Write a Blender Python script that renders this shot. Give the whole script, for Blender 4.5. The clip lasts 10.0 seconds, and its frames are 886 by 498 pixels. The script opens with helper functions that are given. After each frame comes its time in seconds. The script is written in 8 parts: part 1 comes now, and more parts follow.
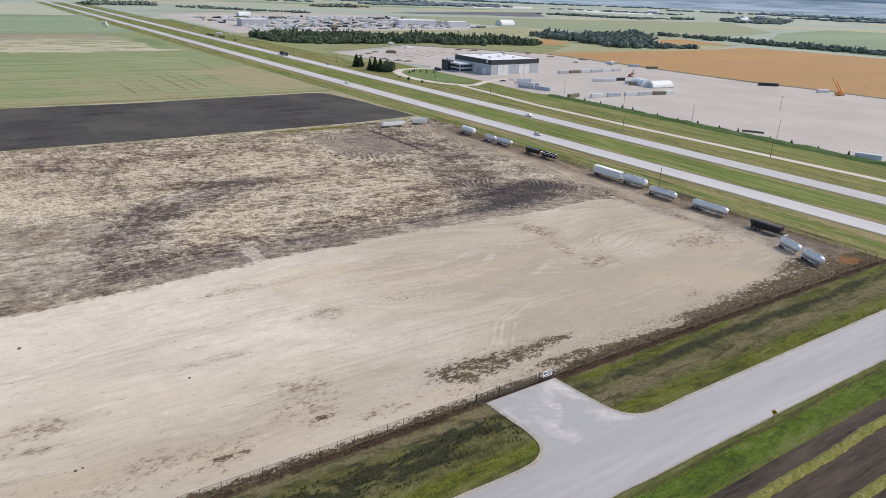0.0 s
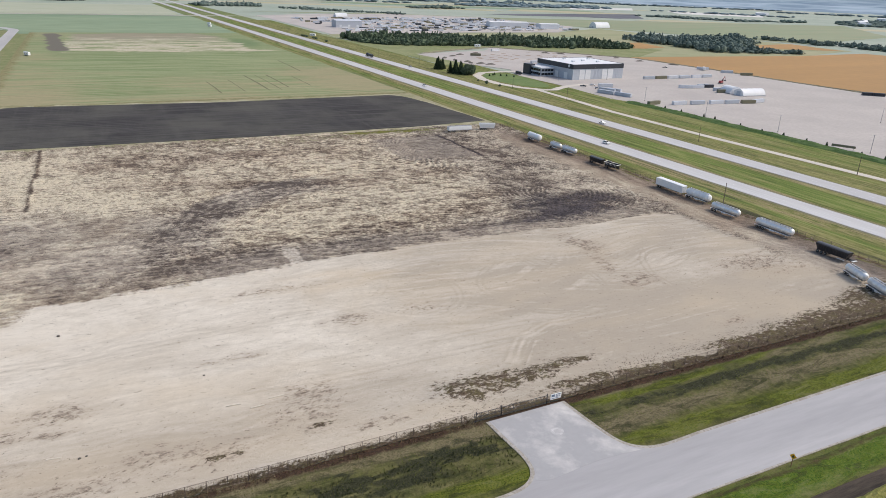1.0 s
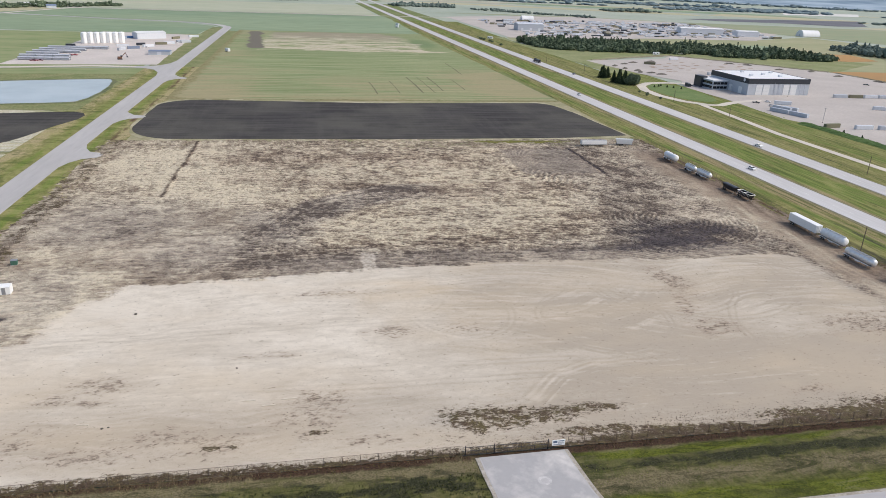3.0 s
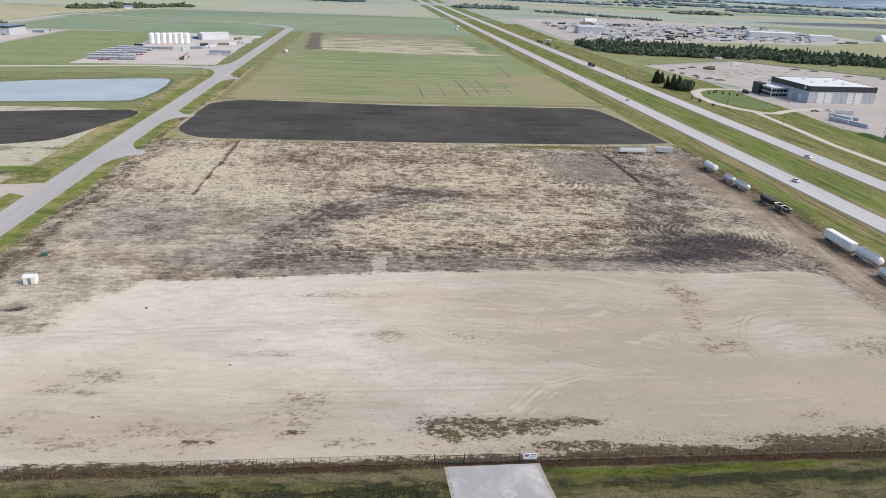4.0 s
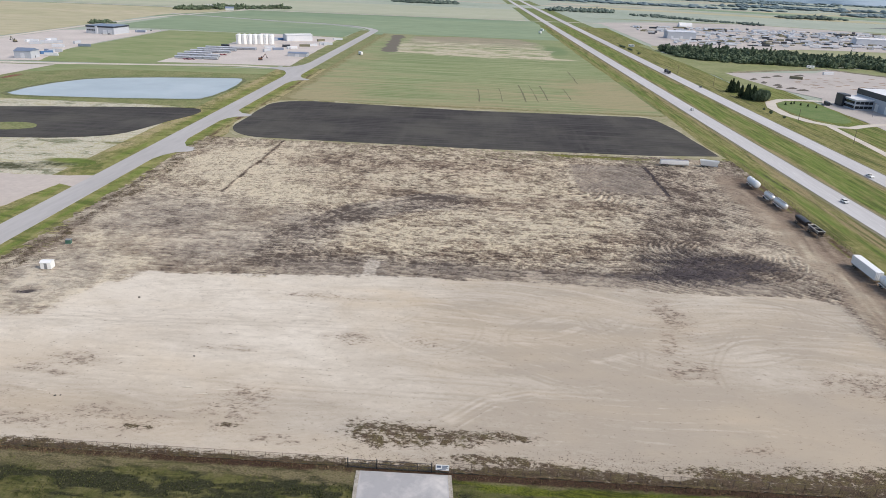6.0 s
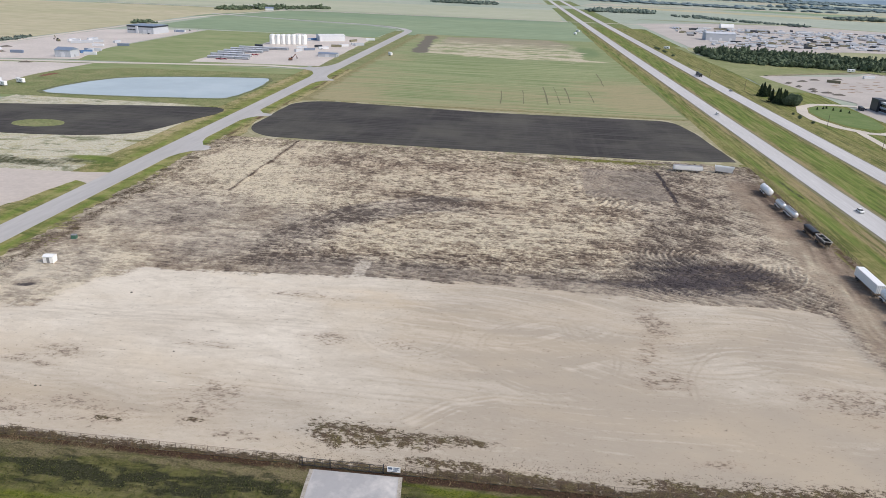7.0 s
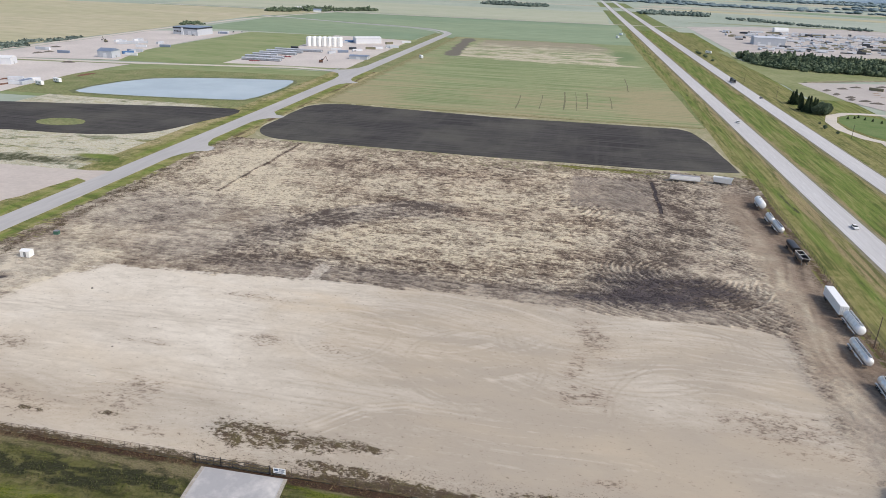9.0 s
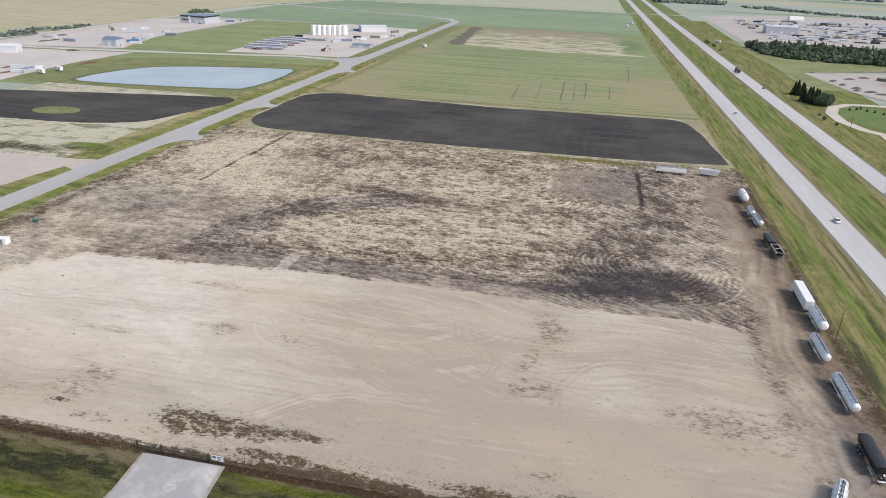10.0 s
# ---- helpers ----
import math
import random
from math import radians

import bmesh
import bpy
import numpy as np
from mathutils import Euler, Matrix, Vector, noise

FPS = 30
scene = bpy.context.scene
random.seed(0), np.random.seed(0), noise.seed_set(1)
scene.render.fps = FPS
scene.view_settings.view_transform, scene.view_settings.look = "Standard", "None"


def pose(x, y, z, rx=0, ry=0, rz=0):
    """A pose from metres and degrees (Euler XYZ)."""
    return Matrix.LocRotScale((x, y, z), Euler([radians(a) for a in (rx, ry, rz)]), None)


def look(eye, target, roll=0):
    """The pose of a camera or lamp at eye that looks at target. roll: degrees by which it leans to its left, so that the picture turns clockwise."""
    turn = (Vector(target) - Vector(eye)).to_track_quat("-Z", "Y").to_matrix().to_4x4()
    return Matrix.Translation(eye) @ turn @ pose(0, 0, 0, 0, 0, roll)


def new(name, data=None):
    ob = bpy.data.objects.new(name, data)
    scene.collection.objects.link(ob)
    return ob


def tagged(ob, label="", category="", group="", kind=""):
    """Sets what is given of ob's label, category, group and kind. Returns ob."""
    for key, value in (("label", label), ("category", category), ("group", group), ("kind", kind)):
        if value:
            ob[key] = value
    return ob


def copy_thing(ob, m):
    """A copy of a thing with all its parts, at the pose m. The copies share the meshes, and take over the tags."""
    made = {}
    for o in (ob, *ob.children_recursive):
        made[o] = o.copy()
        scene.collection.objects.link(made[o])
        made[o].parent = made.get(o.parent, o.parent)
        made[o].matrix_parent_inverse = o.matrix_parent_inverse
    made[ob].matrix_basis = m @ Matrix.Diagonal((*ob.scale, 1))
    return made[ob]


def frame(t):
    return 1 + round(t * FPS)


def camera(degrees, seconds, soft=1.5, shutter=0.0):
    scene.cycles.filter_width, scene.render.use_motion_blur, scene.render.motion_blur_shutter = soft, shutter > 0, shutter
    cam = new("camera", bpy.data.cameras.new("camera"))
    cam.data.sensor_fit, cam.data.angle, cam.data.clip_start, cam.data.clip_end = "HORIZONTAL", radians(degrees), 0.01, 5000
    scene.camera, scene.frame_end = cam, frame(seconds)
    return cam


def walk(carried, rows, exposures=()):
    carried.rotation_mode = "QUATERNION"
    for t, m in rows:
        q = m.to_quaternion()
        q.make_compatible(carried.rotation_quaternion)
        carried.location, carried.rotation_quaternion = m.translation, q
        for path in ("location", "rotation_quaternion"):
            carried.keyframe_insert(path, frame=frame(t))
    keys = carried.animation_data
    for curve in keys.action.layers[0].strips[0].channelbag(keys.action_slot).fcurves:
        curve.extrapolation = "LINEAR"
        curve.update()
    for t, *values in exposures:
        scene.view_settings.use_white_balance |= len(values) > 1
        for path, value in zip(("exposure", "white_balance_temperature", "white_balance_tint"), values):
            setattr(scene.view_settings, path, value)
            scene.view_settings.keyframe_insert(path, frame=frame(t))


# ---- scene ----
# The camera: seconds, eye, then heading (to the left), pitch and lean in degrees.
cam = camera(64.6, 10.0, soft=0.5)
ROWS = [
    (0.0, -90.09, -91.69, 75.96, -34.56, -20.61, 2.22),
    (0.5, -82.67, -94.84, 77.31, -30.66, -20.75, 2.19),
    (1.0, -75.33, -97.68, 78.51, -26.78, -20.83, 2.13),
    (1.5, -67.74, -100.30, 79.96, -22.85, -20.97, 2.24),
    (2.0, -60.08, -102.12, 81.40, -19.04, -21.12, 2.35),
    (2.5, -52.16, -103.48, 82.62, -15.18, -21.21, 2.41),
    (3.0, -44.22, -104.73, 83.89, -11.29, -21.34, 2.31),
    (4.5, -20.64, -107.82, 86.95, -3.98, -21.46, 2.30),
    (5.0, -12.71, -108.46, 87.89, -2.06, -21.50, 2.29),
    (5.5, -4.69, -108.72, 88.88, 0.06, -21.58, 2.26),
    (6.0, 3.42, -108.97, 89.72, 2.14, -21.62, 2.22),
    (7.5, 27.49, -107.85, 92.65, 6.71, -21.81, 2.14),
    (8.0, 35.48, -107.06, 93.58, 7.53, -21.83, 2.15),
    (8.5, 43.33, -105.93, 94.37, 9.00, -21.83, 2.17),
    (9.0, 51.42, -104.72, 95.24, 10.34, -21.84, 2.06),
    (9.5, 59.16, -103.46, 96.10, 11.32, -22.04, 2.09),
    (10.0, 67.09, -101.92, 96.74, 11.72, -22.79, 2.01),
]


def aim(x, y, z, yaw, pitch, lean):
    a, b = radians(yaw), radians(pitch)
    eye = Vector((x, y, z))
    return look(eye, eye + Vector((-math.sin(a) * math.cos(b), math.cos(a) * math.cos(b), math.sin(b))), lean)


walk(cam, [(r[0], aim(*r[1:])) for r in ROWS])

# Daylight: high thin cloud, a soft sun from the south-east.
SUN_EL, SUN_AZ = radians(44), radians(108)
world = bpy.data.worlds.new("sky")
scene.world = world
world.use_nodes = True
sky = world.node_tree.nodes.new("ShaderNodeTexSky")
sky.sky_type, sky.sun_disc, sky.sun_elevation, sky.sun_rotation = "NISHITA", False, SUN_EL, SUN_AZ
sky.air_density, sky.dust_density, sky.ozone_density = 1.0, 3.0, 1.0
world.node_tree.links.new(sky.outputs[0], world.node_tree.nodes["Background"].inputs[0])
world.node_tree.nodes["Background"].inputs[1].default_value = 0.155
sun_data = bpy.data.lights.new("sun", "SUN")
sun_data.energy, sun_data.angle, sun_data.color = 1.65, radians(14), (1.0, 0.97, 0.925)
sun = new("sun", sun_data)
sun.matrix_world = look((300 * math.sin(SUN_AZ), 300 * math.cos(SUN_AZ), 300 * math.tan(SUN_EL)), (0, 0, 0))
scene.view_settings.exposure = 0.12
# ---- materials ----
def nodes_of(name):
    m = bpy.data.materials.new(name)
    m.use_nodes = True
    return m, m.node_tree.nodes, m.node_tree.links, m.node_tree.nodes["Principled BSDF"]


def rgb(c):
    return (c[0], c[1], c[2], 1.0)


def noise_node(n, l, vec, scale, detail=4.0, rough=0.55, stretch=None, warp=0.0):
    if stretch:
        mp = n.new("ShaderNodeMapping")
        mp.inputs["Scale"].default_value = stretch
        l.new(vec, mp.inputs["Vector"])
        vec = mp.outputs[0]
    t = n.new("ShaderNodeTexNoise")
    t.inputs["Scale"].default_value, t.inputs["Detail"].default_value = scale, detail
    t.inputs["Roughness"].default_value, t.inputs["Distortion"].default_value = rough, warp
    l.new(vec, t.inputs["Vector"])
    return t.outputs[0]


def ramp(n, l, fac, a, b):
    r = n.new("ShaderNodeMapRange")
    r.inputs["From Min"].default_value, r.inputs["From Max"].default_value = a, b
    l.new(fac, r.inputs["Value"])
    return r.outputs[0]


def mix(n, l, fac, a, b):
    m = n.new("ShaderNodeMix")
    m.data_type = "RGBA"
    for sock, v in ((m.inputs[0], fac), (m.inputs[6], a), (m.inputs[7], b)):
        if isinstance(v, tuple):
            sock.default_value = rgb(v)
        elif isinstance(v, float):
            sock.default_value = v
        else:
            l.new(v, sock)
    return m.outputs[2]


def times(n, l, a, b):
    m = n.new("ShaderNodeMath")
    m.operation = "MULTIPLY"
    for sock, v in ((m.inputs[0], a), (m.inputs[1], b)):
        if isinstance(v, float):
            sock.default_value = v
        else:
            l.new(v, sock)
    return m.outputs[0]


def bump(n, l, bsdf, height, strength, dist):
    b = n.new("ShaderNodeBump")
    b.inputs["Strength"].default_value, b.inputs["Distance"].default_value = strength, dist
    l.new(height, b.inputs["Height"])
    l.new(b.outputs[0], bsdf.inputs["Normal"])


def att(n, key):
    a = n.new("ShaderNodeAttribute")
    a.attribute_name = key
    return a.outputs["Fac"]


def add(n, l, *terms):
    out = None
    for v in terms:
        if out is None:
            out = v
            continue
        q = n.new("ShaderNodeMath")
        q.operation = "ADD"
        for sock, w in ((q.inputs[0], out), (q.inputs[1], v)):
            if isinstance(w, float):
                sock.default_value = w
            else:
                l.new(w, sock)
        out = q.outputs[0]
    return out


def swing(n, l, f, size):
    """A noise turned into a swing of plus or minus size."""
    r = n.new("ShaderNodeMapRange")
    r.clamp = False
    r.inputs["From Min"].default_value, r.inputs["From Max"].default_value = 0.3, 0.7
    r.inputs["To Min"].default_value, r.inputs["To Max"].default_value = -size, size
    l.new(f, r.inputs["Value"])
    return r.outputs[0]


def surf(name, c1, c2, big=0.02, c3=None, small=1.5, rough=0.9, stretch=None, lo=0.35, hi=0.65, k=0.5, bumped=0.0, dist=0.1, metal=0.0, spec=0.3, turn=0.0):
    """A matt surface: two tints in large patches, a third one in fine grain."""
    m, n, l, b = nodes_of(name)
    g = n.new("ShaderNodeNewGeometry").outputs["Position"]
    if turn:
        mp = n.new("ShaderNodeMapping")
        mp.inputs["Rotation"].default_value = (0, 0, radians(turn))
        l.new(g, mp.inputs["Vector"])
        g = mp.outputs[0]
    f1 = ramp(n, l, noise_node(n, l, g, big, 6, 0.6, stretch), lo, hi)
    col = mix(n, l, f1, c1, c2)
    fine = noise_node(n, l, g, small, 5, 0.65, stretch)
    f2 = times(n, l, ramp(n, l, fine, 0.4, 0.7), k)
    col = mix(n, l, f2, col, c3 or tuple(v * 0.6 for v in c1))
    l.new(col, b.inputs["Base Color"])
    b.inputs["Roughness"].default_value, b.inputs["Metallic"].default_value = rough, metal
    b.inputs["Specular IOR Level"].default_value = spec
    if bumped:
        bump(n, l, b, fine, bumped, dist)
    return m


def paint(name, c, rough=0.45, dirt=0.25, metal=0.0, dirt_c=(0.16, 0.13, 0.1), scale=1.2, coat=0.0):
    """Painted or bare metal with dust and streaks of its own."""
    m, n, l, b = nodes_of(name)
    g = n.new("ShaderNodeTexCoord").outputs["Object"]
    f = times(n, l, ramp(n, l, noise_node(n, l, g, scale, 6, 0.65, (1, 1, 0.4)), 0.45, 0.8), dirt)
    info = n.new("ShaderNodeObjectInfo").outputs["Random"]
    col = mix(n, l, times(n, l, info, 0.12), c, tuple(v * 0.7 for v in c))
    l.new(mix(n, l, f, col, dirt_c), b.inputs["Base Color"])
    b.inputs["Metallic"].default_value = metal
    r = ramp(n, l, noise_node(n, l, g, 3.0, 4, 0.6), 0.2, 0.8)
    rr = n.new("ShaderNodeMapRange")
    rr.inputs["To Min"].default_value, rr.inputs["To Max"].default_value = rough * 0.8, min(1.0, rough * 1.4)
    l.new(r, rr.inputs["Value"])
    l.new(rr.outputs[0], b.inputs["Roughness"])
    b.inputs["Coat Weight"].default_value = coat
    return m


GRASS = surf("grass_mown", (0.15, 0.2, 0.05), (0.235, 0.245, 0.1), 0.07, (0.06, 0.08, 0.018), 0.7, k=0.65, stretch=(1, 0.1, 1), bumped=0.5, dist=0.3, turn=-1.5)
GRASS_WILD = surf("grass_wild", (0.18, 0.22, 0.075), (0.31, 0.29, 0.14), 0.07, (0.06, 0.07, 0.02), 0.6, k=0.65, bumped=0.5, dist=0.3)
REED_RIM = surf("reed_rim", (0.11, 0.14, 0.055), (0.2, 0.2, 0.1), 0.15, (0.05, 0.06, 0.025), 0.5, k=0.6)
GRASS_LUSH = surf("grass_lush", (0.06, 0.12, 0.025), (0.1, 0.16, 0.04), 0.08, (0.025, 0.05, 0.012), 0.8, k=0.6, bumped=0.8, dist=0.4)
# Open plain, paler and bluer than near grass: distance haze in the tint.
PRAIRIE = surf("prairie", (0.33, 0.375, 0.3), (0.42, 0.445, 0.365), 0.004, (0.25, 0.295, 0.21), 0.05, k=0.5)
ISLAND_GRASS = surf("island_grass", (0.12, 0.19, 0.05), (0.19, 0.235, 0.085), 0.08, (0.09, 0.13, 0.04), 0.8, k=0.6)
# The next three tints have aerial haze painted into them, for far fields.
GREEN_CROP = surf("green_crop", (0.225, 0.29, 0.165), (0.3, 0.325, 0.205), 0.014, (0.33, 0.29, 0.18), 0.16, stretch=(0.1, 1, 1), k=0.8)
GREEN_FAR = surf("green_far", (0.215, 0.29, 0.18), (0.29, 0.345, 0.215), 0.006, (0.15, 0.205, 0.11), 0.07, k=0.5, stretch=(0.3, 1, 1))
HAZED_SOIL = surf("hazed_soil", (0.12, 0.12, 0.135), (0.17, 0.17, 0.185), 0.01, k=0.3)
PASTURE = surf("pasture", (0.175, 0.235, 0.085), (0.27, 0.3, 0.14), 0.03, (0.33, 0.3, 0.17), 0.12, k=0.5, stretch=(0.4, 1, 1))
OLIVE_FIELD = surf("olive_field", (0.3, 0.31, 0.17), (0.4, 0.36, 0.22), 0.01, (0.24, 0.27, 0.13), 0.06, k=0.6, stretch=(0.3, 1, 1))
# Lightened towards the haze of the far north, in the colour itself.
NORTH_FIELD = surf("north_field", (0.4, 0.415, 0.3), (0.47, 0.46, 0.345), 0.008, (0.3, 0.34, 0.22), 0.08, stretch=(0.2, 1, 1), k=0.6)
HEADLAND_PALE = surf("headland_pale", (0.5, 0.445, 0.32), (0.3, 0.28, 0.15), 0.05, (0.2, 0.19, 0.09), 0.5, k=0.6, lo=0.42, hi=0.58)
HEADLAND = surf("headland", (0.33, 0.29, 0.17), (0.24, 0.24, 0.11), 0.08, (0.46, 0.4, 0.29), 0.4, k=0.6)
SNOW_STUBBLE = surf("bleached_stubble", (0.72, 0.7, 0.66), (0.62, 0.6, 0.55), 0.01, (0.5, 0.49, 0.44), 0.05, k=0.5)
MEADOW = surf("meadow", (0.21, 0.235, 0.09), (0.31, 0.31, 0.155), 0.03, (0.14, 0.16, 0.06), 0.2, k=0.6)
RUT = surf("rut_soil", (0.14, 0.13, 0.075), (0.19, 0.19, 0.1), 0.3, small=1.0, k=0.5)
PALE_STRIP = surf("pale_strip", (0.56, 0.51, 0.41), (0.36, 0.35, 0.25), 0.02, (0.27, 0.25, 0.19), 0.25, stretch=(0.25, 1, 1), k=0.7, lo=0.4, hi=0.62)


def tilled_material():
    """Black soil: fine furrows along the passes, headland streaks across them, a thin green flush."""
    m, n, l, b = nodes_of("tilled_soil")
    pos = n.new("ShaderNodeNewGeometry").outputs["Position"]
    furrow = noise_node(n, l, pos, 0.55, 4, 0.65, (0.035, 1, 1), 0.3)
    across = noise_node(n, l, pos, 0.22, 4, 0.6, (1, 0.07, 1))
    patch = noise_node(n, l, pos, 0.022, 5, 0.6)
    grain = noise_node(n, l, pos, 1.3, 4, 0.7)
    c = mix(n, l, ramp(n, l, furrow, 0.4, 0.62), (0.046, 0.042, 0.041), (0.086, 0.08, 0.076))
    c = mix(n, l, times(n, l, ramp(n, l, across, 0.5, 0.68), 0.35), c, (0.1, 0.094, 0.084))
    c = mix(n, l, times(n, l, ramp(n, l, patch, 0.42, 0.66), 0.7), c, (0.118, 0.112, 0.094))
    c = mix(n, l, times(n, l, ramp(n, l, grain, 0.5, 0.72), 0.4), c, (0.022, 0.02, 0.02))
    l.new(c, b.inputs["Base Color"])
    b.inputs["Roughness"].default_value, b.inputs["Specular IOR Level"].default_value = 0.95, 0.1
    bump(n, l, b, add(n, l, furrow, times(n, l, grain, 0.5)), 0.8, 0.25)
    return m


TILLED = tilled_material()
RIPE = surf("ripe_grain", (0.46, 0.265, 0.1), (0.385, 0.225, 0.09), 0.01, (0.32, 0.19, 0.085), 0.3, stretch=(0.2, 1, 1), k=0.5)
TAN_FIELD = surf("tan_field", (0.52, 0.46, 0.315), (0.43, 0.4, 0.245), 0.006, (0.3, 0.28, 0.17), 0.06, k=0.6, stretch=(0.4, 1, 1))
ASPHALT = surf("asphalt_pale", (0.385, 0.37, 0.37), (0.49, 0.472, 0.468), 0.06, (0.31, 0.3, 0.298), 0.5, k=0.4, stretch=(0.12, 1, 1))
SIDE_ASPHALT = surf("side_asphalt", (0.42, 0.402, 0.388), (0.5, 0.48, 0.462), 0.05, (0.34, 0.325, 0.318), 0.5, k=0.4, stretch=(1, 0.12, 1))
CONCRETE_PALE = surf("worn_pale_asphalt", (0.62, 0.6, 0.58), (0.48, 0.465, 0.455), 0.6, (0.42, 0.41, 0.4), 2.0, k=0.5, lo=0.42, hi=0.6)
APRON = surf("apron_asphalt", (0.4, 0.388, 0.386), (0.64, 0.61, 0.575), 0.13, (0.34, 0.333, 0.33), 0.8, k=0.35, lo=0.45, hi=0.68)
HIGHWAY = surf("highway_pale", (0.49, 0.474, 0.464), (0.59, 0.572, 0.558), 0.05, (0.4, 0.388, 0.38), 1.0, k=0.45, stretch=(1, 0.06, 1))
GRAVEL = surf("gravel_pale", (0.53, 0.48, 0.435), (0.45, 0.405, 0.37), 0.02, (0.37, 0.325, 0.29), 0.4, k=0.5)
GRAVEL_ROAD = surf("gravel_road", (0.66, 0.6, 0.52), (0.57, 0.515, 0.44), 0.05, (0.45, 0.4, 0.335), 0.8, k=0.45)
YARD_GRAVEL = surf("yard_gravel", (0.64, 0.575, 0.525), (0.54, 0.485, 0.44), 0.02, (0.44, 0.385, 0.345), 0.4, k=0.5)
SHOULDER = surf("road_shoulder", (0.27, 0.235, 0.165), (0.19, 0.18, 0.095), 0.2, (0.13, 0.125, 0.06), 0.9, k=0.6, stretch=(1, 0.2, 1))
EDGE = surf("road_edge_gravel", (0.5, 0.46, 0.4), (0.38, 0.34, 0.28), 0.4, (0.15, 0.13, 0.1), 2.0, k=0.6)
SAND = surf("sand_pad", (0.58, 0.51, 0.45), (0.5, 0.44, 0.39), 0.05, (0.42, 0.36, 0.32), 0.4, k=0.4)
WATER = surf("pond_water", (0.4, 0.42, 0.43), (0.48, 0.5, 0.505), 0.02, rough=0.12, k=0.1, spec=0.8)
DARK_DIRT = surf("dark_dirt", (0.115, 0.1, 0.085), (0.17, 0.15, 0.125), 0.1, (0.07, 0.062, 0.055), 1.0, k=0.7, bumped=0.8, dist=0.2)
CUT_SOIL = surf("cut_field_soil", (0.018, 0.013, 0.01), (0.075, 0.056, 0.042), 0.3, (0.1, 0.078, 0.055), 1.6, k=0.6, stretch=(0.12, 1, 1), bumped=0.8, dist=0.2)
WHITE = paint("white_paint", (0.88, 0.88, 0.87), 0.4, 0.08)
CHROME = paint("polished_aluminium", (0.9, 0.895, 0.885), 0.34, 0.14, metal=0.4)
STEEL = paint("grey_steel", (0.3, 0.31, 0.33), 0.5, 0.35, metal=0.4)
BLACK = paint("black_paint", (0.025, 0.025, 0.03), 0.35, 0.3)
TYRE = paint("tyre_rubber", (0.02, 0.02, 0.02), 0.85, 0.5)
RUST = paint("rusty_steel", (0.16, 0.07, 0.04), 0.8, 0.4)
# ---- mesh helpers ----
def link_mesh(name, bm, material, parent=None, label="", smooth=False):
    me = bpy.data.meshes.new(name)
    bm.to_mesh(me)
    bm.free()
    for m in (material if isinstance(material, (list, tuple)) else [material]):
        me.materials.append(m)
    if smooth:
        me.polygons.foreach_set("use_smooth", [True] * len(me.polygons))
    ob = new(name, me)
    if parent:
        ob.parent = parent
    if label:
        ob["label"] = label
    return ob


part = link_mesh


def thing(name, label, category, group="", m=None, kind=""):
    ob = new(name)
    ob.empty_display_size = 0.2
    if m is not None:
        ob.matrix_basis = m
    return tagged(ob, label, category, group, kind)


def add_box(bm, x0, x1, y0, y1, z0, z1, bevel=0.0, mat=0):
    v = [bm.verts.new((x, y, z)) for x in (x0, x1) for y in (y0, y1) for z in (z0, z1)]
    fs = [bm.faces.new([v[i] for i in q]) for q in ((0, 1, 3, 2), (4, 6, 7, 5), (0, 4, 5, 1), (2, 3, 7, 6), (0, 2, 6, 4), (1, 5, 7, 3))]
    for f in fs:
        f.material_index = mat
    if bevel:
        bmesh.ops.bevel(bm, geom=list({e for f in fs for e in f.edges}), offset=bevel, segments=1, affect="EDGES")
    return v


def box(*a, **k):
    bm = bmesh.new()
    add_box(bm, *a, **k)
    return bm


def add_tube(bm, a, b, r, r2=None, n=8, caps=True):
    a, b = Vector(a), Vector(b)
    d = (b - a).normalized()
    u = d.orthogonal().normalized()
    w = d.cross(u)
    rings = []
    for p, q in ((a, r), (b, r if r2 is None else r2)):
        rings.append([bm.verts.new(p + (u * math.cos(2 * math.pi * i / n) + w * math.sin(2 * math.pi * i / n)) * q) for i in range(n)])
    for i in range(n):
        bm.faces.new((rings[0][i], rings[0][(i + 1) % n], rings[1][(i + 1) % n], rings[1][i]))
    if caps:
        bm.faces.new(rings[0][::-1])
        bm.faces.new(rings[1])


def tube(*a, **k):
    bm = bmesh.new()
    add_tube(bm, *a, **k)
    return bm


def add_lathe(bm, profile, n=20, axis="y"):
    """Turned round an axis: profile of (along, radius)."""
    rings = []
    for s, r in profile:
        ring = []
        for i in range(n):
            a = 2 * math.pi * i / n
            c, d = r * math.cos(a), r * math.sin(a)
            ring.append(bm.verts.new((c, s, d) if axis == "y" else (s, c, d) if axis == "x" else (c, d, s)))
        rings.append(ring)
    for p, q in zip(rings, rings[1:]):
        for i in range(n):
            bm.faces.new((p[i], p[(i + 1) % n], q[(i + 1) % n], q[i]))
    bm.faces.new(rings[0][::-1])
    bm.faces.new(rings[-1])
    bmesh.ops.recalc_face_normals(bm, faces=bm.faces)


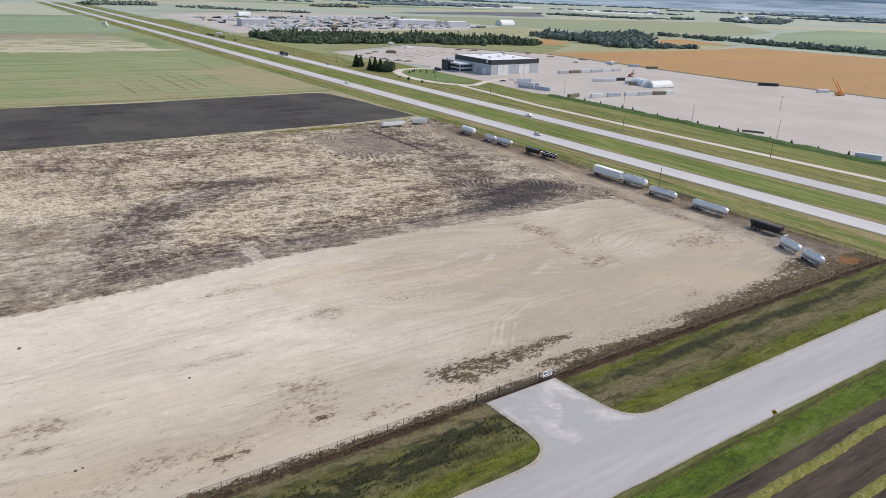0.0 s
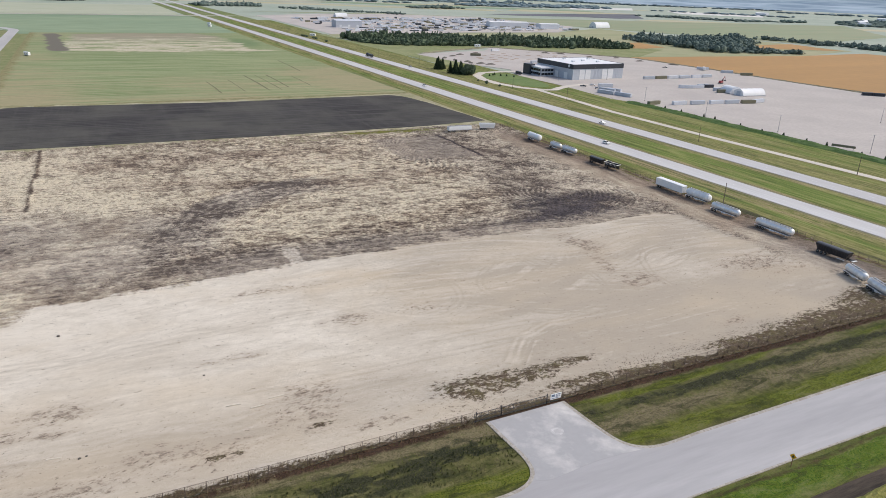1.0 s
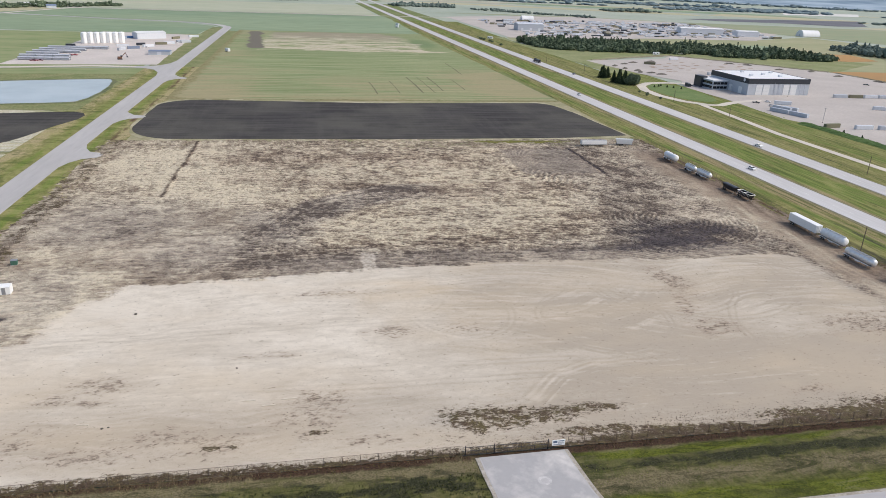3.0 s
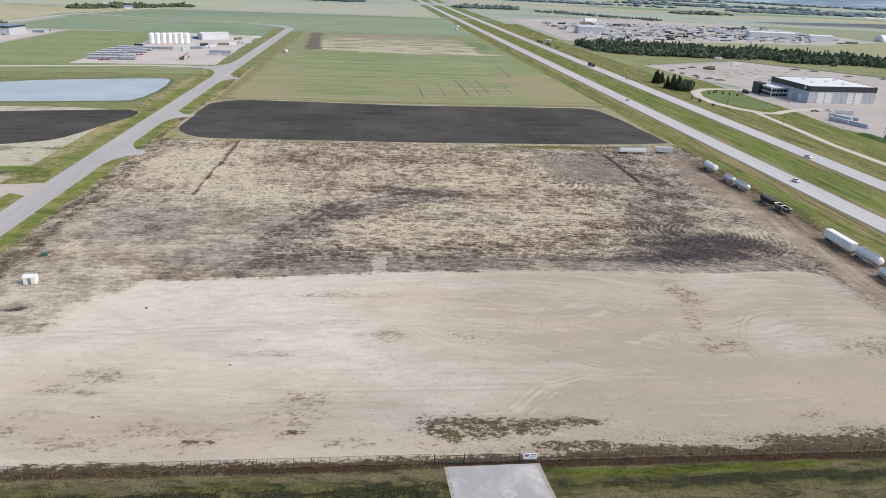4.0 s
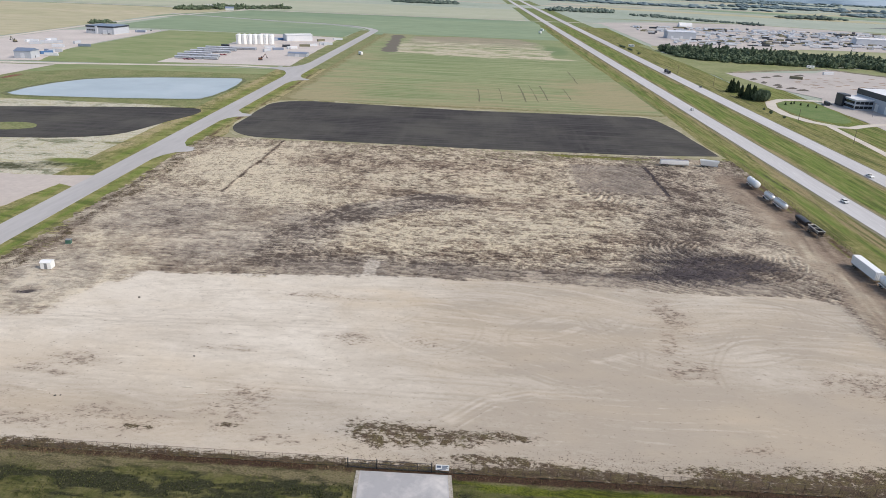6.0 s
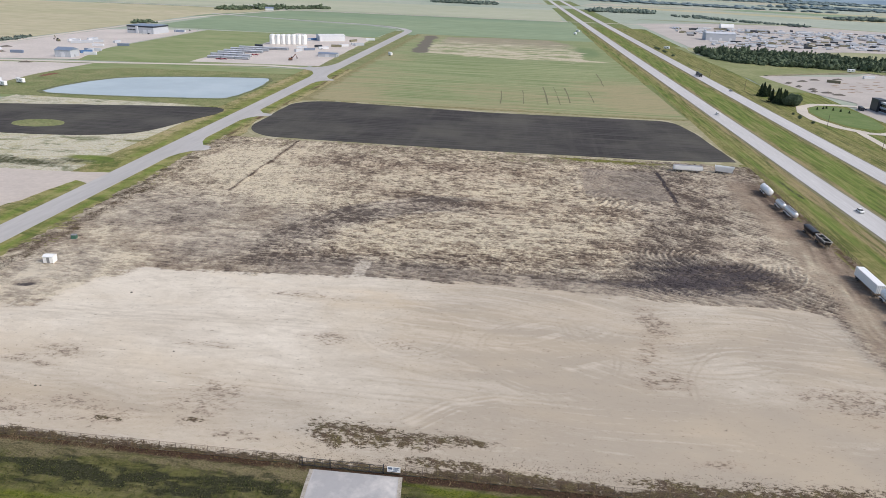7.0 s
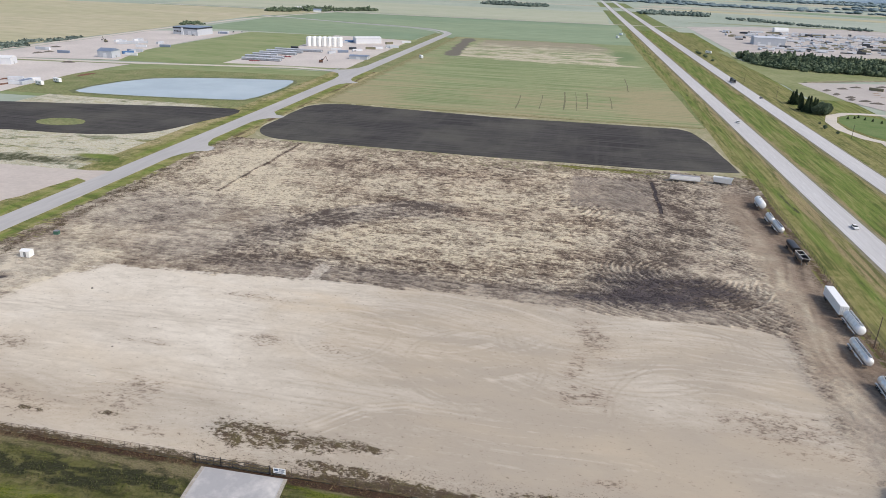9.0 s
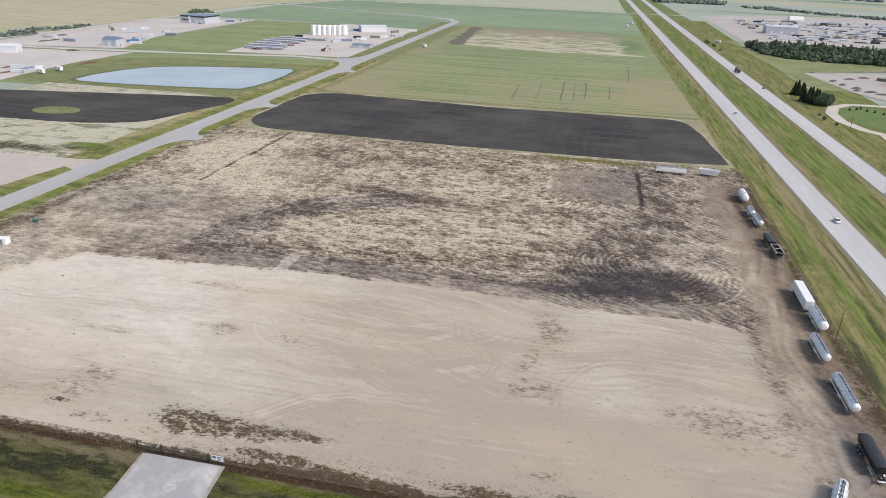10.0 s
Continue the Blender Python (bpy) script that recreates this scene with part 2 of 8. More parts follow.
def rough_line(pts, step, amp, seed, closed=True):
    """A polygon's outline broken into short steps that waver, like a worked field's edge."""
    rng = random.Random(seed)
    out = []
    m = len(pts) if closed else len(pts) - 1
    for i in range(m):
        a, b = Vector(pts[i]), Vector(pts[(i + 1) % len(pts)])
        d = b - a
        k = max(1, int(d.length / step))
        nrm = Vector((-d.y, d.x)).normalized()
        for j in range(k):
            p = a + d * (j / k)
            w = noise.noise(Vector((p.x / (3 * step), p.y / (3 * step), seed * 7.3))) + 0.5 * noise.noise(Vector((p.x / step, p.y / step, seed * 3.1)))
            out.append(p + nrm * (w * amp if j or amp < 4 else 0) + nrm * rng.uniform(-0.15, 0.15) * amp)
    if not closed:
        out.append(Vector(pts[-1]))
    return out


def smooth_poly(pts, times_=2):
    """Corners cut round (Chaikin)."""
    pts = [Vector(p) for p in pts]
    for _ in range(times_):
        pts = [q for i, p in enumerate(pts) for q in (p * 0.75 + pts[(i + 1) % len(pts)] * 0.25, p * 0.25 + pts[(i + 1) % len(pts)] * 0.75)]
    return pts


def region(name, pts, z, material, label, category="field", step=0, amp=0, seed=1, thick=0.06):
    """A flat piece of ground as a thin slab."""
    pts = [Vector(p) for p in pts]
    if step:
        pts = rough_line(pts, step, amp, seed)
    bm = bmesh.new()
    top = [bm.verts.new((p.x, p.y, z)) for p in pts]
    low = [bm.verts.new((p.x, p.y, z - thick)) for p in pts]
    f = bm.faces.new(top)
    f.normal_update()
    if f.normal.z < 0:
        f.normal_flip()
    for i in range(len(pts)):
        j = (i + 1) % len(pts)
        bm.faces.new((top[i], top[j], low[j], low[i]))
    bmesh.ops.triangulate(bm, faces=[f])
    return tagged(link_mesh(name, bm, material), label, category, kind="structure")


def strip(name, pts, width, z, material, label, category="road", step=0, amp=0, seed=1, thick=0.06):
    """A road of even width along a line."""
    pts = [Vector(p) for p in pts]
    left, right = [], []
    for i, p in enumerate(pts):
        d = (pts[min(i + 1, len(pts) - 1)] - pts[max(i - 1, 0)]).normalized()
        nrm = Vector((-d.y, d.x)) * width / 2
        left.append(p + nrm)
        right.append(p - nrm)
    if step:
        left = rough_line(left, step, amp, seed, False)
        right = rough_line(right, step, amp, seed + 1, False)
    return region(name, left + right[::-1], z, material, label, category, thick=thick)


def rect(x0, x1, y0, y1):
    return [(x0, y0), (x1, y0), (x1, y1), (x0, y1)]


def hw(y, off=0.0):
    """The highway's west edge at y, and lines beside it."""
    return 165.0 - (y - 140.0) * 0.0262 + off


def lattice(x, y, sx, sy, seed):
    """Smooth random field on numpy arrays, in -1 to 1."""
    rng = np.random.RandomState(seed)
    tab = rng.uniform(-1, 1, (256, 256))
    u, v = x / sx, y / sy
    i, j = np.floor(u).astype(int), np.floor(v).astype(int)
    fu, fv = u - i, v - j
    fu, fv = fu * fu * (3 - 2 * fu), fv * fv * (3 - 2 * fv)
    i0, i1, j0, j1 = i % 256, (i + 1) % 256, j % 256, (j + 1) % 256
    return (tab[i0, j0] * (1 - fu) + tab[i1, j0] * fu) * (1 - fv) + (tab[i0, j1] * (1 - fu) + tab[i1, j1] * fu) * fv


def fbm(x, y, sx, sy, seed, octaves=4, gain=0.55):
    out, amp, tot = 0, 1.0, 0
    for o in range(octaves):
        out = out + amp * lattice(x + 17.3 * o, y - 9.1 * o, sx / 2 ** o, sy / 2 ** o, seed + o)
        tot += amp
        amp *= gain
    return out / tot


def ease(a, b, x):
    t = np.clip((x - a) / (b - a), 0, 1)
    return t * t * (3 - 2 * t)


def blob(x, y, cx, cy, rx, ry, turn=0.0, soft=0.5):
    c, s = math.cos(radians(turn)), math.sin(radians(turn))
    u, v = (x - cx) * c + (y - cy) * s, -(x - cx) * s + (y - cy) * c
    d = np.sqrt((u / rx) ** 2 + (v / ry) ** 2)
    return 1 - ease(1 - soft, 1 + soft, d)


def grid_mesh(name, x0, x1, y0, y1, step, height, masks, material, shear=None):
    """A sheet of ground with its relief and its cover stored at the points."""
    nx, ny = int(round((x1 - x0) / step)) + 1, int(round((y1 - y0) / step)) + 1
    X, Y = np.meshgrid(np.linspace(x0, x1, nx), np.linspace(y0, y1, ny))
    if shear:
        X = shear(X, Y)
    M = masks(X, Y)
    Z = height(X, Y, M)
    co = np.stack([X, Y, Z], -1).reshape(-1, 3).astype(np.float32)
    idx = np.arange(nx * ny).reshape(ny, nx)
    quads = np.stack([idx[:-1, :-1], idx[:-1, 1:], idx[1:, 1:], idx[1:, :-1]], -1).reshape(-1, 4)
    me = bpy.data.meshes.new(name)
    me.vertices.add(len(co))
    me.vertices.foreach_set("co", co.ravel())
    me.loops.add(quads.size)
    me.loops.foreach_set("vertex_index", quads.ravel().astype(np.int32))
    me.polygons.add(len(quads))
    me.polygons.foreach_set("loop_start", np.arange(0, quads.size, 4, dtype=np.int32))
    me.update(calc_edges=True)
    for key, arr in M.items():
        at = me.attributes.new(key, "FLOAT", "POINT")
        at.data.foreach_set("value", np.clip(arr, 0, 1).astype(np.float32).ravel())
    me.materials.append(material)
    me.polygons.foreach_set("use_smooth", [True] * len(me.polygons))
    me.update()
    return new(name, me)
# ---- the lot: graded gravel in front, scraped stubble behind ----
TONE_BLOBS = [  # x, y, rx, ry, turn, how much lighter or darker
    (-112, 222, 24, 32, 8, 0.34), (-75, 170, 32, 13, 4, 0.34), (-84, 196, 24, 16, 0, 0.26), (-92, 248, 26, 12, 0, 0.1), (-49, 205, 30, 14, 0, 0.12),
    (16, 219, 26, 18, 0, 0.12), (-10, 200, 40, 12, 0, 0.1), (25, 153, 36, 12, 0, 0.2), (20, 127, 34, 8, 0, 0.2), (-30, 133, 24, 10, 8, 0.16), (-34, 116, 28, 5, 2, 0.14),
    (20, 190, 34, 8, 0, 0.12), (45, 235, 8, 18, 0, 0.12), (75, 185, 14, 10, 0, 0.1), (112, 150, 12, 40, 0, 0.08), (120, 215, 14, 30, 0, 0.05),
    (-103, 109, 16, 8, 10, 0.14), (-110, 94, 14, 6, 0, 0.14), (-88, 122, 12, 10, 0, 0.1), (-85, 100, 18, 6, 0, 0.04), (-128, 112, 10, 6, 0, 0.1),
    (-48, 230, 26, 8, 0, -0.12), (-72, 236, 14, 10, 0, -0.12), (-14, 232, 16, 6, 0, -0.08), (24, 171, 8, 4, 0, -0.2), (60, 170, 8, 7, 0, -0.16),
    (60, 134, 10, 5, 0, -0.16), (10, 112, 20, 3, 0, -0.1), (44, 101, 20, 5, 0, -0.16), (-5, 99, 30, 5, 0, -0.12), (-45, 102, 22, 7, 4, -0.1),
    (66, 218, 11, 22, 0, -0.08), (86, 119, 24, 8, 0, -0.26), (78, 104, 28, 4, 0, -0.26), (104, 115, 14, 8, 0, -0.2), (84, 142, 12, 10, 0, -0.18),
    (96, 173, 10, 6, 0, -0.16), (84, 155, 8, 6, 0, -0.1), (-116, 130, 14, 8, 10, -0.04), (-118, 82, 20, 14, 0, 0.18), (-124, 66, 18, 14, 0, 0.2), (-64, 150, 12, 8, 30, -0.05), (100, 228, 12, 14, 0, -0.1),
    (135, 120, 8, 130, 0, -0.2), (128, 60, 10, 40, 0, -0.12), (122, 18, 12, 12, 0, -0.16), (126, 100, 10, 24, 0, -0.08), (40, 256, 14, 4, 0, -0.12), (-6, 254, 20, 4, 0, -0.06),
]
GREY_BLOBS = [
    (-112, 140, 30, 26, 0), (-78, 112, 26, 20, 0), (-122, 78, 16, 20, 0), (66, 220, 14, 26, 0), (-20, 99, 60, 7, 0), (-58, 128, 10, 26, 20), (70, 104, 40, 10, 0), (88, 120, 26, 14, 0),
    (128, 30, 10, 30, 0),
]
RED_BLOBS = [(131, 120, 14, 110, 0), (120, 60, 12, 50, 0), (-50, 228, 34, 14, 0), (-60, 192, 24, 8, 0), (10, 225, 30, 16, 0), (-95, 112, 22, 10, 0), (100, 205, 20, 26, 0), (10, 175, 36, 12, 0), (110, 150, 16, 30, 0), (-138, 225, 8, 36, 0)]
WEED_BLOBS = [
    (-14, 11.4, 6, 4.6, 0), (-6, 11.8, 8, 3.8, 0), (4, 11.4, 8, 2.8, 0), (13, 12.4, 7, 1.8, 0), (-61, 8.8, 1.6, 1.0, 0), (-64.5, 8.6, 1.2, 0.8, 0), (-45, 11, 1.6, 1.0, 0),
    (12, 4.6, 14, 1.6, 0), (62, 5, 18, 2.2, 0), (86, 6.4, 24, 3.2, 2), (116, 11, 20, 5, 8), (104, 6, 30, 4, 2),
]
SMEAR_BLOBS = [(-46, 17, 9, 8, 0), (-66, 11, 12, 5, 0), (-86, 10, 12, 4, 0), (-100, 16, 8, 5, 0), (-34, 7, 10, 2, 0), (-90, 33, 9, 4.5, 8), (-96, 30, 6, 3, 8), (104, 41, 16, 7, 0), (112, 36, 10, 6, 0), (-57, 42.4, 6, 1, 0), (-24, 52, 6, 3, 0), (-6, 51, 7, 4, 0), (62, 72, 6, 9, 0), (64, 13, 6, 1.2, 0), (-38, 75, 16, 3, 0)]
SHADE_BLOBS = [(-60, 16, 26, 9, 0), (-94, 16, 18, 7, 0), (26, 44, 18, 5, -6), (44, 38, 20, 4, -4), (4, 40, 16, 3, 0), (16, 24, 11, 3, 24), (-28, 21, 9, 4, 0), (60, 68, 10, 9, 0), (30, 62, 22, 3, 0), (50, 27, 26, 5, 0), (-6, 60, 12, 5, 0), (84, 30, 24, 6, 0), (0, 72, 30, 4, 0), (100, 60, 16, 8, 0), (-70, 14, 24, 4, 0)]


def gravel_edge(x):
    """How far north the graded gravel reaches at x."""
    y = np.interp(x, [-150, -134, -112, -108, -104, -95, -62, -28, 24, 50, 87, 108, 118, 122, 123, 150], [50, 52, 56, 66, 78, 84.5, 87.5, 91, 93, 91.5, 91, 92.5, 89, 74, 40, -20])
    return y + 0.8 * lattice(x, x * 0, 4, 1, 5) + 0.5 * lattice(x, x * 0, 1.2, 1, 6)


def lot_masks(X, Y):
    wx, wy = X + 5 * fbm(X, Y, 22, 14, 11, 3), Y + 3 * fbm(X, Y, 26, 12, 21, 3)
    gravel = ease(-1, 1, (gravel_edge(X) - Y + (2.4 + 9 * (1 - ease(-112, -84, X))) * fbm(X, Y, 14, 1.3 + 3 * (X < -95), 31, 4, 0.65)) / (2.2 + 9 * (1 - ease(-110, -84, X))))
    gravel = gravel * (1 - ease(-7, 7, X - (121.0 + 3 * fbm(X, Y, 9, 9, 33, 3) + np.clip(30 - Y, -20, 14) * 0.12)))
    # the two short ramps of gravel that run out over the soil
    for cx, top in ((-27.6, 106), (24.8, 103.5)):
        gravel = np.maximum(gravel, (1 - ease(1.8, 3.6, np.abs(X - cx - (Y - 91) * 0.05) + 0.8 * fbm(X, Y, 3, 3, 41, 3))) * (1 - ease(top - 3, top, Y + fbm(X, Y, 2, 2, 43, 2))) * ease(85, 88, Y) * 0.52)
    # the field: a slow tone, drifts of straw along the passes, and clods
    side = ease(46, 78, X + 10 * fbm(X, Y, 30, 30, 45, 2))
    west = 1 - ease(-100, -70, X + 8 * fbm(X, Y, 30, 30, 46, 2))
    r = np.hypot((X - 2) / 66, (Y - 108) / 72)
    th = np.arctan2(Y - 108, X - 2)
    plain = fbm(wx, wy, 8, 2.0, 51, 4, 0.75)
    swept = fbm(th * 60 + 6 * plain, r * 70, 13, 2.6, 52, 4, 0.8)
    arcs = ease(0.62, 0.86, r) * (1 - ease(1.0, 1.14, r)) * (1 - ease(-6, 26, X)) * ease(94, 104, Y)
    drift = (1 - arcs) * plain + arcs * swept
    drift = (1 - side) * ((1 - west) * drift + west * fbm(X - 0.3 * Y, Y, 4, 4, 54, 4, 0.75)) + side * fbm(X + 0.45 * Y, Y, 2.2, 6, 53, 4, 0.75)
    fine = fbm(X + 0.5 * Y, Y, 1.4, 1.4, 57, 3, 0.9) * (1 - 0.5 * (1 - ease(-78, -48, X)) * (1 - ease(146, 168, Y)))
    mid = fbm(X - 0.3 * Y, Y, 5.0, 2.2, 58, 3, 0.8)
    amount = 0.5 + 0.5 * ease(-66, -46, X) + 0.2 * ease(180, 200, Y)
    patch = fbm(wx + 0.3 * wy, wy, 13, 11, 59, 4, 0.7)
    calm = ease(106, 124, X + 6 * fbm(X, Y, 12, 20, 55, 3))
    amount = amount * (1 - 0.65 * calm)
    rows_n = ease(150, 176, Y + 8 * fbm(X, Y, 20, 12, 43, 2)) * (1 - ease(-52, -24, X))
    clump = (1 - side) * ((1 - rows_n) * fbm(X + 0.2 * Y, Y, 3.0, 2.4, 47, 4, 0.75) + rows_n * fbm(X, Y, 2.4, 7, 44, 4, 0.75)) + side * fbm(X + 0.5 * Y, Y, 2.6, 3.4, 48, 4, 0.75)
    tint = fbm(X, Y, 9, 6, 49, 4, 0.7)
    rough = np.clip(0.55 + 0.9 * fbm(X, Y, 24, 14, 56, 3), 0.15, 1.3)
    straw = 0.5 + 0.16 * fbm(wx, wy, 34, 8, 61, 4, 0.6) + 0.04 * calm + 0.26 * patch + amount * 0.2 * drift + (0.07 + 0.15 * amount) * np.tanh(3.2 * clump) + 0.07 * np.tanh(3 * tint) + (0.2 + 0.28 * rough * amount) * fine
    for b in TONE_BLOBS:
        straw = straw + b[5] * blob(wx, wy, *b[:5], 0.75)
    # the sweep that a scraper left, curving up across the middle of the field
    rb = r + 0.06 * fbm(X, Y, 16, 16, 63, 3)
    inner = 0.70 + 0.05 * fbm(X, Y, 12, 5, 65, 3)
    band = ease(inner, inner + 0.1, rb) * (1 - ease(1.02, 1.07, rb + 0.03 * fine)) * (1 - ease(-10, 16, X + 6 * plain)) * (0.5 + 0.5 * ease(115, 150, Y)) * ease(92, 104, Y)
    straw = straw - band * (0.2 - 0.34 * swept)
    # worked bare strip next to the gravel
    plain_w = 1 - ease(-78, -48, X)
    edge = Y - gravel_edge(X)
    strip_s = ease(-1, 1, edge) * (1 - ease(10, 13, edge + 5 * fbm(X, Y, 16, 5, 70, 4, 0.65))) * ease(-75, -45, X) * (1 - ease(100, 118, X))
    straw = (1 - 0.45 * strip_s) * straw + 0.45 * strip_s * 0.4 - 0.06 * strip_s * (1 - 2.0 * fbm(X, Y, 18, 0.8, 72, 3, 0.7))
    # furrows that the tines left, curving here and there
    bend = fbm(X, Y, 34, 22, 162, 3)
    ph = (1 - side) * (Y + 0.06 * X) / 2.1 + side * (0.85 * Y + 0.5 * X) / 2.3 + 3.4 * bend
    ring = np.hypot(X - 92, Y - 128) / 2.0 + 1.2 * bend
    near_ring = blob(X, Y, 90, 120, 30, 20, 0, 0.5)
    ph = np.where(near_ring > 0.45, ring, ph)
    grow = ease(-0.25, 0.35, fbm(X, Y, 22, 12, 164, 3) + 0.25 * side) * (1 - 0.5 * plain_w)
    furrow = np.sin(2 * math.pi * (ph + 0.25 * fbm(X, Y, 3, 2, 166, 2))) * grow
    straw = straw + 0.1 * furrow * (1 + 0.4 * side) + 0.055 - 0.02 * plain_w * (1 - ease(150, 180, Y))
    lane = ease(117, 124, X + 4 * fbm(X, Y, 12, 9, 183, 3)) * (1 - ease(226, 244, Y))
    ruts = lattice(X + 6 * lattice(Y, X * 0, 40, 1, 184), Y, 1.3, 26, 185) * ease(-0.2, 0.3, fbm(X, Y, 14, 20, 186, 3))
    # darker beside the trailers: muddy soil, with their shade put into the tone
    straw = (1 - 0.85 * lane) * straw + 0.85 * lane * (0.58 + 0.24 * fbm(X, Y, 7, 9, 187, 4, 0.7) - 0.16 * ruts - 0.3 * ease(127, 134, X + 2 * fbm(X, Y, 6, 9, 191, 3)))
    furrow = furrow * (1 - lane)
    dark = np.clip((0.8 + 0.5 * fbm(X, Y, 9, 4, 193, 3)) * (0.85 * blob(wx, wy, 86, 117, 28, 11, 0, 0.6) + 0.85 * blob(wx, wy, 76, 103, 34, 6, 0, 0.5)) + 0.12 * band, 0, 1)
    grey = np.zeros_like(X)
    for b in GREY_BLOBS:
        grey = np.maximum(grey, blob(wx, wy, *b, 0.7))
    grey = np.maximum(np.maximum(grey, 1.1 * band), 0.9 * strip_s)
    plot = ease(52, 54, X + fbm(X, Y, 5, 5, 64, 2)) * (1 - ease(89, 91, X)) * ease(194, 198, Y + 2 * fbm(X, Y, 6, 3, 66, 2)) * (1 - ease(243, 246, Y))
    grey = np.maximum(np.maximum(grey, 1.3 * plot), 0.6 * side * (1 - lane))
    straw = straw - 0.1 * side * ease(150, 200, Y) - 0.07 * side * blob(X, Y, 112, 215, 26, 40, 0, 0.6)
    straw = (1 - 0.6 * plot) * straw + 0.6 * plot * (0.42 + 0.1 * fbm(X, Y, 3, 9, 69, 3))
    red = 0.25 * ease(0.0, 0.5, fbm(X, Y, 40, 24, 141, 3))
    for b in RED_BLOBS:
        red = np.maximum(red, blob(wx, wy, *b, 0.8))
    red = np.clip(red * (0.8 + 0.9 * np.tanh(2.5 * tint)) + 0.25 * np.tanh(3 * tint), 0, 1.2)
    weeds = np.zeros_like(X)
    for b in WEED_BLOBS:
        weeds = np.maximum(weeds, blob(X + 2 * fbm(X, Y, 5, 3, 71, 3), Y + 1.2 * fbm(X, Y, 4, 3, 75, 3), *b, 0.7))
    speck = fbm(X + 0.4 * Y, Y, 1.5, 0.9, 81, 3, 0.8)
    weeds = weeds * (0.78 + 0.6 * speck)
    reach = 2.2 + 1.3 * ease(2, 12, X) + 2.2 * ease(40, 75, X) + 2.6 * ease(75, 115, X)
    weeds = np.maximum(weeds, (1 - ease(reach - 0.8, reach + 1.6, Y + 2.4 * fbm(X, Y, 9, 3, 85, 4, 0.65))) * (0.78 + 0.25 * ease(0, 20, X) + 0.7 * speck))
    weeds = np.maximum(weeds, 0.85 * ease(136, 141.5, X + 3 * fbm(X, Y, 9, 9, 89, 3)) * (0.5 + 1.0 * fbm(X, Y, 2, 3, 90, 3)))
    weeds = np.maximum(weeds, 0.8 * ease(129, 137, -X + 4 * fbm(X, Y, 9, 9, 91, 3)) * (0.5 + 0.9 * fbm(X, Y, 3, 3, 92, 3)) * ease(50, 62, Y))
    weeds = np.maximum(weeds, blob(X, Y, 72, 262, 20, 2.2, -2, 0.5))
    weeds = np.maximum(weeds, 1.4 * (1 - ease(1.3, 2.3, Y + 0.8 * fbm(X, Y, 6, 2, 94, 3))) * (0.9 + 0.5 * speck))
    smear = np.zeros_like(X)
    for b in SMEAR_BLOBS:
        smear = np.maximum(smear, blob(X + 4 * fbm(X, Y, 8, 4, 101, 3), Y + 2 * fbm(X, Y, 8, 4, 105, 3), *b, 0.9))
    smear = smear * (0.62 + 1.2 * fbm(X + 0.3 * Y, Y, 2.4, 1.0, 111, 4, 0.9))
    # stray clods scattered over the gravel, thickest towards the fence
    stray = np.clip(fbm(X, Y, 1.6, 0.9, 117, 2, 0.8) - 0.47 - 0.005 * np.clip(Y - 5, 0, 60), 0, 1) * 5 * ease(-0.25, 0.5, fbm(X, Y, 26, 12, 119, 3))
    smear = np.maximum(smear, stray * 0.35)
    flow = Y + 0.02 * X + 9.0 * fbm(X, Y, 52, 36, 121, 3)
    patchy = ease(-0.2, 0.35, fbm(X, Y, 50, 22, 123, 3) + 0.2 * ease(-30, 40, X))
    streak = 0.0 + (0.16 + 0.8 * patchy) * (0.75 * fbm(X + 3 * fbm(X, Y, 9, 9, 126, 2), flow, 20, 1.0, 125, 4, 0.75) + 0.1) + 0.45 * fbm(X + 0.4 * Y, Y, 30, 12, 131, 5, 0.7) + 0.2 * fbm(X, flow, 9, 2.2, 133, 3, 0.7) + 0.84 * ease(-50, 36, X + 12 * fbm(X, Y, 30, 20, 134, 3)) + 0.52 * (1 - ease(10, 40, Y + 8 * fbm(X, Y, 22, 10, 132, 3)))
    for b in SHADE_BLOBS:
        streak = streak + 0.42 * blob(X + 6 * fbm(X, Y, 14, 6, 127, 3), Y + 2.5 * fbm(X, Y, 14, 6, 128, 3), *b, 0.9) * (0.75 + 0.9 * fbm(X, flow, 12, 0.9, 129, 3, 0.8))
    # wheel tracks: arcs and long double lines
    for cx, cy, rr in ((-6, 60, 14), (32, 52, 18), (-20, 70, 11), (58, 74, 22), (28, 2, 25), (70, 78, 30), (90, 40, 24)):
        q = np.hypot(X - cx, Y - cy) - rr - 1.2 * fbm(X, Y, 14, 14, 135, 2)
        arc = np.exp(-((np.abs(q) - 0.9) / 0.35) ** 2) * ease(-0.1, 0.4, fbm(X, Y, 20, 20, 137, 2) + 0.2)
        streak = streak + 0.3 * arc
    for y0, slope, bend in ((14, 0.035, 0.0004), (33, -0.02, 0.0), (57, 0.01, -0.0003), (80, 0.02, 0.0), (26, 0.0, 0.0006)):
        q = Y - y0 - slope * X - bend * X * X - 1.0 * fbm(X, Y, 40, 40, 138, 2)
        streak = streak + 0.34 * np.exp(-((np.abs(q) - 1.0) / 0.35) ** 2) * ease(-0.1, 0.3, fbm(X, Y, 36, 12, 139, 2))
    # a grader's swirl: streaks fanning out round a turn, and the thin windrow that its blade left
    turn_r = np.hypot(X - 18, Y - 92) + 2 * fbm(X, Y, 12, 12, 171, 3)
    fan = blob(X, Y, 26, 58, 26, 15, -12, 0.6)
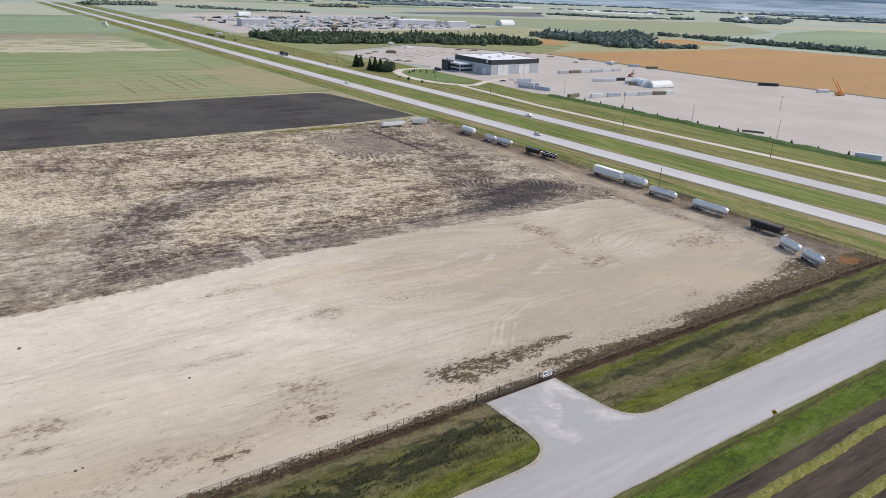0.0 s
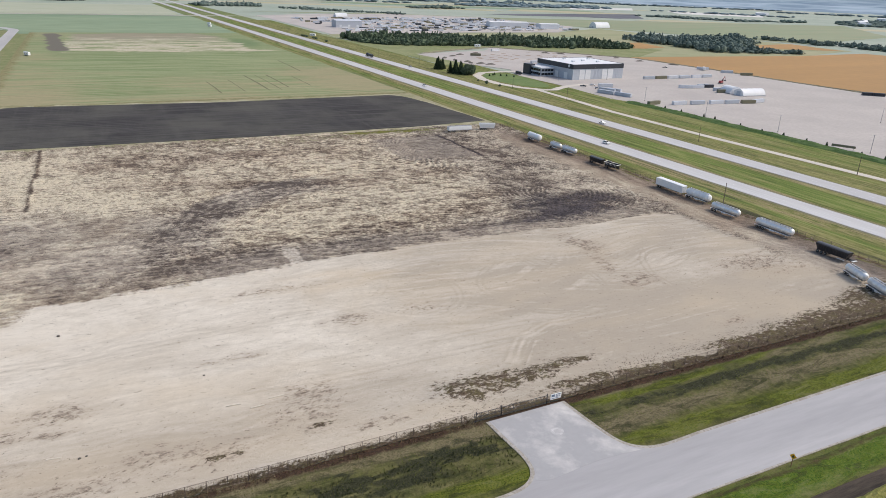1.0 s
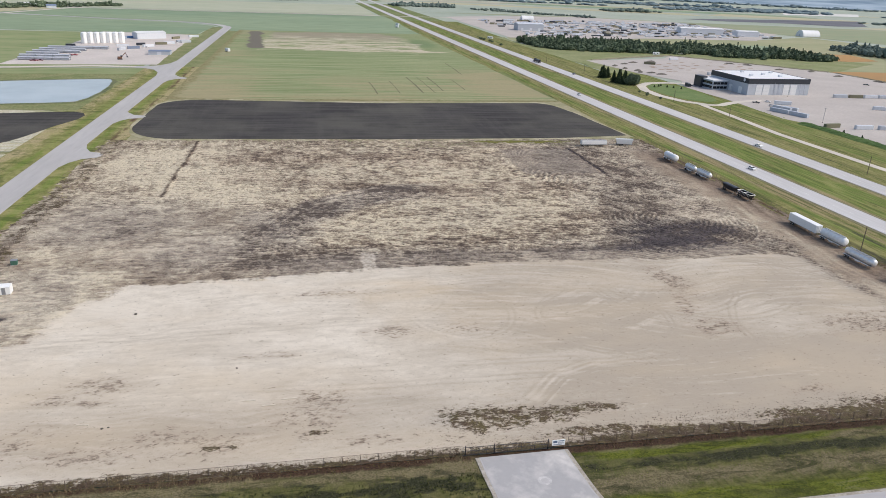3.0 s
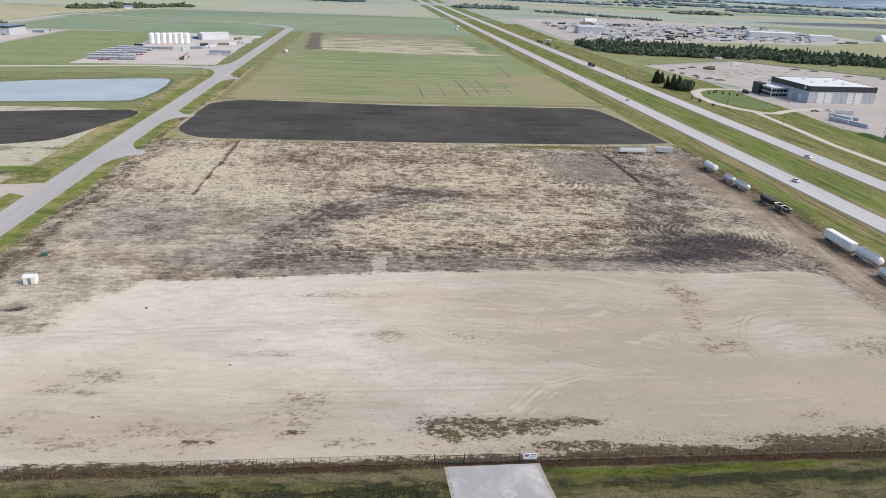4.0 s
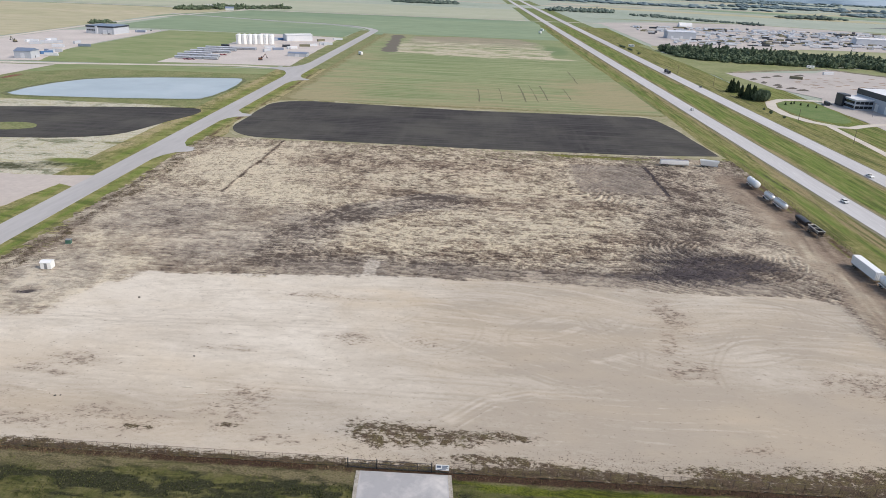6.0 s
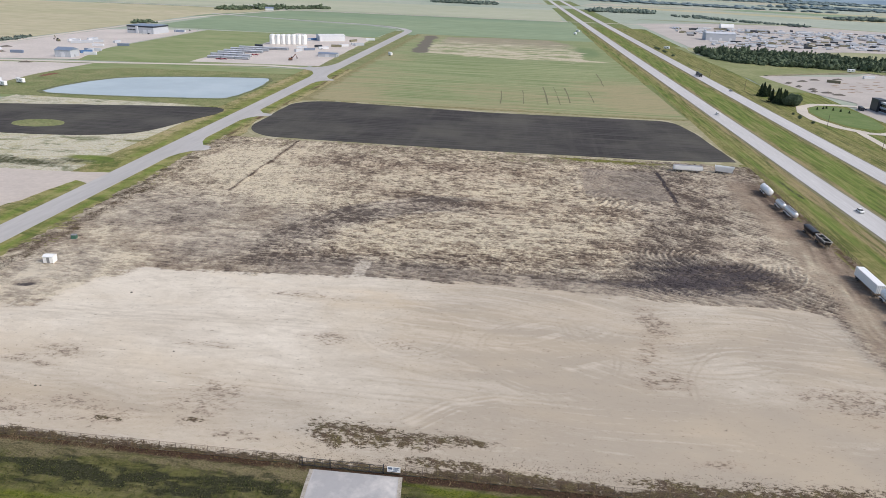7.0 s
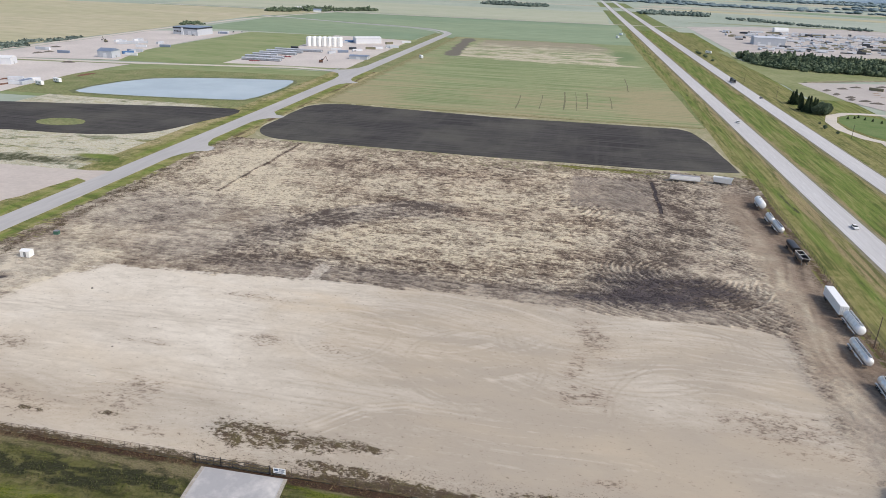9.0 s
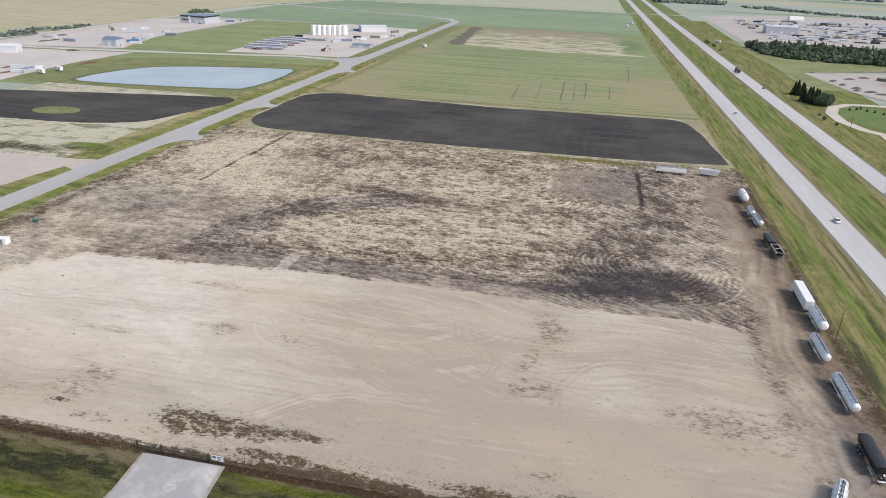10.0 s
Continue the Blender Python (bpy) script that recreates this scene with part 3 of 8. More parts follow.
    streak = streak + fan * (0.1 + 0.75 * lattice(turn_r, X * 0 + Y * 0.03, 0.9, 1.0, 172) * ease(-0.3, 0.3, fbm(X, Y, 10, 8, 173, 3)))
    slant_v = 0.88 * Y + 0.47 * X
    swirl = blob(X, Y, 32, 44, 26, 10, -6, 0.7)
    streak = streak + swirl * (0.2 + 0.7 * fbm(0.88 * X - 0.47 * Y, slant_v, 12, 0.9, 174, 3, 0.7))
    for px, py, ux, uy, length, tone in ((3, 15.4, 0.69, 0.72, 12, 1.0), (11.1, 23.9, 0.94, 0.34, 9.8, 1.0), (20.3, 27.2, 1.0, 0.0, 30, 0.55)):
        along, over = (X - px) * ux + (Y - py) * uy, (Y - py) * ux - (X - px) * uy + 0.35 * fbm(X, Y, 6, 6, 175, 2)
        span = ease(-1.2, 0.8, along) * (1 - ease(length - 0.8, length + 1.2, along))
        streak = streak + tone * span * (0.45 * np.exp(-((over - 0.45) / 0.4) ** 2) - 0.4 * np.exp(-((over + 0.2) / 0.3) ** 2))
        streak = streak + 0.5 * tone * span * ease(0.3, 1.0, over) * (1 - ease(2, 7, over)) * lattice(over, along, 0.8, 9, 176)
    for sign in (-1, 1):  # wheel marks sweeping in from the north-east
        q = np.hypot(X - 84, Y - 56) - 33 + 0.9 * sign
        streak = streak + 0.4 * np.exp(-(q / 0.4) ** 2) * ease(60, 66, Y) * ease(84, 90, X) * (1 - ease(112, 118, X))
        q = Y - (88 - 0.012 * (X - 84) ** 2) + 1.0 * sign
        streak = streak + 0.35 * np.exp(-(q / 0.4) ** 2) * ease(84, 88, X) * (1 - ease(100, 112, X))
    for cx, cy, rx, ry, a in ((62, 74, 4.5, 14, 12), (58, 58, 3.5, 10, -14), (60, 44, 8, 6, 0), (66, 13.5, 6, 2.4, 10), (-90, 34, 8, 3, 0), (-90, 27, 5, 1.2, 0), (-53, 42.6, 5, 1.6, 0), (-25, 51, 7, 3, 0), (-44, 22, 7, 5, 20), (-63, 8.8, 6, 1.8, 0), (-77, 13, 8, 3, 10), (-46, 10.5, 4, 2, 0), (-86, 8.5, 9, 2, 0), (105, 42, 15, 7, 0)):
        spot = blob(X + 2.5 * fbm(X, Y, 5, 4, 177, 3), Y + 1.5 * fbm(X, Y, 5, 3, 178, 3), cx, cy, rx, ry, a, 0.8)
        smear = np.maximum(smear, 1.0 * spot * (0.75 + 0.9 * fbm(X, Y, 2.5, 1.2, 179, 3, 0.8)))
    green = blob(X + 5 * fbm(X, Y, 9, 5, 157, 3), Y + 1.2 * fbm(X, Y, 7, 3, 158, 3), 70, 261.5, 31, 3.6, -1, 0.5) * (0.75 + 0.8 * fbm(X, Y, 5, 2, 159, 3)) + 0.6 * blob(X, Y, 129, 260, 5, 4, 0, 0.7)
    ridge = np.exp(-((X + 100.4 + 0.6 * lattice(Y, X * 0, 8, 1, 151)) / 0.9) ** 2) * ease(166, 172, Y) * (1 - ease(262, 268, Y))
    # a narrow trench left flat, the shade inside it painted dark
    berm = np.exp(-((X - 91.8 - 0.5 * lattice(Y, X * 0, 6, 1, 153)) / 0.75) ** 2) * ease(193, 197, Y) * (1 - ease(245, 248, Y))
    pit = blob(X, Y, -123, 68, 4.5, 2.2, 10, 0.6)
    dark = np.maximum(dark, np.maximum(1.6 * berm, 0.95 * blob(X + 1.2 * fbm(X, Y, 2, 2, 168, 2), Y + 0.6 * fbm(X, Y, 2, 1, 169, 2), -122.5, 67.5, 3.2, 1.1, 12, 0.4)))
    straw = straw - 0.6 * ridge - 0.8 * berm - 0.4 * pit - 0.12 * ease(262, 266, Y + 1.5 * lattice(X, Y, 10, 4, 155))
    return dict(orange=blob(X + 2 * fbm(X, Y, 4, 3, 188, 3), Y + fbm(X, Y, 4, 2, 189, 3), 131.5, 6.0, 6.5, 3.2, 10, 0.6) * (0.8 + 0.7 * fbm(X, Y, 2, 2, 190, 3)), ochre=np.clip(blob(X, Y, -22, 76, 16, 6, 0, 0.7) * (0.6 + 1.0 * fbm(X, Y, 9, 3, 181, 3)) + 0.35 * ease(0.1, 0.5, fbm(X, Y, 40, 16, 182, 3)), 0, 1), furrow=furrow * 0.5 + 0.5, green=green, gravel=gravel, straw=straw, dark=dark, grey=grey, weeds=weeds, smear=smear, streak=streak * 0.5 + 0.25, red=red, ridge=ridge, fine=fine * 0.5 + 0.5, side=side, calm=np.maximum(np.maximum(0.5 * (1 - ease(-78, -48, X + 10 * fbm(X, Y, 26, 18, 160, 3))) * (1 - ease(146, 168, Y + 6 * fbm(X, Y, 20, 14, 161, 3))), 0.55 * strip_s), np.maximum(0.5 * plot, 0.35 * band)) + 0.25 * side + 0.6 * lane)


def lot_height(X, Y, M):
    soft = 1 - M["gravel"]
    z = 0.02 + 0.10 * fbm(X, Y, 30, 30, 205, 2) + 0.03 * fbm(X, Y, 2.4, 1.0, 201, 3, 0.6)
    z = z + soft * (0.42 * (M["fine"] - 0.5) + 0.3 * (M["straw"] - 0.5)) + 0.55 * M["ridge"] * (0.8 + 0.3 * lattice(X, Y, 2, 2, 215))
    z = z + 0.22 * np.clip(M["weeds"], 0, 1) * (0.5 + 0.9 * fbm(X, Y, 1.3, 1.0, 221, 2))
    z = z + soft * 0.36 * (M["furrow"] - 0.5)
    z = z - 0.03 * M["gravel"] * (M["streak"] - 0.5)
    # a low push-up of spoil inside the gate, and the pit near the shed
    z = z + 0.5 * blob(X, Y, -14, 11, 6, 3, 0, 0.8) + 0.3 * blob(X, Y, 6, 11, 10, 2, 0, 0.8)
    z = z - 0.22 * blob(X, Y, -123, 67.5, 3.5, 1.6, 10, 0.6) + 0.35 * blob(X, Y, -121, 71, 4, 1.2, 10, 0.6)
    rim = ease(-146, -137, X)
    return np.maximum(z, -0.2) * rim - 0.04 * (1 - rim)


def lot_material():
    m, n, l, b = nodes_of("lot_ground")
    pos = n.new("ShaderNodeNewGeometry").outputs["Position"]
    clod = noise_node(n, l, pos, 0.9, 4, 0.65, (0.75, 1, 1), 0.8)
    fine = noise_node(n, l, pos, 4.5, 4, 0.75)
    wide = noise_node(n, l, pos, 0.035, 4, 0.55)
    # tine rows: along the passes in the west, slanting in the east
    rows_w = noise_node(n, l, pos, 0.7, 4, 0.6, (0.22, 1, 1), 0.7)
    slant = n.new("ShaderNodeMapping")
    slant.inputs["Rotation"].default_value = (0, 0, radians(-34))
    l.new(pos, slant.inputs["Vector"])
    rows_e = noise_node(n, l, slant.outputs[0], 0.55, 4, 0.6, (0.4, 1, 1), 1.6)
    rows = n.new("ShaderNodeMix")
    for sock, v in ((rows.inputs[0], att(n, "side")), (rows.inputs[2], rows_w), (rows.inputs[3], rows_e)):
        l.new(v, sock)
    loud = n.new("ShaderNodeMath")
    loud.operation = "SUBTRACT"
    loud.inputs[0].default_value = 1.0
    l.new(att(n, "calm"), loud.inputs[1])
    grain = times(n, l, add(n, l, swing(n, l, clod, 0.28), swing(n, l, rows.outputs[0], 0.27)), loud.outputs[0])
    # creases between the ploughed curls, their shade put into the colour as dark lines
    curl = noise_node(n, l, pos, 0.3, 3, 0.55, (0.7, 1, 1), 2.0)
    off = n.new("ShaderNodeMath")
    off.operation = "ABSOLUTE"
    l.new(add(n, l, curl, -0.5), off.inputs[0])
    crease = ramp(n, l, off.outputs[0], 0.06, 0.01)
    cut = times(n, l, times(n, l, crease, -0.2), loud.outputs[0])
    straw = add(n, l, att(n, "straw"), grain, swing(n, l, fine, 0.12), cut, 0.015)
    cr = n.new("ShaderNodeValToRGB")
    el = cr.color_ramp.elements
    el[0].position, el[0].color = 0.12, rgb((0.095, 0.072, 0.056))
    el[1].position, el[1].color = 0.88, rgb((0.66, 0.575, 0.425))
    for p, c in ((0.3, (0.215, 0.166, 0.123)), (0.48, (0.315, 0.253, 0.188)), (0.68, (0.45, 0.385, 0.285))):
        e = el.new(p)
        e.color = rgb(c)
    l.new(straw, cr.inputs[0])
    cg = n.new("ShaderNodeValToRGB")
    el = cg.color_ramp.elements
    el[0].position, el[0].color = 0.1, rgb((0.1, 0.084, 0.073))
    el[1].position, el[1].color = 0.95, rgb((0.6, 0.53, 0.43))
    for p, c in ((0.3, (0.185, 0.162, 0.141)), (0.48, (0.31, 0.272, 0.229)), (0.68, (0.45, 0.393, 0.317))):
        e = el.new(p)
        e.color = rgb(c)
    l.new(straw, cg.inputs[0])
    col = mix(n, l, times(n, l, att(n, "red"), 0.3), cr.outputs[0], mix(n, l, ramp(n, l, straw, 0.2, 0.8), (0.15, 0.1, 0.075), (0.46, 0.345, 0.25)))
    col = mix(n, l, times(n, l, att(n, "grey"), 0.6), col, cg.outputs[0])
    dk = ramp(n, l, add(n, l, att(n, "dark"), swing(n, l, clod, 0.3), swing(n, l, rows.outputs[0], 0.3), swing(n, l, fine, 0.12), times(n, l, crease, 0.15)), 0.4, 0.85)
    # the creases' painted shade darkens the dark soil too
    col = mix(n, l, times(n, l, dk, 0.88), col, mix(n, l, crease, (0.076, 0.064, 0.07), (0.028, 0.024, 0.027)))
    # gravel: pale, buff, with drag streaks
    g1 = mix(n, l, ramp(n, l, wide, 0.35, 0.65), (0.75, 0.68, 0.572), (0.67, 0.602, 0.502))
    g1 = mix(n, l, times(n, l, ramp(n, l, add(n, l, att(n, "streak"), swing(n, l, fine, 0.08), swing(n, l, clod, 0.07)), 0.2, 0.85), 0.85), g1, (0.37, 0.31, 0.238))
    g1 = mix(n, l, times(n, l, ramp(n, l, noise_node(n, l, pos, 0.07, 6, 0.68, (0.55, 1, 1), 1.6), 0.44, 0.66), 0.38), g1, (0.45, 0.385, 0.3))
    g1 = mix(n, l, times(n, l, ramp(n, l, noise_node(n, l, pos, 0.3, 5, 0.7, (0.4, 1, 1), 1.0), 0.5, 0.72), 0.4), g1, (0.38, 0.32, 0.245))
    g1 = mix(n, l, times(n, l, ramp(n, l, noise_node(n, l, pos, 0.03, 4, 0.6, (0.6, 1, 1), 0.8), 0.5, 0.66), 0.4), g1, (0.57, 0.47, 0.34))
    g1 = mix(n, l, times(n, l, ramp(n, l, fine, 0.42, 0.7), 0.18), g1, (0.42, 0.365, 0.3))
    # crumbs of dark earth, thick in some patches
    crumb = noise_node(n, l, pos, 1.7, 4, 0.7, (0.5, 1, 1), 0.8)
    g1 = mix(n, l, times(n, l, ramp(n, l, att(n, "smear"), 0.1, 0.9), 0.55), g1, (0.42, 0.345, 0.265))
    g1 = mix(n, l, times(n, l, ramp(n, l, add(n, l, times(n, l, att(n, "smear"), 0.75), swing(n, l, crumb, 0.42), swing(n, l, fine, 0.12), swing(n, l, clod, 0.12)), 0.5, 0.9), 0.9), g1, (0.17, 0.13, 0.098))
    g1 = mix(n, l, times(n, l, att(n, "ochre"), 0.5), g1, (0.6, 0.48, 0.33))
    col = mix(n, l, ramp(n, l, add(n, l, att(n, "gravel"), swing(n, l, clod, 0.2)), 0.3, 0.7), col, g1)
    wd = ramp(n, l, add(n, l, att(n, "weeds"), swing(n, l, clod, 0.3), swing(n, l, crumb, 0.45), swing(n, l, fine, 0.2)), 0.35, 0.75)
    wcol = mix(n, l, ramp(n, l, noise_node(n, l, pos, 0.35, 5, 0.65), 0.42, 0.6), (0.15, 0.105, 0.068), (0.17, 0.142, 0.06))
    col = mix(n, l, wd, col, mix(n, l, ramp(n, l, fine, 0.4, 0.58), wcol, (0.056, 0.041, 0.029)))
    col = mix(n, l, ramp(n, l, add(n, l, att(n, "orange"), swing(n, l, clod, 0.25)), 0.3, 0.8), col, mix(n, l, ramp(n, l, fine, 0.4, 0.6), (0.3, 0.14, 0.045), (0.16, 0.09, 0.04)))
    col = mix(n, l, ramp(n, l, add(n, l, att(n, "green"), swing(n, l, clod, 0.25)), 0.3, 0.7), col, mix(n, l, ramp(n, l, fine, 0.4, 0.6), (0.1, 0.115, 0.022), (0.24, 0.22, 0.06)))
    l.new(col, b.inputs["Base Color"])
    b.inputs["Roughness"].default_value = 0.95
    b.inputs["Specular IOR Level"].default_value = 0.15
    soil = n.new("ShaderNodeMapRange")
    soil.inputs["To Min"].default_value, soil.inputs["To Max"].default_value = 1.0, 0.12
    l.new(att(n, "gravel"), soil.inputs["Value"])
    bump(n, l, b, times(n, l, add(n, l, clod, times(n, l, rows.outputs[0], 0.8), times(n, l, fine, 0.25), times(n, l, times(n, l, crease, -0.5), loud.outputs[0]), times(n, l, times(n, l, curl, 1.4), loud.outputs[0])), soil.outputs[0]), 0.8, 0.4)
    return m


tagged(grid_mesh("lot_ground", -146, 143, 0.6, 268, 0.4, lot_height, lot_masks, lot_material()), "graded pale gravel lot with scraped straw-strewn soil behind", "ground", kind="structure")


# ---- verges of long grass, with their ditches ----
def verge_material(name, k=1.0, speck=0.55, coarse=1.0, dry=((0.29, 0.23, 0.13), (0.18, 0.14, 0.075)), rich=((0.075, 0.118, 0.022), (0.15, 0.175, 0.048))):
    def kc(c):
        return tuple(min(0.6, v * k) for v in c)
    m, n, l, b = nodes_of(name)
    pos = n.new("ShaderNodeNewGeometry").outputs["Position"]
    clump = noise_node(n, l, pos, 1.0 / coarse, 7, 0.75, (0.5, 1, 1) if coarse < 1.5 else (1, 0.45, 1))
    fine = noise_node(n, l, pos, 4.0 / coarse, 5, 0.75)
    c = mix(n, l, ramp(n, l, clump, 0.38, 0.62), kc((0.11, 0.12, 0.036)), kc((0.23, 0.205, 0.085)))
    c = mix(n, l, ramp(n, l, add(n, l, att(n, "dry"), swing(n, l, clump, 0.35)), 0.35, 0.85), c, mix(n, l, ramp(n, l, fine, 0.4, 0.6), kc(dry[0]), kc(dry[1])))
    c = mix(n, l, ramp(n, l, add(n, l, att(n, "lush"), swing(n, l, clump, 0.3)), 0.35, 0.8), c, mix(n, l, ramp(n, l, fine, 0.38, 0.62), kc(rich[0]), kc(rich[1])))
    c = mix(n, l, times(n, l, ramp(n, l, fine, 0.48, 0.7), speck), c, kc((0.035, 0.042, 0.012)))
    if coarse < 1.6:
        streak = noise_node(n, l, pos, 0.36, 6, 0.74, (0.25, 1, 1), 1.0)
        c = mix(n, l, times(n, l, ramp(n, l, streak, 0.5, 0.62), 0.75), c, kc((0.045, 0.052, 0.018)))
        c = mix(n, l, times(n, l, ramp(n, l, streak, 0.47, 0.34), 0.5), c, kc((0.3, 0.27, 0.14)))
    else:
        streak = noise_node(n, l, pos, 0.45, 5, 0.65, (1, 0.05, 1), 0.4) if coarse < 2.8 else noise_node(n, l, pos, 0.12, 6, 0.7, (0.4, 1, 1), 0.8)
        c = mix(n, l, times(n, l, ramp(n, l, streak, 0.52, 0.62), 0.7), c, kc((0.05, 0.07, 0.016)))
        c = mix(n, l, times(n, l, ramp(n, l, streak, 0.47, 0.38), 0.5), c, kc((0.25, 0.225, 0.1)))
    slow = noise_node(n, l, pos, 0.09, 6, 0.7, (0.35, 1, 1) if coarse < 1.6 else (1, 0.25, 1), 0.6)
    c = mix(n, l, times(n, l, ramp(n, l, slow, 0.54, 0.7), 0.6), c, kc((0.07, 0.09, 0.022)))
    c = mix(n, l, times(n, l, ramp(n, l, slow, 0.46, 0.32), 0.45), c, kc((0.235, 0.22, 0.085)))
    c = mix(n, l, ramp(n, l, add(n, l, att(n, "damp"), swing(n, l, clump, 0.3), swing(n, l, streak, 0.35)), 0.3, 0.8), c, mix(n, l, ramp(n, l, fine, 0.4, 0.66), kc((0.028, 0.034, 0.014)), kc((0.1, 0.095, 0.055))))
    c = mix(n, l, ramp(n, l, add(n, l, att(n, "rust"), swing(n, l, clump, 0.3)), 0.4, 0.9), c, mix(n, l, ramp(n, l, fine, 0.4, 0.6), kc((0.13, 0.075, 0.046)), kc((0.05, 0.034, 0.025))))
    l.new(c, b.inputs["Base Color"])
    b.inputs["Roughness"].default_value, b.inputs["Specular IOR Level"].default_value = 0.95, 0.12
    bump(n, l, b, add(n, l, clump, times(n, l, fine, 0.25), times(n, l, streak, 0.8)), 0.7, 0.35)
    return m


VERGE = verge_material("verge_grass", 0.7, 0.3, 1.5, ((0.31, 0.26, 0.15), (0.17, 0.14, 0.075)), ((0.06, 0.1, 0.012), (0.27, 0.275, 0.045)))
VERGE_LUSH = verge_material("roadside_grass", 0.8, 0.3, 1.5, ((0.26, 0.18, 0.06), (0.17, 0.13, 0.05)), ((0.035, 0.1, 0.012), (0.19, 0.24, 0.03)))
VERGE_SIDE = verge_material("side_road_grass", 1.42, 0.3, 2.9, ((0.34, 0.28, 0.16), (0.2, 0.165, 0.085)), ((0.08, 0.124, 0.024), (0.175, 0.195, 0.05)))
VERGE_BRIGHT = verge_material("highway_grass", 1.26, 0.3, 2.2, rich=((0.08, 0.124, 0.024), (0.165, 0.195, 0.052)))


def south_masks(X, Y):
    w = 1.2 * fbm(X, Y, 9, 4, 301, 3)
    west = 1 - ease(-16, 6, X)
    damp = np.exp(-((Y + 7.8 + w) / 3.6) ** 2) * ease(-0.3, 0.35, fbm(X, Y, 11, 3.5, 305, 5, 0.7)) * (0.85 + 0.9 * fbm(X, Y, 4, 1.6, 308, 3)) * 2.0 * west
    damp = np.maximum(damp, (1 - west) * np.exp(-((Y + 6.0 + 0.7 * w) / 1.7) ** 2) * (0.72 + 0.25 * ease(30, 60, X) + 1.1 * fbm(X, Y, 9, 1.6, 309, 4, 0.7)))
    dry = ease(-6, -1.5, Y + 2 * fbm(X, Y, 10, 3, 311, 3)) * (0.6 + 0.45 * west) + 1.0 * (1 - west) * np.exp(-((Y + 10.4 + w) / 3.0) ** 2) + 0.5 * ease(0.0, 0.5, fbm(X, Y, 20, 5, 315, 3))
    lush = np.exp(-((Y + 16.2 + w) / 2.3) ** 2) * 1.15 + 1.1 * np.exp(-((Y + 2.9 + w) / 1.5) ** 2) * ease(-0.35, 0.2, fbm(X, Y, 16, 3, 321, 3)) * (1 - 0.6 * west)
    foot = 0.8 + 0.4 * ease(-4, 12, X) + 0.5 * ease(0.0, 0.35, fbm(X, Y * 0, 9, 1, 323, 3))
    rust = np.clip(1.25 - np.abs(Y + 0.1) / 1.5, 0, 1) * foot
    return dict(damp=damp, dry=dry * (1 - 0.7 * lush), lush=lush, rust=rust)


def south_height(X, Y, M):
    ditch = -0.16 * np.exp(-((Y + 9.0) / 3.2) ** 2)
    ap = 1 - ease(8.5, 15, np.abs(X + 5.0))
    ap = np.maximum(1 - ease(10.5, 16, np.abs(X + 5.5)), 1 - ease(-18.2, -16.4, Y))
    return 0.02 + ditch * (1 - ap) - 0.06 * ap + 0.2 * (fbm(X, Y, 1.5, 1.0, 331, 3, 0.65) + 0.1) * (1 - ap)


tagged(grid_mesh("verge_south", -190, 260, -20.8, 0.6, 0.45, south_height, south_masks, VERGE), "long grass verge and shallow ditch beside the fence", "verge", kind="structure")


def far_masks(X, Y):
    w = 0.8 * fbm(X, Y, 9, 4, 351, 3)
    return dict(damp=0.3 * ease(0.1, 0.5, fbm(X, Y, 8, 2, 355, 3)), dry=0.4 * ease(0.1, 0.5, fbm(X, Y, 14, 2, 361, 3)), lush=1.0 * np.exp(-((Y + 36.8 + w) / 3.2) ** 2) + 0.25, rust=0.7 * np.exp(-((Y + 34 + w) / 0.7) ** 2))


def far_height(X, Y, M):
    ap = ease(-33.6, -32.6, Y)
    return 0.02 - 0.1 * np.exp(-((Y + 37.2) / 2.0) ** 2) - 0.06 * ap + 0.16 * fbm(X, Y, 1.5, 1.0, 371, 3, 0.65) * (1 - ap) * ease(-40.6, -39.6, Y) - 0.35 * (1 - ease(-41.0, -40.2, Y + 0.3 * fbm(X, Y, 5, 3, 373, 3)))


tagged(grid_mesh("verge_roadside", -190, 260, -41.2, -31.6, 0.45, far_height, far_masks, VERGE_LUSH), "lush green roadside verge", "verge", kind="structure")
region("mown_field", rect(-260, 300, -160, -40.6), -0.02, CUT_SOIL, "dark stubble field with cut swaths", "field")


# ---- roads ----
def kerb_line(grow=0.0):
    """The north side of the south road, with the two kerb returns of the entrance."""
    east = [(260, -19.3), (24, -19.5), (14, -20.0), (9, -19.8), (5.8, -18.2), (3.9, -15.6), (3.0, -11.5), (1.9, -0.2)]
    west = [(-14.9, -0.4), (-14.6, -6.4), (-14.0, -11.9), (-14.6, -16.2), (-17.0, -18.9), (-20.7, -20.1), (-28, -20.2), (-50, -19.6), (-260, -19.3)]
    out = []
    for side, line in ((1, east), (-1, west)):
        pts = [Vector(p) for p in line]
        for _ in range(2):
            pts = [pts[0]] + [q for a, b in zip(pts, pts[1:]) for q in (a * 0.75 + b * 0.25, a * 0.25 + b * 0.75)] + [pts[-1]]
        for i, p in enumerate(pts):
            d = (pts[min(i + 1, len(pts) - 1)] - pts[max(i - 1, 0)]).normalized()
            out.append(p + Vector((d.y, -d.x)) * grow)
    return out


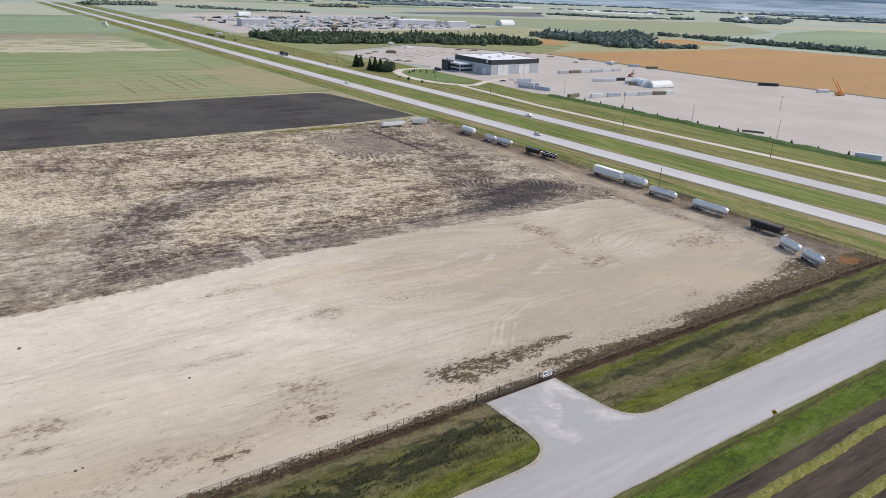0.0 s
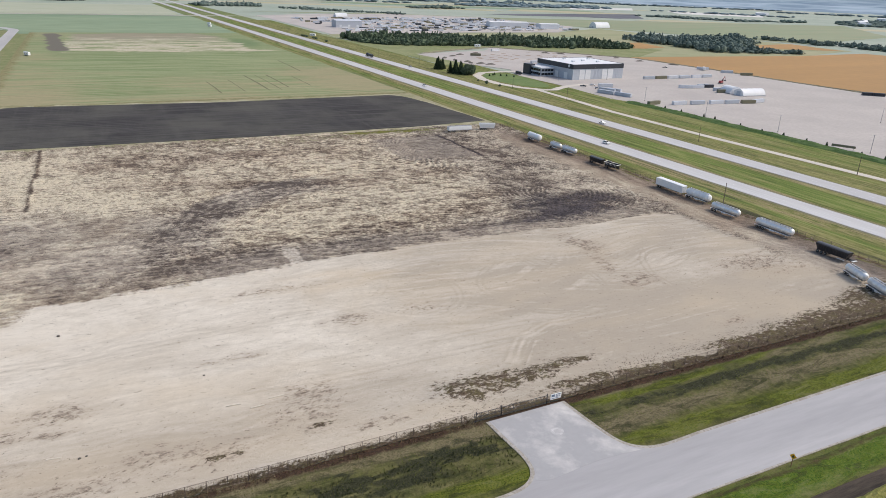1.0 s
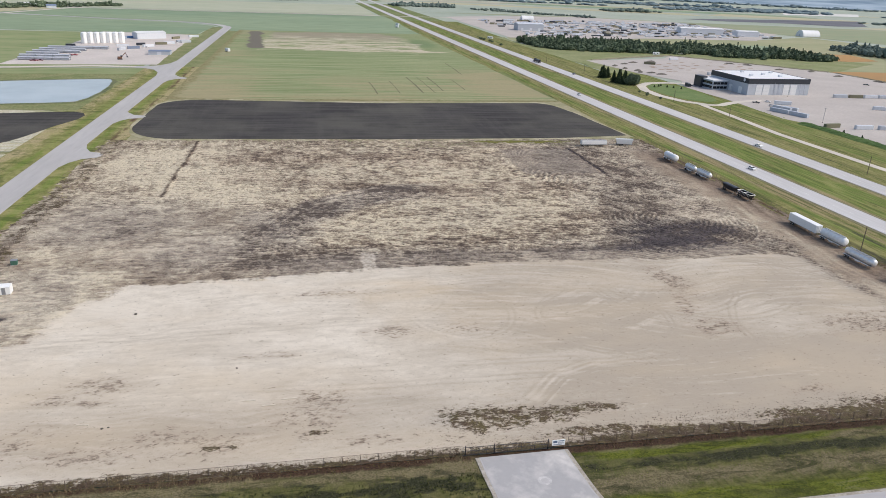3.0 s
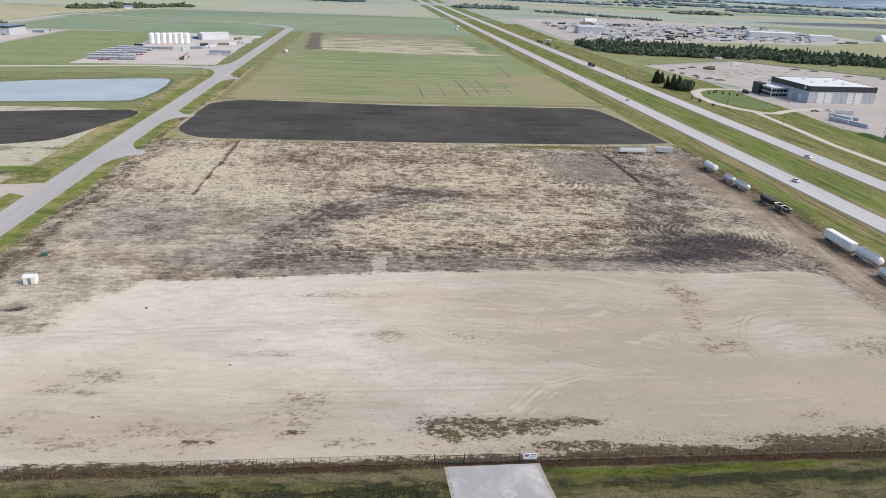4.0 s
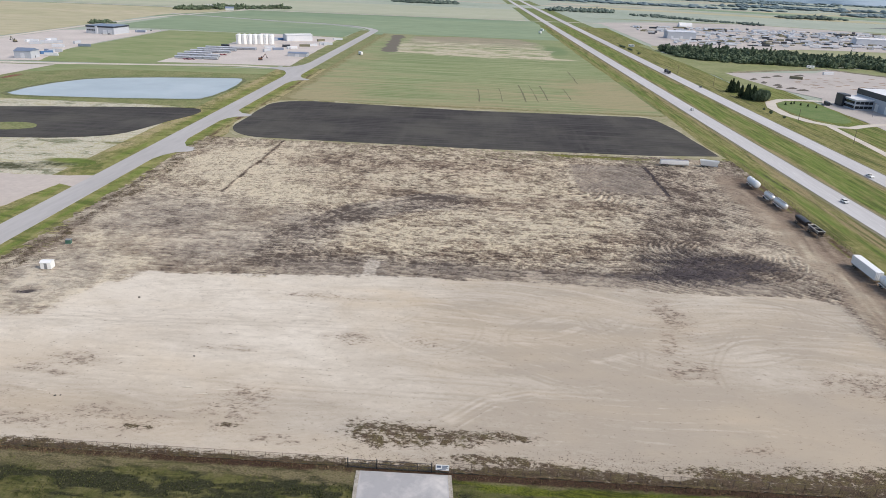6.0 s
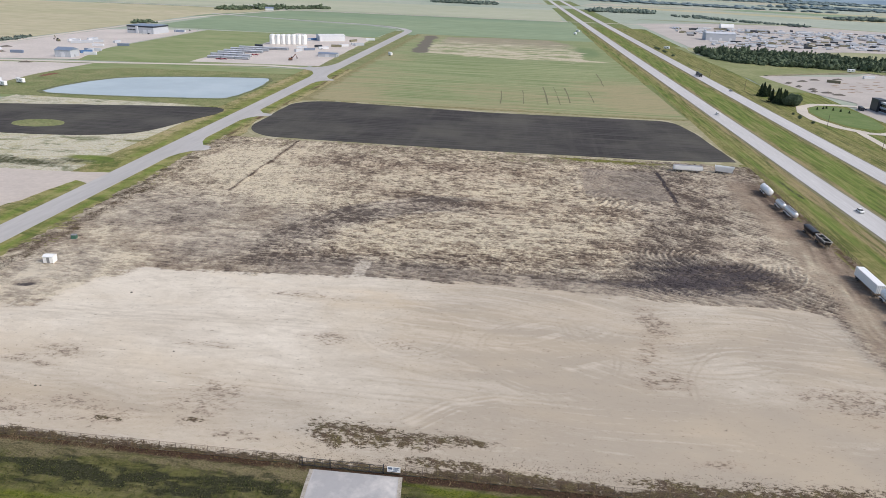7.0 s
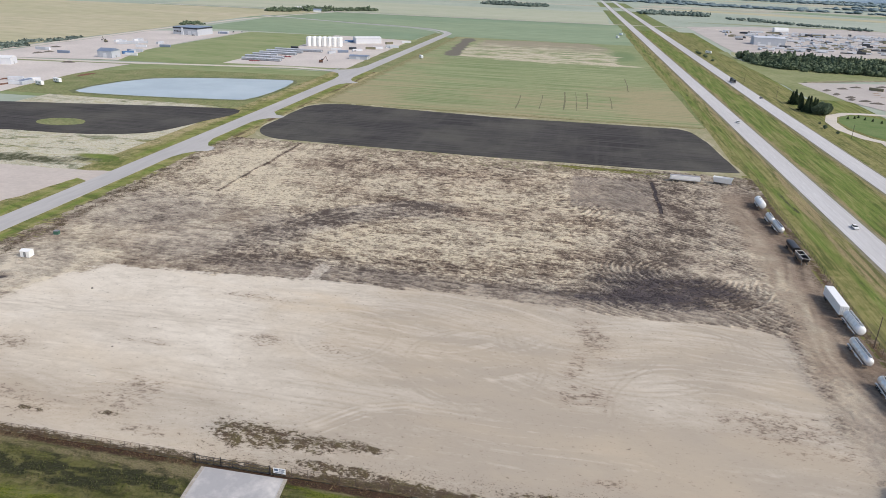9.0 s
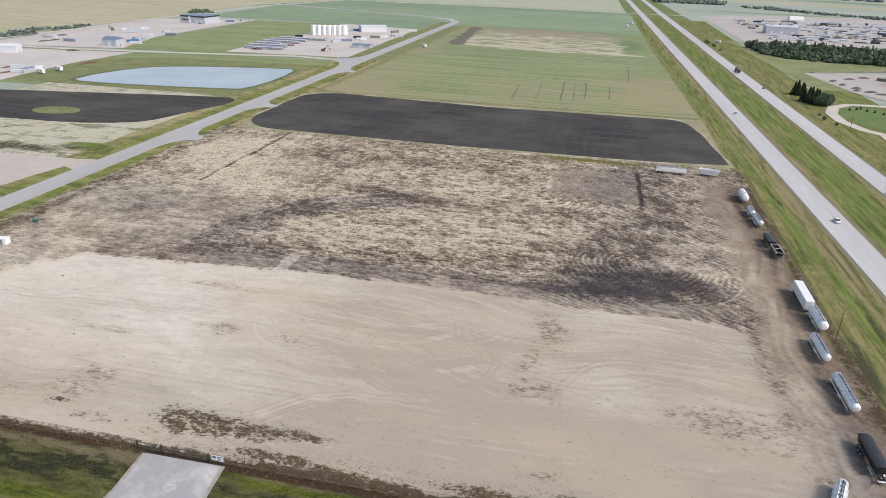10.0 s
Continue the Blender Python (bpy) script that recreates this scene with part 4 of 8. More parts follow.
region("road_south", [(-260, -32.2), (260, -32.2)] + kerb_line(), 0.10, ASPHALT, "pale worn asphalt road with an entrance to the gate", "road", thick=0.3)
region("road_edge", rough_line([Vector((-260, -32.6)), Vector((260, -32.6))], 2.5, 0.18, 61, False) + kerb_line(0.75), 0.09, EDGE, "pale crumbled gravel edge of the road", "road edge", thick=0.2)
region("road_west", rect(-163.6, -151.6, -320, 1012), 0.10, SIDE_ASPHALT, "pale straight asphalt side road", "road", thick=0.3)
strip("road_bend", [(-157.6, 1011), (-160, 1030), (-175, 1062), (-205, 1092), (-260, 1118), (-340, 1136), (-430, 1165), (-560, 1215)], 12, 0.09, SIDE_ASPHALT, "road bending away past a green field", "road")
region("approach_east", [(-152, 262), (-152, 214), (-149.5, 224), (-146, 230), (-140, 233), (-138.5, 237), (-140, 241), (-146, 244), (-149.5, 251)], 0.09, SIDE_ASPHALT, "short paved field approach", "road")
region("approach_field", [(-152, 346), (-152, 308), (-149.5, 318), (-146, 324), (-139, 327), (-138, 331), (-140, 334), (-146, 336)], 0.09, SIDE_ASPHALT, "short paved field approach", "road")
region("junction_west", [(-163.4, 500), (-163.4, 604), (-166, 582), (-172, 567), (-182, 560), (-190, 559), (-190, 549), (-181, 546), (-172, 538), (-166, 522)], 0.09, SIDE_ASPHALT, "flared paved mouth of a gravel road", "road")
region("approach_north", [(-152, 524), (-152, 462), (-150, 476), (-146, 484), (-139, 487), (-138, 491), (-145, 497), (-150, 508)], 0.09, SIDE_ASPHALT, "short paved field approach", "road")
strip("gravel_road_west", [(-186, 554), (-226, 558), (-272, 545), (-370, 523), (-457, 509), (-700, 480)], 9, 0.05, GRAVEL_ROAD, "pale gravel road", "road")
strip("gravel_road_diagonal", [(-700, 300), (-560, 470), (-552, 600), (-552, 900), (-540, 1150), (-480, 1400), (-470, 1430)], 10, 0.05, GRAVEL_ROAD, "pale gravel road beside open prairie", "road")
for off, nm in ((0.0, "highway_near"), (41.7, "highway_far")):
    region(nm, [(hw(-600, off), -600), (hw(-600, off + 12), -600), (hw(4600, off + 12), 4600), (hw(4600, off), 4600)], 0.16, HIGHWAY, "pale two-lane highway carriageway", "road", thick=0.4)
for off, nm in ((-1.6, "shoulder_near"), (40.1, "shoulder_far")):
    pts = [(hw(y, off + 0.5 * noise.noise(Vector((y * 0.03, off, 0)))), y) for y in range(-600, 2400, 20)]
    pts += [(hw(y, off + 15.2 + 0.5 * noise.noise(Vector((y * 0.03, off, 7)))), y) for y in range(2380, -620, -20)]
    region(nm, pts, 0.05, SHOULDER, "gravelly brown road shoulder", "shoulder")
region("entrance_apron", [(-14.6, -0.6), (1.7, -0.5), (2.8, -11.5), (3.6, -15.0), (5.4, -18.0), (6.5, -19.0), (-2, -18.4), (-14, -19.4), (-16.2, -18.4), (-14.4, -15.8), (-13.8, -11.9), (-14.4, -6.4)], 0.115, APRON, "pale patched asphalt apron at the gate", "road", 2.0, 0.15, 64, thick=0.02)
bm = bmesh.new()
ring = [[bm.verts.new((-4.6 + r * math.cos(a * math.pi / 6 + 0.2 * math.sin(a * 1.7)), -8.3 + r * 0.9 * math.sin(a * math.pi / 6), 0.119)) for a in range(12)] for r in (0.75, 1.3)]
for a in range(12):
    bm.faces.new((ring[0][a], ring[1][a], ring[1][(a + 1) % 12], ring[0][(a + 1) % 12]))
tagged(link_mesh("wear_mark", bm, CONCRETE_PALE), "pale ring worn into the entrance asphalt", "road mark", kind="structure")
strip("crossroad", [(-900, 1404), (-300, 1414), (100, 1424), (240, 1432), (420, 1440)], 10, 0.10, GRAVEL_ROAD, "gravel crossroad", "road")
strip("frontage_road", [(hw(-300, 83), -300), (hw(60, 83.5), 60), (hw(200, 79.5), 200), (hw(280, 80), 280), (245, 330), (247.5, 375), (249, 392)], 5.0, 0.08, GRAVEL_ROAD, "narrow gravel frontage road", "road")

# ---- long grass of the highway and side-road verges ----
def corridor_masks(X, Y):
    off = X - hw(Y)
    w = 1.5 * fbm(X, Y, 6, 30, 401, 3)
    q = fbm(X, Y, 5, 26, 405, 4, 0.65)
    near = 1 - ease(210, 300, Y)
    fence = ease(-2, 2, Y) * (1 - ease(262, 270, Y))
    lush = 0.95 * np.exp(-((off + 12.5 + w) / 3.4) ** 2) + 0.3 * np.exp(-((off + 5) / 3.0) ** 2) * (1 - near) + 0.85 * ease(13, 17, off + w) * (1 - ease(33, 41, off + w)) + 0.3 * np.exp(-((off - 58 + w) / 4) ** 2) + 0.55 * np.exp(-((off - 74 + w) / 4) ** 2) + 0.6 * ease(86, 92, off + w)
    trail = near * np.exp(-((off + 7.6 + 0.8 * w) / 1.3) ** 2) * ease(-0.5, 0.1, fbm(X, Y, 12, 40, 407, 3))
    dry = 1.25 * np.exp(-((off + 3.2 + 0.6 * w) / 2.2) ** 2) + 1.5 * trail + 0.9 * np.exp(-((off - 14.6 + 0.5 * w) / 1.8) ** 2) + 0.7 * np.exp(-((off - 39 + w) / 2.5) ** 2) + 0.2 * np.exp(-((off - 66 + w) / 5) ** 2) + 0.12 * np.exp(-((off - 100 + w) / 6) ** 2) + 0.3 * np.exp(-((off + 22 + w) / 3) ** 2) + 0.1
    damp = 0.75 * np.exp(-((off + 11 + w) / 1.6) ** 2) * ease(0.0, 0.35, q) + 0.55 * np.exp(-((off - 65 + 0.5 * w) / 1.4) ** 2) * ease(-0.5, 0.0, q)
    # shade along the outer foot of the fence, painted in through this dark mask
    damp = np.maximum(damp, fence * (1 - ease(80, 140, Y)) * np.exp(-((X - 145.5 + w) / 3.6) ** 2) * (0.55 + 1.1 * q))
    return dict(lush=lush * (0.9 + 0.9 * q), dry=dry * (0.9 - 0.9 * q) + 0.12 * ease(12, 15, off) * ease(0.0, -0.4, q), damp=np.maximum(damp, 0.8 * fence * np.exp(-((X - 141.0) / 1.5) ** 2)), rust=0.8 * fence * np.exp(-((X - 141.0) / 2.2) ** 2))


def corridor_height(X, Y, M):
    return -0.02 + 0.05 * fbm(X, Y, 1.8, 2.4, 411, 3, 0.65)


tagged(grid_mesh("verge_highway", 139, 283, -90, 560, 0.85, corridor_height, corridor_masks, VERGE_BRIGHT), "green and yellow long grass beside the highway", "verge", kind="structure")


def north_height(X, Y, M):
    return -0.10 + 0.03 * fbm(X, Y, 3, 4, 413, 2)


tagged(grid_mesh("verge_highway", 96, 246, 559.5, 1300, 1.7, north_height, corridor_masks, VERGE_BRIGHT), "green and yellow grass beside the highway", "verge", kind="structure")


def side_masks(X, Y):
    w = 1.2 * fbm(X, Y, 5, 24, 421, 3)
    q = fbm(X, Y, 4, 16, 425, 4, 0.65)
    lush = 0.85 * np.exp(-((X + 148 + w) / 3.0) ** 2) + 0.8 * np.exp(-((X + 168 + w) / 4.0) ** 2)
    dry = 0.9 * np.exp(-((X + 139 + w) / 3.5) ** 2) + 0.6 * np.exp(-((X + 177 + w) / 4) ** 2) + 0.3
    rust = 0.85 * np.exp(-((X + 142.5 + w) / 2.0) ** 2) * ease(160, 220, Y) * ease(-0.3, 0.2, q)
    return dict(lush=lush * (0.8 + 0.8 * q), dry=dry * (0.85 - 0.8 * q), damp=0.5 * np.exp(-((X + 145 + w) / 1.5) ** 2) * ease(-0.1, 0.4, q), rust=rust)


tagged(grid_mesh("verge_side_road", -181, -135.5, 40, 560, 0.7, corridor_height, side_masks, VERGE_SIDE), "green and dry grass beside the side road", "verge", kind="structure")

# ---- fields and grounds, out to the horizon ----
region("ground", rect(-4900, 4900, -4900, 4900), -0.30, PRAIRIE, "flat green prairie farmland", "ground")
region("highway_verge", [(146, -300), (hw(-300, 98), -300), (hw(2600, 80), 2600), (hw(2600, -18), 2600), (hw(1400, -22), 1400), (104, 960), (108, 740), (130, 398), (139, 268)], -0.16, GRASS, "mown grass verge and median of the highway", "verge", thick=0.12)
region("verge_west", rect(-181, -133, -200, 1020), -0.10, GRASS_WILD, "grass verge of the side road", "verge", thick=0.15)
def corner(cx, cy, rx, ry, a0, a1, k=8):
    return [(cx + rx * math.cos(radians(a0 + (a1 - a0) * i / k)), cy + ry * math.sin(radians(a0 + (a1 - a0) * i / k))) for i in range(k + 1)]


TILLED_OUTLINE = [(139.5, 277), (133, 350)] + corner(116, 360, 14, 25, 10, 90) + [(60, 383.5), (0, 381)] + corner(-112, 366, 27, 24, 90, 180) + corner(-112, 303, 27, 32, 180, 270) + [(0, 268.5), (100, 271)]
region("headland", rect(-151, 140, 250, 396), -0.08, HEADLAND, "dry grassy headland round the tilled field", "verge", 10, 0.5, 75)
region("black_field", TILLED_OUTLINE, 0.08, TILLED, "freshly tilled black field", "field", 4, 0.5, 3, thick=0.2)
region("black_field_edge", [(q[0] * 1.012, 325 + (q[1] - 325) * (1.07 if q[1] > 325 else 1.09)) for q in TILLED_OUTLINE], 0.03, HEADLAND_PALE, "dry pale headland round the tilled field", "verge", 5, 1.2, 4)
def hay_side(X, Y):
    """The hay ground runs from the side road's verge to the highway's."""
    right = hw(Y, -21.0) + 1.5 * fbm(Y, Y * 0, 40, 1, 461, 2)
    return -138.0 + (X + 138.0) / 275.0 * (right + 138.0)


def hay_masks(X, Y):
    rows = fbm(X, Y, 70, 3.2, 463, 4, 0.7)
    far = ease(400, 700, Y)
    brown = 0.34 + 0.75 * rows + 0.5 * fbm(X, Y, 60, 30, 467, 4) + 0.5 * blob(X + 25 * rows, Y, 112, 510, 34, 85, 0, 0.8) + 0.3 * blob(X, Y, 20, 450, 150, 60, 0, 0.8) + 0.55 * ease(60, 125, -X + 12 * fbm(X, Y, 20, 40, 469, 3)) - 0.35 * far
    w = fbm(X, Y, 26, 14, 471, 5, 0.7)
    top = 962 + 0.15 * X - 70 * ease(40, 100, X)
    pale = ease(704, 730, Y + 30 * w + 0.12 * X) * (1 - ease(top - 24, top + 10, Y + 26 * w)) * ease(-106, -92, X + 8 * w) * (1 - ease(84, 100, X + 16 * w))
    pale = pale * (1.0 - 0.55 * ease(760, 940, Y)) * (0.68 + 1.5 * fbm(X, Y, 34, 7, 473, 5, 0.75)) + 0.8 * blob(X + 4 * w, Y + 8 * w, 102, 722, 18, 9, -8, 0.7)
    mauve = ease(770, 900, Y + 40 * w) * ease(-98, -84, X) * (1 - ease(70, 100, X + 20 * w)) * (1 - ease(top - 5, top + 20, Y + 26 * w))
    bare = 0.9 * (1 - ease(4, 13, np.abs(X + 100 + (Y - 725) * 0.06) + 9 * w)) * ease(722, 738, Y + 8 * w) * (1 - ease(950, 975, Y + 14 * w))
    lush = 0.9 * blob(X + 5 * w, Y + 10 * w, 100, 822, 16, 48, 0, 0.6) + 0.5 * ease(560, 690, Y) * (1 - pale) * ease(-0.3, 0.4, rows)
    rim = (1 - ease(390, 404, Y + 4 * w)) + 0.9 * ease(124, 136, -X + 5 * w)
    return dict(brown=brown * (1 - 0.6 * mauve), pale=pale, bare=np.maximum(bare, 0), lush=lush, rim=rim, mauve=0.8 * mauve)


def hay_height(X, Y, M):
    return 0.03 + 0.05 * fbm(X, Y, 5, 4, 475, 2)


def hay_material():
    m, n, l, b = nodes_of("hay_field")
    pos = n.new("ShaderNodeNewGeometry").outputs["Position"]
    rows = noise_node(n, l, pos, 0.3, 5, 0.72, (0.03, 1, 1), 0.2)
    fine = noise_node(n, l, pos, 0.6, 5, 0.7, (0.4, 1, 1))
    c = mix(n, l, ramp(n, l, rows, 0.36, 0.64), (0.15, 0.21, 0.085), (0.36, 0.37, 0.21))
    c = mix(n, l, ramp(n, l, add(n, l, att(n, "brown"), swing(n, l, rows, 0.16), swing(n, l, fine, 0.12)), 0.3, 1.25), c, (0.38, 0.31, 0.19))
    c = mix(n, l, times(n, l, ramp(n, l, att(n, "lush"), 0.2, 1.0), 0.6), c, (0.13, 0.2, 0.095))
    c = mix(n, l, ramp(n, l, add(n, l, att(n, "rim"), swing(n, l, fine, 0.3)), 0.4, 1.0), c, mix(n, l, ramp(n, l, fine, 0.4, 0.6), (0.33, 0.265, 0.15), (0.16, 0.16, 0.062)))
    c = mix(n, l, ramp(n, l, add(n, l, att(n, "mauve"), swing(n, l, fine, 0.25), swing(n, l, rows, 0.2)), 0.25, 0.95), c, (0.325, 0.27, 0.21))
    c = mix(n, l, ramp(n, l, add(n, l, att(n, "pale"), swing(n, l, fine, 0.2), swing(n, l, rows, 0.18)), 0.3, 0.8), c, mix(n, l, ramp(n, l, fine, 0.42, 0.62), (0.6, 0.53, 0.4), (0.45, 0.385, 0.285)))
    c = mix(n, l, ramp(n, l, add(n, l, att(n, "bare"), swing(n, l, fine, 0.2)), 0.3, 0.7), c, (0.17, 0.15, 0.125))
    c = mix(n, l, times(n, l, ramp(n, l, fine, 0.48, 0.7), 0.4), c, (0.15, 0.17, 0.08))
    l.new(c, b.inputs["Base Color"])
    b.inputs["Roughness"].default_value, b.inputs["Specular IOR Level"].default_value = 0.95, 0.1
    bump(n, l, b, fine, 0.5, 0.3)
    return m


tagged(grid_mesh("green_field", -138, 137, 390, 978, 1.5, hay_height, hay_masks, hay_material(), hay_side), "green hay field, browning, with a pale harvested strip", "field", kind="structure")
for i, (xa, ya, xb, yb) in enumerate(((5, 480, 6.7, 420), (22.7, 488, 23.8, 424), (40, 511, 42, 426), (49, 515, 51.4, 428), (58.5, 512, 59.3, 438), (77.3, 501, 77.8, 444), (94.7, 620, 94.1, 535))):
    strip("field_rut", [(xa, ya), ((xa + xb) / 2 + 0.5, (ya + yb) / 2), (xb, yb)], 0.6 if i % 2 else 1.0, 0.09, RUT, "dark wheel rut through the hay field", "track", 5, 0.5, 70 + i)
region("green_field_under", [(-900, 1140), (105, 1140), (110, 1412), (-900, 1400)], -0.25, GREEN_FAR, "deep green field up to the crossroad", "field")
region("green_field_far", [(-148, 958), (122, 952), (122, 1060), (116, 1412), (-500, 1398), (-420, 1180), (-330, 1148), (-200, 1105)], -0.02, GREEN_FAR, "deep green field", "field", 20, 3, 8)
region("green_field_west", [(-185, 892), (-178, 1040), (-240, 1095), (-340, 1120), (-520, 1180), (-525, 900), (-380, 900)], -0.02, GREEN_FAR, "deep green field inside the road bend", "field", 20, 2, 9)
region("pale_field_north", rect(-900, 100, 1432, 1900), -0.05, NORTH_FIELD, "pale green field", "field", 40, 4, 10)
region("pasture_south", [(-560, 335), (-178, 345), (-178, 548), (-300, 540), (-560, 495)], -0.2, PASTURE, "green pasture between the pond and the gravel road", "field", 14, 1, 76)
region("tan_prairie", [(-562, 300), (-562, 1180), (-490, 1400), (-1900, 1320), (-1900, 200)], -0.05, TAN_FIELD, "dry tan prairie", "field", 40, 6, 11)
region("pond", smooth_poly([(-312, 362), (-326, 372), (-314, 436), (-278, 461), (-200, 481), (-190, 478), (-184, 432), (-188, 382), (-196, 377), (-250, 368)], 1), 0.02, WATER, "still pale pond reflecting the sky", "water", 4, 0.7, 12)
region("pond_rim", smooth_poly([(-314, 358), (-331, 370), (-318, 439), (-280, 465), (-200, 485), (-187, 481), (-181, 432), (-185, 379), (-195, 373), (-250, 364)], 1), 0.0, REED_RIM, "dark reedy rim of the pond", "verge", 4, 1.0, 58)
region("pond_bank", [(-400, 350), (-176, 352), (-178, 512), (-330, 500), (-400, 440)], -0.06, GRASS_WILD, "grassy bank round the pond", "verge", 8, 2, 13)
region("black_field_west", smooth_poly([(-460, 214), (-278, 244), (-232, 245), (-197, 256), (-187, 272), (-180, 302), (-171, 330), (-176, 345), (-196, 345), (-338, 314), (-460, 288)], 1), 0.08, TILLED, "freshly tilled black field", "field", 4, 0.6, 14, thick=0.2)
def west_masks(X, Y):
    w = 4 * fbm(X, Y, 16, 8, 441, 3)
    near = ease(-182, -172, X + w) * (1 - 0.5 * ease(200, 240, Y) * (1 - ease(330, 345, Y)))
    lush = 0.75 * near + 0.7 * blob(X + w, Y + 0.5 * w, -183, 203, 14, 9, 0, 0.7) + 0.5 * blob(X + w, Y + 0.5 * w, -190, 352, 30, 9, 0, 0.7) + 0.4 * ease(0.25, 0.5, fbm(X, Y, 30, 10, 445, 3))
    damp = 0.8 * blob(X + w, Y + 0.6 * w, -250, 190, 80, 8, 5, 0.6)
    dry = 1.35 + 0.9 * fbm(X, Y, 26, 6, 447, 5, 0.75) - 1.3 * lush
    return dict(lush=lush, dry=dry, damp=damp, rust=0.25 * ease(0.1, 0.5, fbm(X, Y, 12, 6, 449, 3)))


def west_height(X, Y, M):
    return -0.14 + 0.05 * fbm(X, Y, 3, 3, 451, 2) + 0.6 * blob(X, Y, -185, 202, 9, 6, 0, 0.8)


tagged(grid_mesh("stubble_west", -330, -172, 172, 362, 1.0, west_height, west_masks, verge_material("west_stubble", 1.4, 0.2, 3.0, ((0.52, 0.455, 0.35), (0.36, 0.3, 0.22)))), "pale stubble and grass beside the side road", "field", kind="structure")
region("weed_ring", corner(-258, 271, 15, 10, 0, 345, 24), 0.11, GRASS_WILD, "oval of weeds in the tilled field", "field", 3, 0.8, 55)
region("sand_pad", [(-330, 100), (-178, 128), (-171, 170), (-163.4, 166), (-163.4, 184), (-178, 181), (-205, 180), (-330, 172)], 0.06, SAND, "bare pale sand pad with an approach", "ground", 3, 1.4, 17)
region("industrial_yard", [(-300, 560), (-176, 572), (-178, 640), (-184, 880), (-300, 900), (-292, 700), (-300, 600)], 0.0, YARD_GRAVEL, "pale gravel yard of a tank depot", "yard", 6, 1.2, 18)
region("industrial_grass", [(-425, 530), (-185, 553), (-176, 900), (-425, 885)], -0.06, PASTURE, "green grass round the depot", "field", 10, 1, 19)
region("gravel_yard_west", [(-540, 500), (-400, 535), (-428, 640), (-430, 735), (-428, 885), (-545, 830), (-545, 640)], 0.0, YARD_GRAVEL, "pale gravel contractor's yard", "yard", 8, 1.5, 20)
region("gravel_yard_southwest", [(-366, 330), (-378, 440), (-372, 514), (-560, 480), (-560, 320), (-470, 330)], 0.0, YARD_GRAVEL, "pale gravel storage yard", "yard", 8, 1.5, 21)

# beyond the highway
region("gravel_yard_east", [(291, -300), (545, -300), (552, 195), (548, 250), (535, 305), (530, 395), (530, 470), (522, 590), (470, 655), (404, 735), (374, 700), (266, 668), (280, 560), (300, 512), (282, 470), (284, 400), (279, 330), (291, 300), (291, 200)], 0.0, GRAVEL, "wide pale gravel storage yard", "yard", 8, 1.2, 22)


def ridge(name, pts, width, height, material, label, category, step=2.5, seed=1):
    """A long heaped bank of earth or weeds along a line."""
    bm = bmesh.new()
    prev, run = None, 0.0
    for a, b in zip(pts, pts[1:]):
        a, b = Vector(a), Vector(b)
        d = b - a
        k = max(1, int(d.length / step))
        nrm = Vector((-d.y, d.x)).normalized()
        for i in range(k + 1):
            p = a + d * (i / k)
            run += step
            row = []
            for j in range(9):
                u = -1 + j / 4
                w = width / 2 * (1 + 0.35 * noise.noise(Vector((run * 0.07, seed, j * 0.2))))
                z = height * (1 - u * u) * (0.9 + 0.7 * noise.noise(Vector((run * 0.12, u * 1.5, seed))) + 0.4 * noise.noise(Vector((run * 0.5, u * 3, seed)))) - 0.02
                q = p + nrm * u * w
                row.append(bm.verts.new((q.x, q.y, z)))
            if prev:
                for j in range(8):
                    bm.faces.new((prev[j], row[j], row[j + 1], prev[j + 1]))
            prev = row
    return tagged(link_mesh(name, bm, material), label, category, kind="structure")


ridge("hedge_bank", [(286.5, -300), (286.5, 200), (284.5, 290), (283, 312)], 11.0, 1.2, GRASS_LUSH, "rank dark green bank along the yard", "verge", 2.0, 3)
BERM = surf("weedy_berm", (0.2, 0.185, 0.11), (0.33, 0.29, 0.22), 0.06, (0.1, 0.1, 0.05), 0.5, k=0.6)
ridge("yard_berm", [(548, -200), (553, 195), (549, 252), (536, 308), (532, 395), (532, 470), (524, 588)], 5.0, 0.7, BERM, "low weedy earth berm between yard and grain field", "berm", 3.0, 5)
ridge("yard_berm", [(520, 594), (470, 660), (404, 738), (330, 704), (275, 672)], 6.0, 0.9, BERM, "weedy earth berm round the gravel yard", "berm", 3.0, 6)
region("loop_grass", smooth_poly([(239, 440), (249, 398), (272, 395), (282, 440), (280, 482), (262, 490), (246, 476)], 2), 0.04, ISLAND_GRASS, "green island inside the entrance loop", "verge", 5, 0.6, 24)
strip("yard_road", [(250, 383), (262, 381), (273, 389), (290, 398), (312, 404)], 7, 0.075, GRAVEL_ROAD, "gravel entrance into the yard", "road")
strip("loop_road", [(252, 384), (241, 398), (234, 424), (235, 452), (243, 478), (258, 494), (276, 497), (300, 494), (316, 492)], 8, 0.06, GRAVEL_ROAD, "gravel loop into the yard", "road")
region("ripe_field", [(548, -400), (1300, -400), (1020, 415), (972, 602), (810, 586), (650, 596), (524, 600), (536, 470), (534, 400), (545, 300), (556, 250)], 0.0, RIPE, "ripe golden grain field", "field", 14, 2, 25)
region("ripe_strip", [(850, 700), (980, 640), (1010, 760), (892, 745)], 0.0, RIPE, "strip of ripe grain", "field", 14, 2, 26)
region("storage_yard_north", [(258, 958), (420, 965), (494, 1002), (706, 1013), (860, 1180), (820, 1500), (612, 1620), (400, 1560), (254, 1465)], 0.0, GRAVEL, "distant gravel yard full of equipment", "yard", 12, 2, 27)
